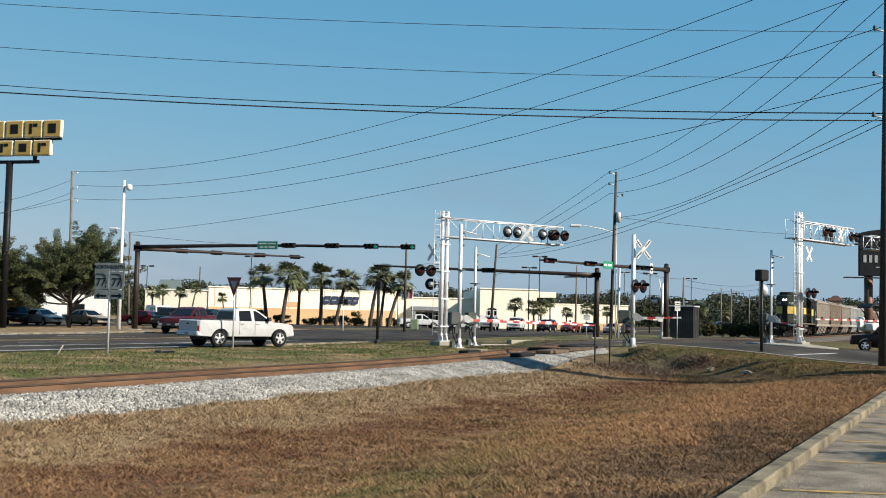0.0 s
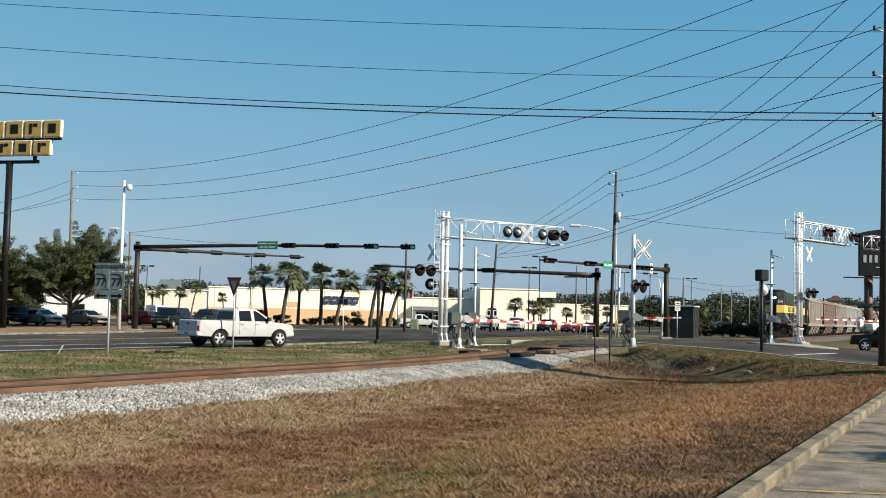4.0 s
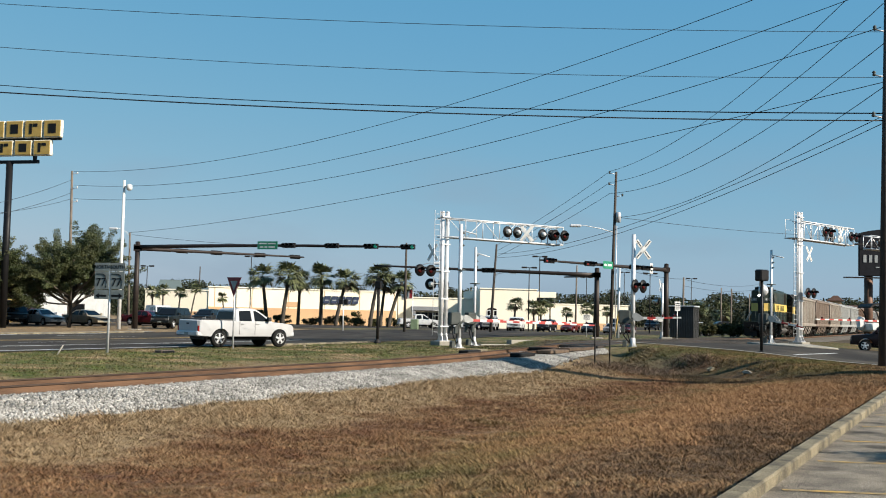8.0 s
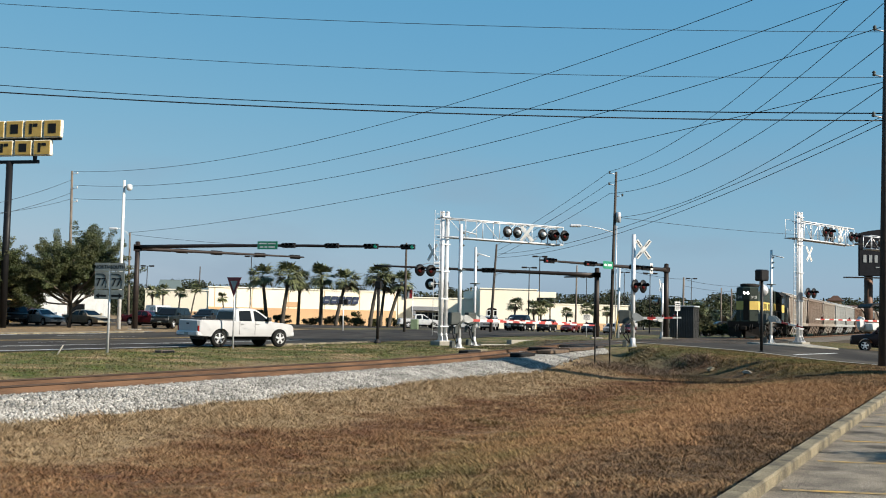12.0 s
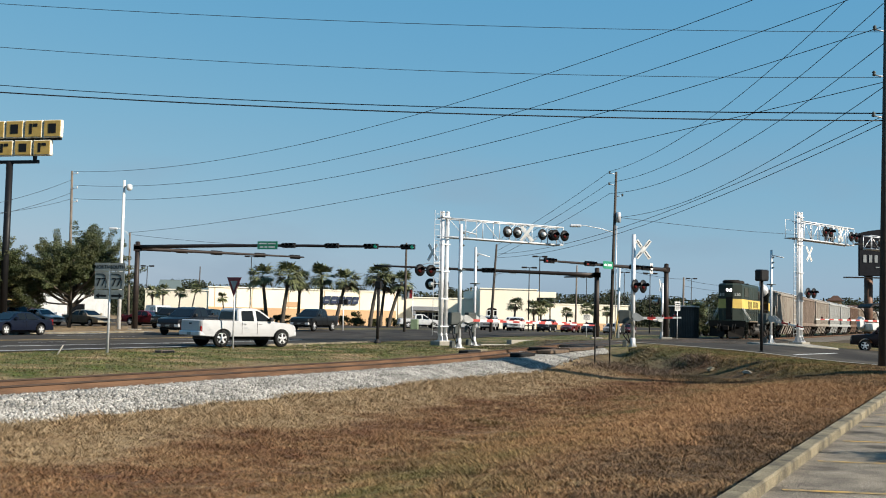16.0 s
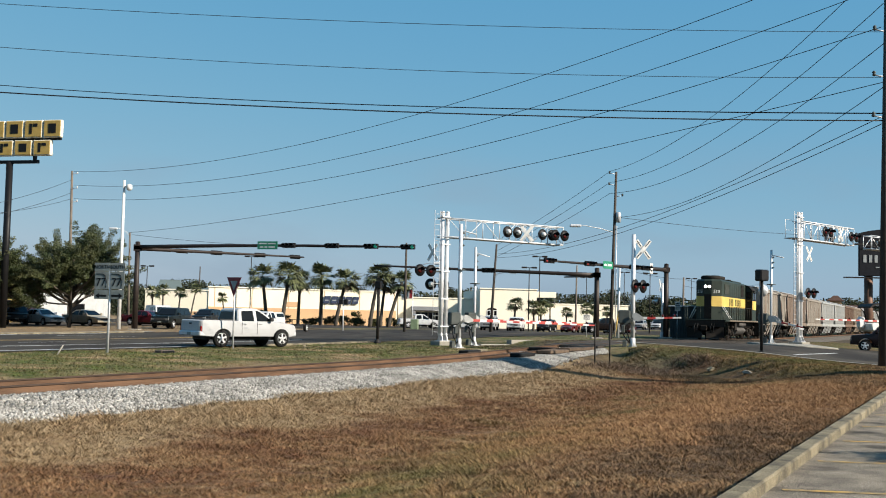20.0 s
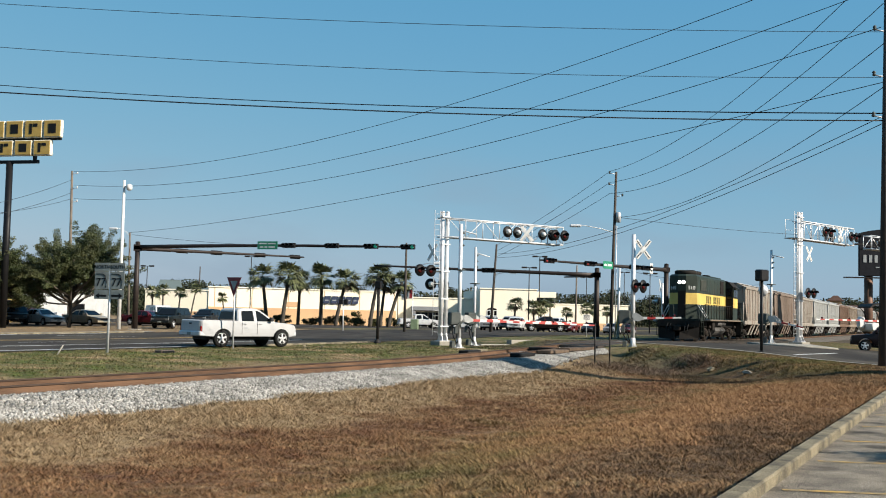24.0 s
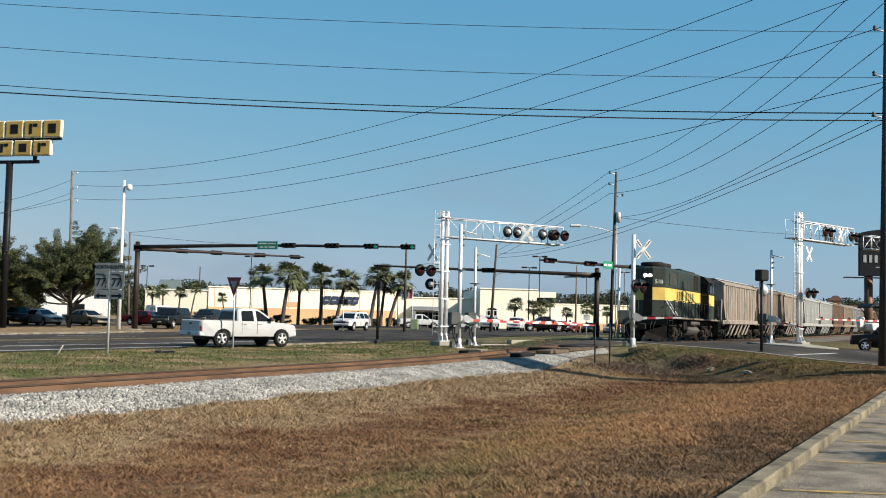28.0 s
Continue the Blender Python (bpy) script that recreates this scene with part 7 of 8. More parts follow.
part("catwalk", bm, "darkmetal", bb)
bm = bmesh.new()
box(bm, -5.2, -4.4, -0.9, -0.5, 10.0, 10.15)
rod(bm, (-4.8, -0.7, 10.05), (-3.0, -0.1, 9.9), 0.04)
part("floodlight", bm, "darkmetal", bb)

# boat with a canvas top on a trailer
bo = thing("motor_boat", pose(41.5, 101.5, 0.0, 0, 0, 12), "white motor boat with a dark canvas top on a trailer", "boat")
bm = bmesh.new()
slab(bm, [(-2.9, 1.3), (-2.4, 1.15), (2.0, 1.15), (2.9, 1.45), (3.4, 2.05), (2.9, 2.1), (-1.0, 1.92), (-2.7, 1.95), (-3.0, 1.85)], 2.3, 0.15)
part("hull", bm, "white", bo)
bm = bmesh.new()
tube(bm, [(-1.9, -0.98, 1.9), (-2.3, -0.98, 2.9), (-2.8, -0.98, 3.4), (1.2, -0.98, 3.55)], 0.06)
tube(bm, [(-1.9, 0.98, 1.9), (-2.3, 0.98, 2.9), (-2.8, 0.98, 3.4), (1.2, 0.98, 3.55)], 0.06)
part("top_frame", bm, "darkmetal", bo)
bm = bmesh.new()
slab(bm, [(-2.95, 3.3), (-2.5, 3.5), (-1.6, 3.58), (0.6, 3.6), (1.6, 3.5), (1.6, 3.62), (0.6, 3.76), (-1.6, 3.76), (-2.6, 3.66), (-2.95, 3.42)], 2.1, 0.02)
part("canvas_top", bm, "darkmetal", bo)
bm = bmesh.new()
box(bm, -2.8, 3.0, -0.7, 0.7, 0.45, 0.6), box(bm, -1.5, -1.3, -0.8, 0.8, 0.5, 1.05), box(bm, 1.2, 1.4, -0.8, 0.8, 0.5, 1.05)
part("trailer_frame", bm, "galv", bo)
bm = bmesh.new()
slab(bm, [(-3.55, 1.5), (-3.1, 1.4), (-2.95, 1.9), (-3.0, 2.4), (-3.35, 2.5), (-3.6, 2.2)], 0.55, 0.08)
part("outboard_motor", bm, "white", bo)
bm = bmesh.new()
slab(bm, [(-0.6, 1.9), (0.6, 1.9), (0.4, 2.45), (0.15, 2.75), (-0.5, 2.7)], 0.9, 0.06)
part("console", bm, "white", bo)
for sd in (-1, 1):
    wheel(bo, "sedan", -0.8, sd * 0.95, 0.33, sd > 0)


# ---- plants ----
def frond_cloud(seed, n, droop_min, droop_max, length):
    """Fan palm leaves round a point: each a fan of narrow blades on a stalk."""
    r = random.Random(seed)
    V, Fc = [], []
    for i in range(n):
        az = r.uniform(0, 2 * math.pi)
        el = r.uniform(droop_min, droop_max)
        out = Vector((math.cos(az) * math.cos(el), math.sin(az) * math.cos(el), math.sin(el)))
        side = Vector((-math.sin(az), math.cos(az), 0))
        up = out.cross(side) * -1
        L_ = length * r.uniform(0.8, 1.15)
        hub = out * L_ * 0.45 + Vector((0, 0, -0.06 * L_))
        k = len(V)
        V += [side * 0.02, side * -0.02, hub + side * 0.02, hub - side * 0.02]
        Fc.append((k, k + 1, k + 3, k + 2))
        m = 11
        for j in range(m):
            a = (j / (m - 1) - 0.5) * 2.5
            dr = out * math.cos(a) + side * math.sin(a) + up * r.uniform(-0.12, 0.12)
            ln = L_ * 0.62 * (1 - 0.22 * abs(a)) * r.uniform(0.85, 1.1)
            mid, tip = hub + dr * ln * 0.55, hub + dr * ln + Vector((0, 0, -0.3 * ln * r.uniform(0.4, 1.3)))
            wd = (dr.cross(up)).normalized() * 0.045 * L_
            k = len(V)
            V += [hub, mid + wd, mid - wd, tip]
            Fc += [(k, k + 2, k + 1), (k + 1, k + 2, k + 3)]
    me = bpy.data.meshes.new("fronds")
    me.from_pydata([tuple(v) for v in V], [], Fc)
    return me


CROWNS = [frond_cloud(s, 48, -0.7, 1.15, 2.2) for s in (11, 12, 17, 19)]
DEAD = frond_cloud(13, 8, -1.4, -0.9, 1.4)


def palm(x, y, h, lean, k, size=1.0):
    zb = float(ground_z(x, y))
    t = thing("palm_tree", pose(x, y, zb, 0, 0, 37 * k % 360), "cabbage palm with a round green crown and bare trunk", "palm tree", "palm trees by the shopping centre")
    ca, sa_ = math.cos(radians(37 * k % 360)), math.sin(radians(37 * k % 360))
    pts = []
    for i in range(9):
        f = i / 8
        q = lean * f ** 1.3
        pts.append((q * ca, -q * sa_, h * f - 0.2))
    bm = bmesh.new()
    tube(bm, pts, 0.26 * size, 9, 0.17 * size)
    part("trunk", bm, "palmtrunk", t)
    top = Vector(pts[-1])
    for me, mm, nm in ((CROWNS[k % 4], "palmleaf", "crown"), (DEAD, "palmdead", "dead_fronds")):
        if not me.materials:
            me.materials.append(M[mm])
        o = new(nm, me)
        o.parent = t
        o.matrix_basis = Matrix.Translation(top + Vector((0, 0, 0.1))) @ Matrix.Rotation(k * 1.7, 4, "Z") @ Matrix.Scale(size, 4)
    return t


for k, (x, y, h, lean, size) in enumerate((
        (-27.2, 172.0, 7.6, -0.9, 1.25), (-24.5, 170.0, 7.9, 0.9, 1.35), (-22.6, 174.0, 7.0, 0.2, 1.1), (-18.8, 172.0, 7.9, 0.0, 1.25), (-16.3, 170.0, 7.2, 1.5, 1.2),
        (-11.0, 170.0, 8.2, 1.2, 1.25), (-9.5, 172.0, 7.0, 0.6, 1.05), (-8.2, 170.0, 7.2, 2.0, 1.15), (-45.5, 180.0, 5.2, 0.0, 0.65), (-43.5, 182.0, 5.0, 0.4, 0.6), (-41.0, 180.0, 5.6, 0.9, 0.55), (-36.5, 186.0, 4.4, -0.5, 0.55), (-48.5, 185.0, 5.0, 0.0, 0.7),
        (11.3, 172.0, 4.3, 0.2, 0.7), (14.2, 170.0, 3.7, 0.0, 0.75), (15.4, 171.0, 3.9, 0.0, 0.75), (17.3, 176.0, 4.6, 0.0, 0.55), (19.6, 174.0, 3.2, 0.2, 0.55), (22.6, 172.0, 3.8, 0.0, 0.6), (24.2, 176.0, 3.6, 0.2, 0.55), (25.8, 172.0, 3.4, 0.0, 0.55), (44.0, 190.0, 4.2, 0.0, 1.0), (49.5, 195.0, 4.0, 0.0, 1.1), (41.0, 188.0, 3.6, 0.0, 1.0))):
    palm(x, y, h, lean, k, size)


def leaf_mesh(name, centres, radius, per, size, seed, flat=0.8):
    """Many small leaf quads in loose clumps round the centres."""
    r = np.random.default_rng(seed)
    c = np.repeat(np.array(centres), per, 0)
    n = len(c)
    off = np.clip(r.standard_normal((n, 3)), -1.35, 1.35) * np.array([radius, radius, radius * flat]) * 0.55
    p = c + off
    a = r.standard_normal((n, 3))
    a /= np.linalg.norm(a, axis=1)[:, None]
    b = np.cross(a, r.standard_normal((n, 3)))
    b /= np.linalg.norm(b, axis=1)[:, None]
    s = size * (0.6 + 0.8 * r.random((n, 1)))
    v = np.stack([p - a * s, p + b * s * 0.5, p + a * s, p - b * s * 0.5], 1).reshape(-1, 3)
    f = np.arange(4 * n).reshape(n, 4)
    return arrays(name, v, f)


def oak(x, y, h, spread_, seed, label, per=62):
    r = random.Random(seed)
    t = thing("oak_tree", pose(x, y, float(ground_z(x, y)) - 0.1), label, "tree")
    bm = bmesh.new()
    tips = []
    tube(bm, [(0, 0, 0), (0.1, 0, h * 0.16), (0.05, 0.1, h * 0.3)], 0.17, 9, 0.13)
    part("trunk", bm, "bark", t)

    def limb(a, d, ln, rad, depth):
        bm = bmesh.new()
        pts = [a]
        q = Vector(a)
        for k in range(4):
            d = (d + Vector((r.uniform(-0.25, 0.25), r.uniform(-0.25, 0.25), r.uniform(-0.02, 0.2)))).normalized()
            q = q + d * ln / 4
            pts.append(q.copy())
        tube(bm, pts, rad, 6, rad * 0.5)
        part("limb", bm, "bark", t)
        for k in range(2, 5):
            for _ in range(3 if depth else 2):
                e = (d + Vector((r.uniform(-1, 1), r.uniform(-1, 1), r.uniform(-0.35, 0.8)))).normalized()
                ln2 = ln * r.uniform(0.4, 0.8)
                for f in (0.3, 0.5, 0.68, 0.84, 1.0):
                    tips.append(pts[k] + e * ln2 * f + Vector((0, 0, -0.25 * f * f)))
    for k in range(28):
        a = 2 * math.pi * k / 28 * 5 + r.uniform(-0.2, 0.2)
        el = r.uniform(-0.05, 1.3)
        d = Vector((math.cos(a) * math.cos(el), math.sin(a) * math.cos(el), math.sin(el)))
        limb((0.05, 0.1, h * r.uniform(0.2, 0.4)), d, spread_ * r.uniform(0.8, 1.0) * (1.0 - 0.12 * math.sin(el)), 0.09, 1)
    tips = [q for q in tips if q.z > h * 0.15]
    mesh_part("crown", leaf_mesh("crown", [tuple(q) for q in tips], 0.34, int(per * 1.5), 0.064, seed, 0.6), "oakleaf", t)
    return t


oak(-31.2, 92.6, 7.9, 4.7, 21, "evergreen oak with a dense dark green crown")
oak(-36.8, 91.0, 7.2, 3.9, 22, "broad evergreen oak beside the restaurant car park")
oak(-40.5, 96.0, 7.4, 4.0, 23, "evergreen oak with yellowish leaves")
# unseen oak beyond the view, added so that its shade falls on the kerb
oak(10.9, 12.3, 5.2, 1.45, 24, "unseen oak added to cast shade on the kerb", 10)


def shrub(x, y, w, h, seed, label, name="shrub", mm="hedgeleaf", size=0.1, per=60, dens=9):
    r = random.Random(seed)
    t = thing(name, pose(x, y, float(ground_z(x, y))), label, "shrub", "shrubs before the shops" if name == "shrub" else "")
    pts = [(r.uniform(-w / 2, w / 2), r.uniform(-0.6, 0.6), h * r.uniform(0.25, 0.85)) for _ in range(int(dens * w))]
    for q in pts[:: max(1, len(pts) // 8)]:
        bm = bmesh.new()
        rod(bm, (q[0] * 0.9, q[1], 0), q, 0.03, 0.01, n=5)
        part("stem", bm, "bark", t)
    mesh_part("leaves", leaf_mesh("leaves", pts, 0.4, per, size, seed), mm, t)
    return t


for k, (x, y, w, h) in enumerate(((-25.5, 176, 2.6, 1.6), (-21.0, 176, 2.0, 1.2), (-18.5, 175, 2.4, 1.6), (-15.8, 175, 2.6, 1.7), (-12.9, 175, 1.8, 1.4), (-10.4, 175, 2.0, 1.5), (-7.6, 175, 2.0, 1.6), (-28.5, 172, 3.2, 2.3), (-13.8, 178, 1.6, 2.6), (-5.6, 176, 1.5, 1.3))):
    shrub(x, y, w, h, 40 + k, "scrubby brown-green shrub before the store", size=0.13)
for k in range(4):
    shrub(31.9 + 2.35 * k, 133.5 + 0.8 * k, 3.0, 1.75, 60 + k, "clipped olive-brown hedge beyond the railway", "hedge", dens=14, per=70, size=0.12)

# far woods on the skyline
def woods(seed):
    r = random.Random(seed)
    pts = []
    for _ in range(800):
        az = r.uniform(-24, 27)
        d = r.uniform(330, 560)
        hh = r.uniform(8.6, 11.8) * (0.92 + 0.1 * math.sin(az * 0.9) + 0.08 * math.sin(az * 2.3)) * d / 400
        x, y = d * math.sin(radians(az)), d * math.cos(radians(az))
        for k in range(3):
            pts.append((x + r.uniform(-3, 3), y + r.uniform(-3, 3), hh * (0.35 + 0.28 * k) - 0.4))
        pts.append((x, y, 1.5))
    return leaf_mesh("far_woods", pts, 2.9, 90, 0.42, seed, 0.75)


tagged(mesh_part("far_woods", woods(5), "farleaf"), "dark green distant woods along the skyline", "woods", kind="stuff")


# ---- grass ----
def clumps(x, y, scale):
    """Smooth random values from 0 to 1 over the plan."""
    g = np.random.default_rng(77).random((256, 256))
    a, b = x * scale + 500.3, y * scale + 300.7
    i, j = np.floor(a).astype(int), np.floor(b).astype(int)
    f, k = a - i, b - j
    f, k = f * f * (3 - 2 * f), k * k * (3 - 2 * k)
    v = lambda p, q: g[p % 256, q % 256]
    return (v(i, j) * (1 - f) + v(i + 1, j) * f) * (1 - k) + (v(i, j + 1) * (1 - f) + v(i + 1, j + 1) * f) * k


def grass_blades(n, seed, u0, u1, p0, p1, h, keep):
    """Short bent grass blades over a strip of ground."""
    r = np.random.default_rng(seed)
    u_ = u0 + (u1 - u0) * r.random(n)
    p_ = p0 + (p1 - p0) * r.random(n)
    x, y = u_ * UX + p_ * PX, u_ * UY + p_ * PY
    ok = keep(x, y, u_, p_, r)
    x, y = x[ok], y[ok]
    n = len(x)
    z = ground_z(x, y) - 0.005
    hh = h * (0.35 + 0.9 * r.random(n) ** 1.5) * (0.35 + 1.5 * clumps(x, y, 3.1) ** 1.3 * (0.5 + clumps(y, x, 0.8)))
    a = r.random(n) * 2 * math.pi
    wd = 0.003 + 0.0045 * r.random(n) + 0.00034 * y
    lean = (0.6 + 1.7 * r.random(n)) * hh
    b = r.random(n) * 2 * math.pi
    dx, dy = np.cos(a) * wd, np.sin(a) * wd
    v = np.stack([np.stack([x - dx, y - dy, z], 1), np.stack([x + dx, y + dy, z], 1), np.stack([x + np.cos(b) * lean, y + np.sin(b) * lean, z + hh], 1)], 1)
    return arrays("grass_blades", v.reshape(-1, 3), np.arange(3 * n).reshape(n, 3))


def seen(x, y, u_, p_, r):
    return (y > 6) & (np.abs(x) < 0.47 * y + 2.0) & (r.random(len(x)) < np.clip(16.0 / np.maximum(y, 1), 0.2, 1.0) ** 1.1) & (0.937 * x + 0.35 * y < M_LO - 0.3) & (p_ < -2.08 + (u_ - 10.2) * 0.0166)


tagged(mesh_part("grass_meadow", grass_blades(1500000, 9, 4, 66, -15.35, -1.3, 0.055, seen), "grass"), "dry brown and straw-coloured winter grass", "grass", kind="stuff")
tagged(mesh_part("grass_verge", grass_blades(260000, 10, 14, 66, -33.2, -20.9, 0.045, seen), "grass"), "green and brown mown grass beside the highway", "grass", kind="stuff")


def toe(x, y, u_, p_, r):
    return seen(x, y, u_, p_, r) & (p_ < -14.2 - 0.9 * np.sin(u_ * 0.9) * np.sin(u_ * 0.37 + 1) + 0.8 * r.standard_normal(len(x)))


def weeds(x, y, u_, p_, r):
    k = np.zeros(len(x))
    for cx_, cy_, rx, ry in ((8.3, 50.0, 1.6, 1.2), (12.8, 51.2, 2.3, 1.1), (10.6, 50.8, 1.4, 0.9), (14.6, 50.6, 1.5, 0.8), (15.6, 46.5, 1.4, 0.7)):
        k = np.maximum(k, np.exp(-((x - cx_) / rx) ** 2 - ((y - cy_) / ry) ** 2))
    return (r.random(len(x)) < k) & (cross_w(x, y) < 0.9)


tagged(mesh_part("grass_straw", grass_blades(200000, 12, 6, 56, -15.55, -12.6, 0.10, toe), "grass"), "tall pale straw grass along the ballast", "grass", kind="stuff")
tagged(mesh_part("ditch_weeds", grass_blades(60000, 14, 46, 60, -17, -4, 0.22, weeds), "weed"), "tangle of brown weeds in the ditch", "weeds", kind="stuff")

# restaurant at the edge of the view
diner = thing("restaurant_building", pose(-50.9, 103.0, 0.0, 0, 0, 12), "low restaurant building with a yellow fascia", "building")
bm = bmesh.new()
box(bm, -6, 9.5, 0, 8, -0.2, 2.7)
part("wall", bm, "signyellow", diner)
bm = bmesh.new()
rbox(bm, -6.3, 9.8, -0.4, 8.3, 2.7, 3.7, 0.05)
part("fascia", bm, "signyellow", diner)
for x in np.arange(-5, 9, 2.2):
    bm = bmesh.new()
    rbox(bm, x, x + 1.9, -0.06, 0.03, 0.8, 2.3, 0.02)
    wd = part("window", bm, "plastic", diner)
    bm = bmesh.new()
    box(bm, x + 0.1, x + 1.8, -0.09, -0.05, 0.9, 2.2)
    part("pane", bm, "glass", wd)


# ---- small roadside things ----
kerb_strip("kerb_junction", (W(46.0, -33.2), W(60.0, -33.2)), 0.35, 0.1, "kerb", "pale worn kerb at the near highway edge", seg=3.5)
kerb_strip("kerb_mast", ((2.3, 67.5, 0), (6.4, 70.5, 0)), 0.5, 0.07, "concrete", "pale concrete kerb beside the signal mast", seg=2.4)
gb = thing("utility_cabinet", at(-3.0, 124.0, 95), "small green metal utility cabinet on the verge", "utility cabinet")
for y0 in (-0.62, 0.02):
    bm = bmesh.new()
    rbox(bm, -0.4, 0.4, y0, y0 + 0.6, 0.0, 1.15, 0.04)
    part("case", bm, "greenbox", gb)
st = thing("marker_stub", at(-14.5, 41.7, 60), "short leaning pale plastic marker in the grass", "marker post")
bm = bmesh.new()
rod(bm, (0, 0, -0.1), (0.26, 0, 0.36), 0.03, 0.03)
part("tube", bm, "concrete", st)
dr = thing("drain_inlet", at(-11.45, 45.9, 25), "low dark timber and steel drain cover in the verge", "drain")
bm = bmesh.new()
rbox(bm, -0.42, 0.42, -0.2, 0.2, -0.1, 0.12, 0.03)
part("slab", bm, "tie", dr)
bm = bmesh.new()
box(bm, -0.38, 0.38, -0.22, 0.19, 0.0, 0.09)
part("opening", bm, "black", dr)
for x, y in ((-7.0, 57.0), (-6.2, 57.8), (4.0, 58.0)):
    bm = bmesh.new()
    bmesh.ops.create_icosphere(bm, subdivisions=1, radius=0.12)
    for v in bm.verts:
        v.co *= 0.75 + 0.5 * noise.noise(v.co * 6 + Vector((x, y, 0)))
    o = part("rubble_lump", bm, "kerb")
    o.matrix_basis = at(x, y, 10, 0.05)
    tagged(o, "small pale stone lying on the verge", "rubble")


# ---- small posts and a flag before the shops ----
ps_ = signpost("pedestrian_signal", -8.9, 100.0, -0.2, 3.2, 0.06, "galv", "thin grey post with a dark twin signal head", "signal post", 190)
for yy in (-0.22, 0.22):
    bm = bmesh.new()
    rbox(bm, -0.16, 0.16, yy - 0.2, yy + 0.2, 2.75, 3.2, 0.04)
    part("signal_head", bm, "black", ps_)
flag = signpost("flagpole", -4.5, 170.0, -0.4, 6.4, 0.07, "alu", "white flagpole with a drooping striped flag", "flagpole", 180)
for k in range(4):
    bm = bmesh.new()
    plate(bm, [(0.0, -0.1 - 0.42 * k, 6.2 - 0.28 * k), (0.05 * (k % 2), -0.52 - 0.42 * k, 5.95 - 0.3 * k), (0.05 * (k % 2), -0.5 - 0.4 * k, 4.7 - 0.1 * k), (0.0, -0.1 - 0.4 * k, 4.8 - 0.1 * k)], (0.03, 0, 0))
    part("flag_fold", bm, "signback" if k % 2 else "signred", flag)


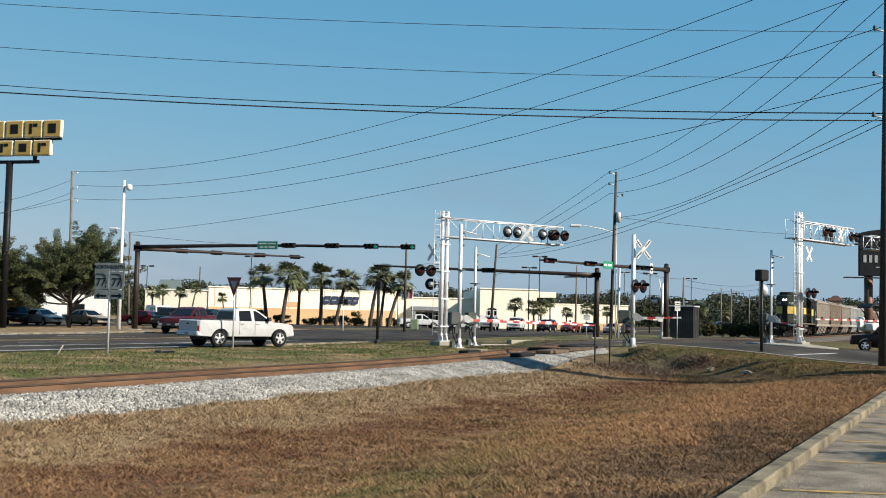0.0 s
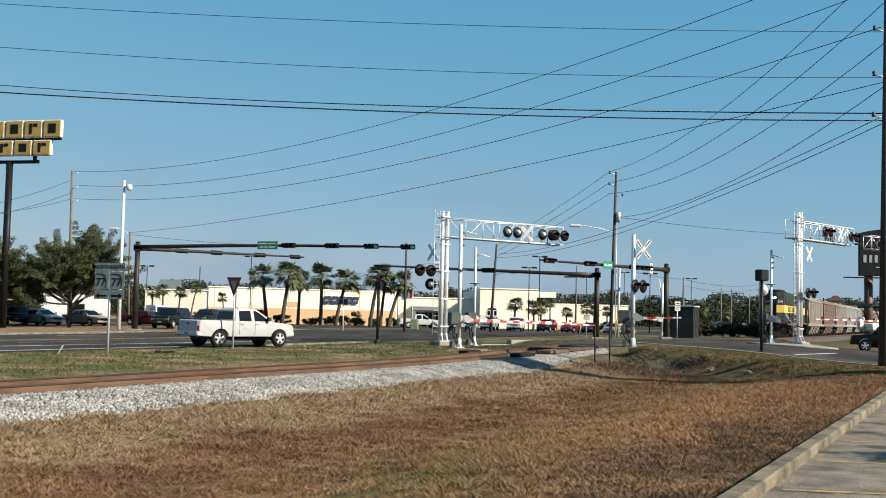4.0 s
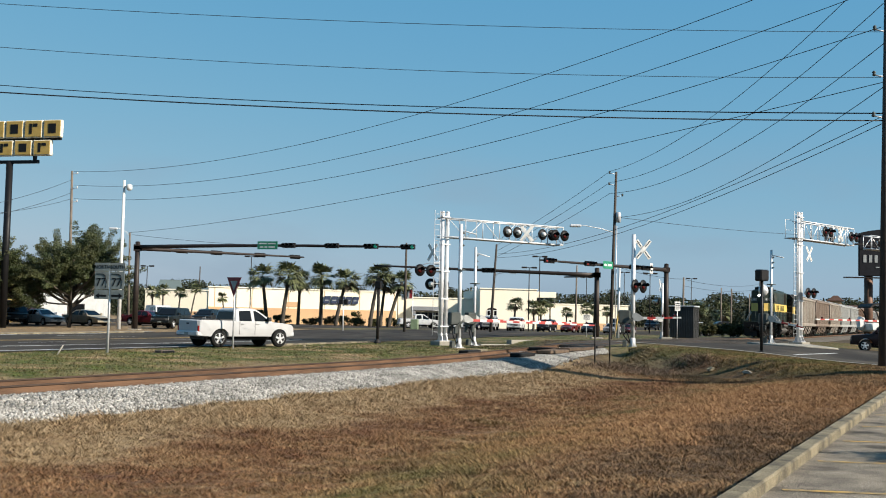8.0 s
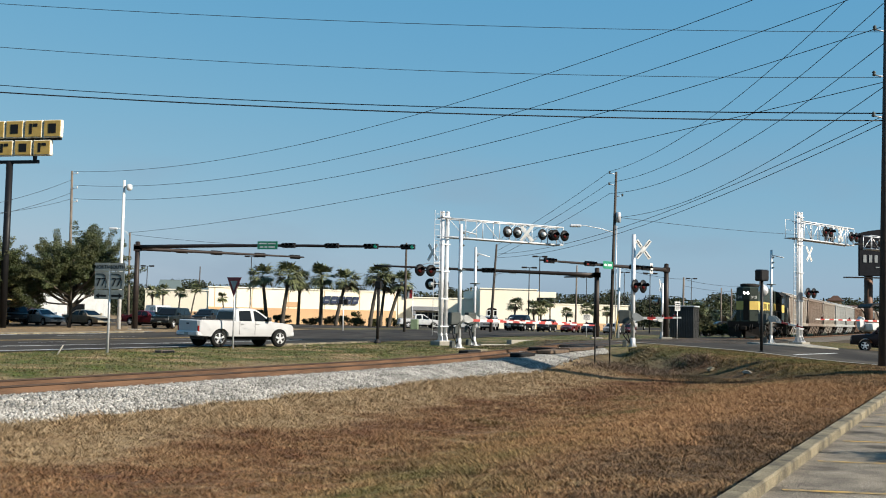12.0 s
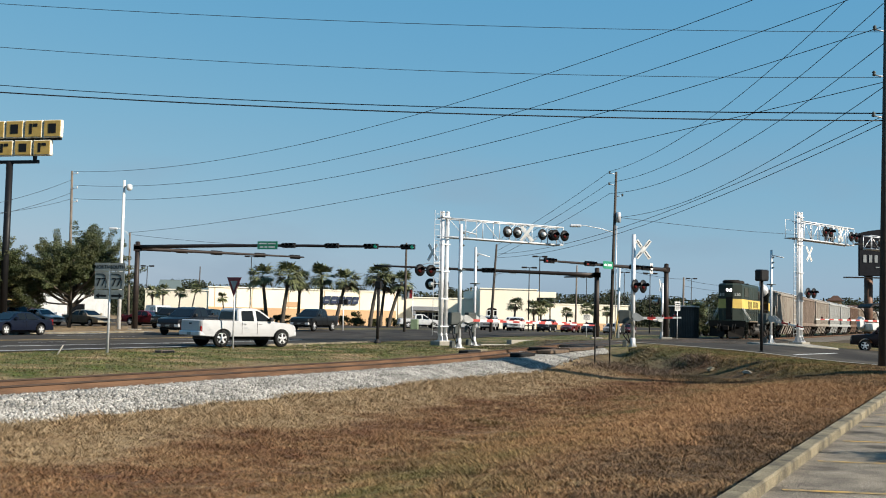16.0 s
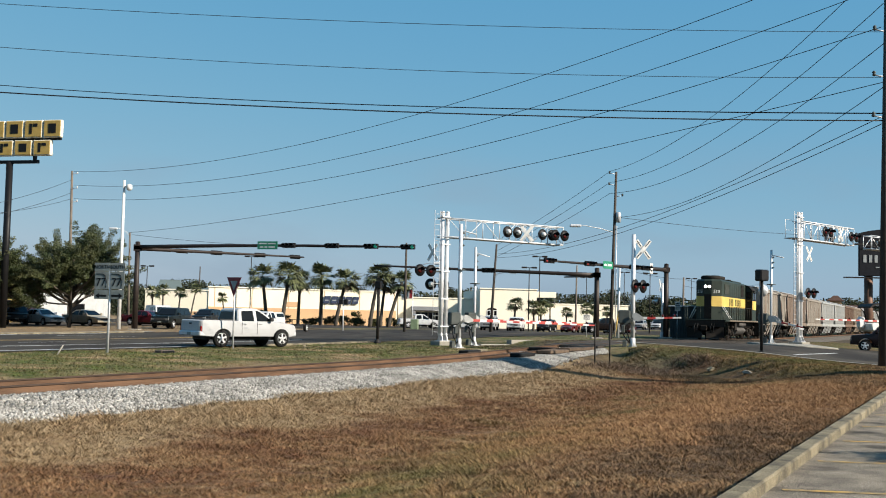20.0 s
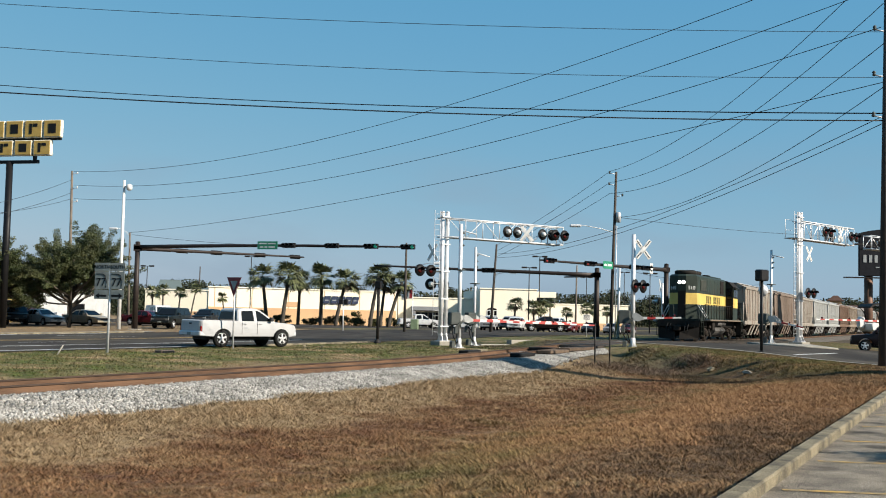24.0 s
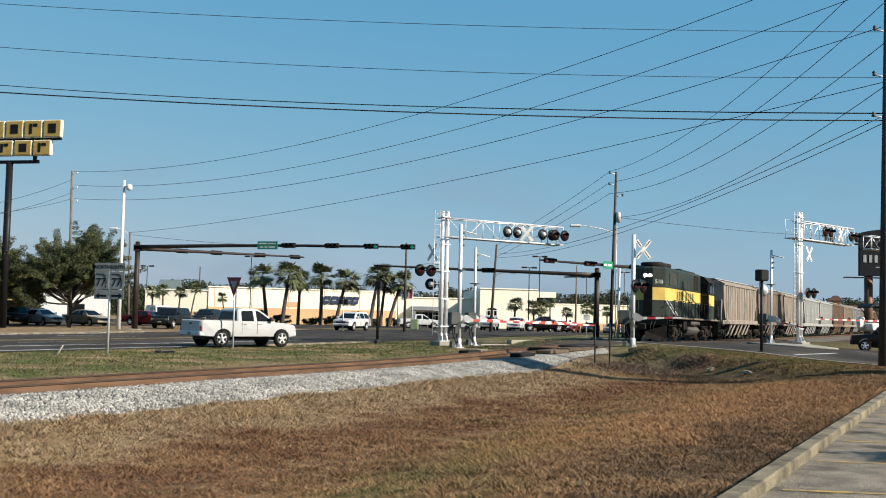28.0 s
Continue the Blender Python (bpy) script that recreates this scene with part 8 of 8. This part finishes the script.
def motions():
    # lamp position along the railway at a few times
    ts = [0.0, 3.0, 7.0, 11.0, 14.0, 17.0, 20.0, 22.0, 24.0, 26.0, 28.0]
    lamp = [134.8, 128.4, 119.7, 111.1, 104.8, 97.9, 91.0, 86.4, 81.7, 76.9, 71.9]

    def train_rows(back):
        rows = []
        for t, u in zip(ts, lamp):
            uc = u + back
            pitch = math.degrees(math.atan2(float(rail_z(uc - 5) - rail_z(uc + 5)), 10.0))
            rows.append((t, Matrix.Translation(W(uc, TRACK_P, float(rail_z(uc - 5) + rail_z(uc + 5)) / 2)) @ pose(0, 0, 0, 0, 0, 90 - 205.2) @ pose(0, 0, 0, 0, -pitch, 0)))
        return rows
    walk(LOCO, train_rows(7.5))
    for i, w in enumerate(WAGONS):
        walk(w, train_rows(7.5 + 9.05 + 8.35 + 16.7 * i))

    # wheels roll on the rails: a turn for the way gone
    def roll_rows(home):
        rows = []
        for k in range(0, 113):
            t = k * 0.25
            gone = lamp[0] - float(np.interp(t, ts, lamp))
            rows.append((t, home @ Matrix.Rotation(gone / (0.46 * TRAIN), 4, "Y")))
        return rows
    for car in [LOCO] + WAGONS[:3]:
        for o in car.children:
            if o.name.startswith("wheel_set"):
                walk(o, roll_rows(Matrix.Translation(o.matrix_basis.translation)))

    def lane_rows(pts, p=-51.0, back=0.0, az=200.0):
        """Rows on the far highway lane from (seconds, u), carried on at the same pace to the clip's ends."""
        (t0, u0), (t1, u1) = pts[0], pts[1]
        v0 = (u1 - u0) / (t1 - t0)
        (t2, u2), (t3, u3) = pts[-2], pts[-1]
        v1 = (u3 - u2) / (t3 - t2)
        rows = list(pts)
        if t0 > 0:
            rows.insert(0, (0.0, u0 - v0 * t0))
        if t3 < 28.0:
            rows.append((28.0, max(u3 + v1 * (28.0 - t3), -220.0)))
        out = []
        for t, u in rows:
            q = W(u + back, p)
            out.append((t, at(q.x, q.y, az, 0.03)))
        return out
    walk(RED_PICKUP, lane_rows([(0, 65.3), (0.3, 63.2), (0.6, 60.8), (1, 58.0), (1.3, 55.3), (1.6, 52.9), (2, 50.1), (2.3, 47.6), (2.6, 45.4)], -51))
    walk(BLUE_SEDAN, lane_rows([(9, 108.8), (10, 95.2), (10.5, 89.3), (11, 84.1), (14.5, 56.9), (15, 54.4), (15.5, 52.3), (16, 50.6), (16.5, 49.0), (17, 46.9)], -53, az=205.2))
    walk(DARK_PICKUP, lane_rows([(14.5, 87.0), (15, 79.1), (16, 62.1), (16.5, 53.7), (17, 45.5), (17.3, 41.1)], -48.5))
    walk(GREY_PICKUP, lane_rows([(14.5, 103.4), (15, 97.6), (15.5, 89.7), (16, 82.0), (17.5, 59.3), (18, 51.0), (18.3, 46.2)], -50.8))
    walk(CAP_PICKUP, lane_rows([(18, 101.7), (19, 88.0), (19.5, 81.4), (21, 61.5), (21.5, 55.6), (22.2, 46.8)], -51, az=196.0))
    walk(TRAILER, lane_rows([(18, 101.7), (19, 88.0), (19.5, 81.4), (21, 61.5), (21.5, 55.6), (22.2, 46.8)], -51, 4.6, az=196.0))
    walk(SILVER_SUV, lane_rows([(26, 97.3), (27, 82.4), (28, 71.1)], -51))
    walk(WHITE_SUV, lane_rows([(27, 103.1), (28, 88.9)], -51))
    walk(TRUCK, [(0.0, at(-10.15, 55.5, 46, 0.03)), (14.0, at(-10.15, 55.5, 46, 0.03)), (16.0, at(-10.05, 55.6, 46, 0.03)), (28.0, at(-10.05, 55.6, 46, 0.03))])
    lot = [(0.0, 35.5, 139.8), (18.2, 35.5, 139.8), (18.6, 33.5, 139.4), (20.0, 20.6, 138.0), (20.5, 19.3, 138.0), (21.5, 16.8, 138.0), (23.5, 13.6, 138.0), (24.0, 13.0, 138.0), (25.0, 12.8, 138.0), (28.0, 12.8, 138.0)]
    walk(LOT_PICKUP, [(t, at(x, y, 268, 0.04)) for t, x, y in lot])



motions()
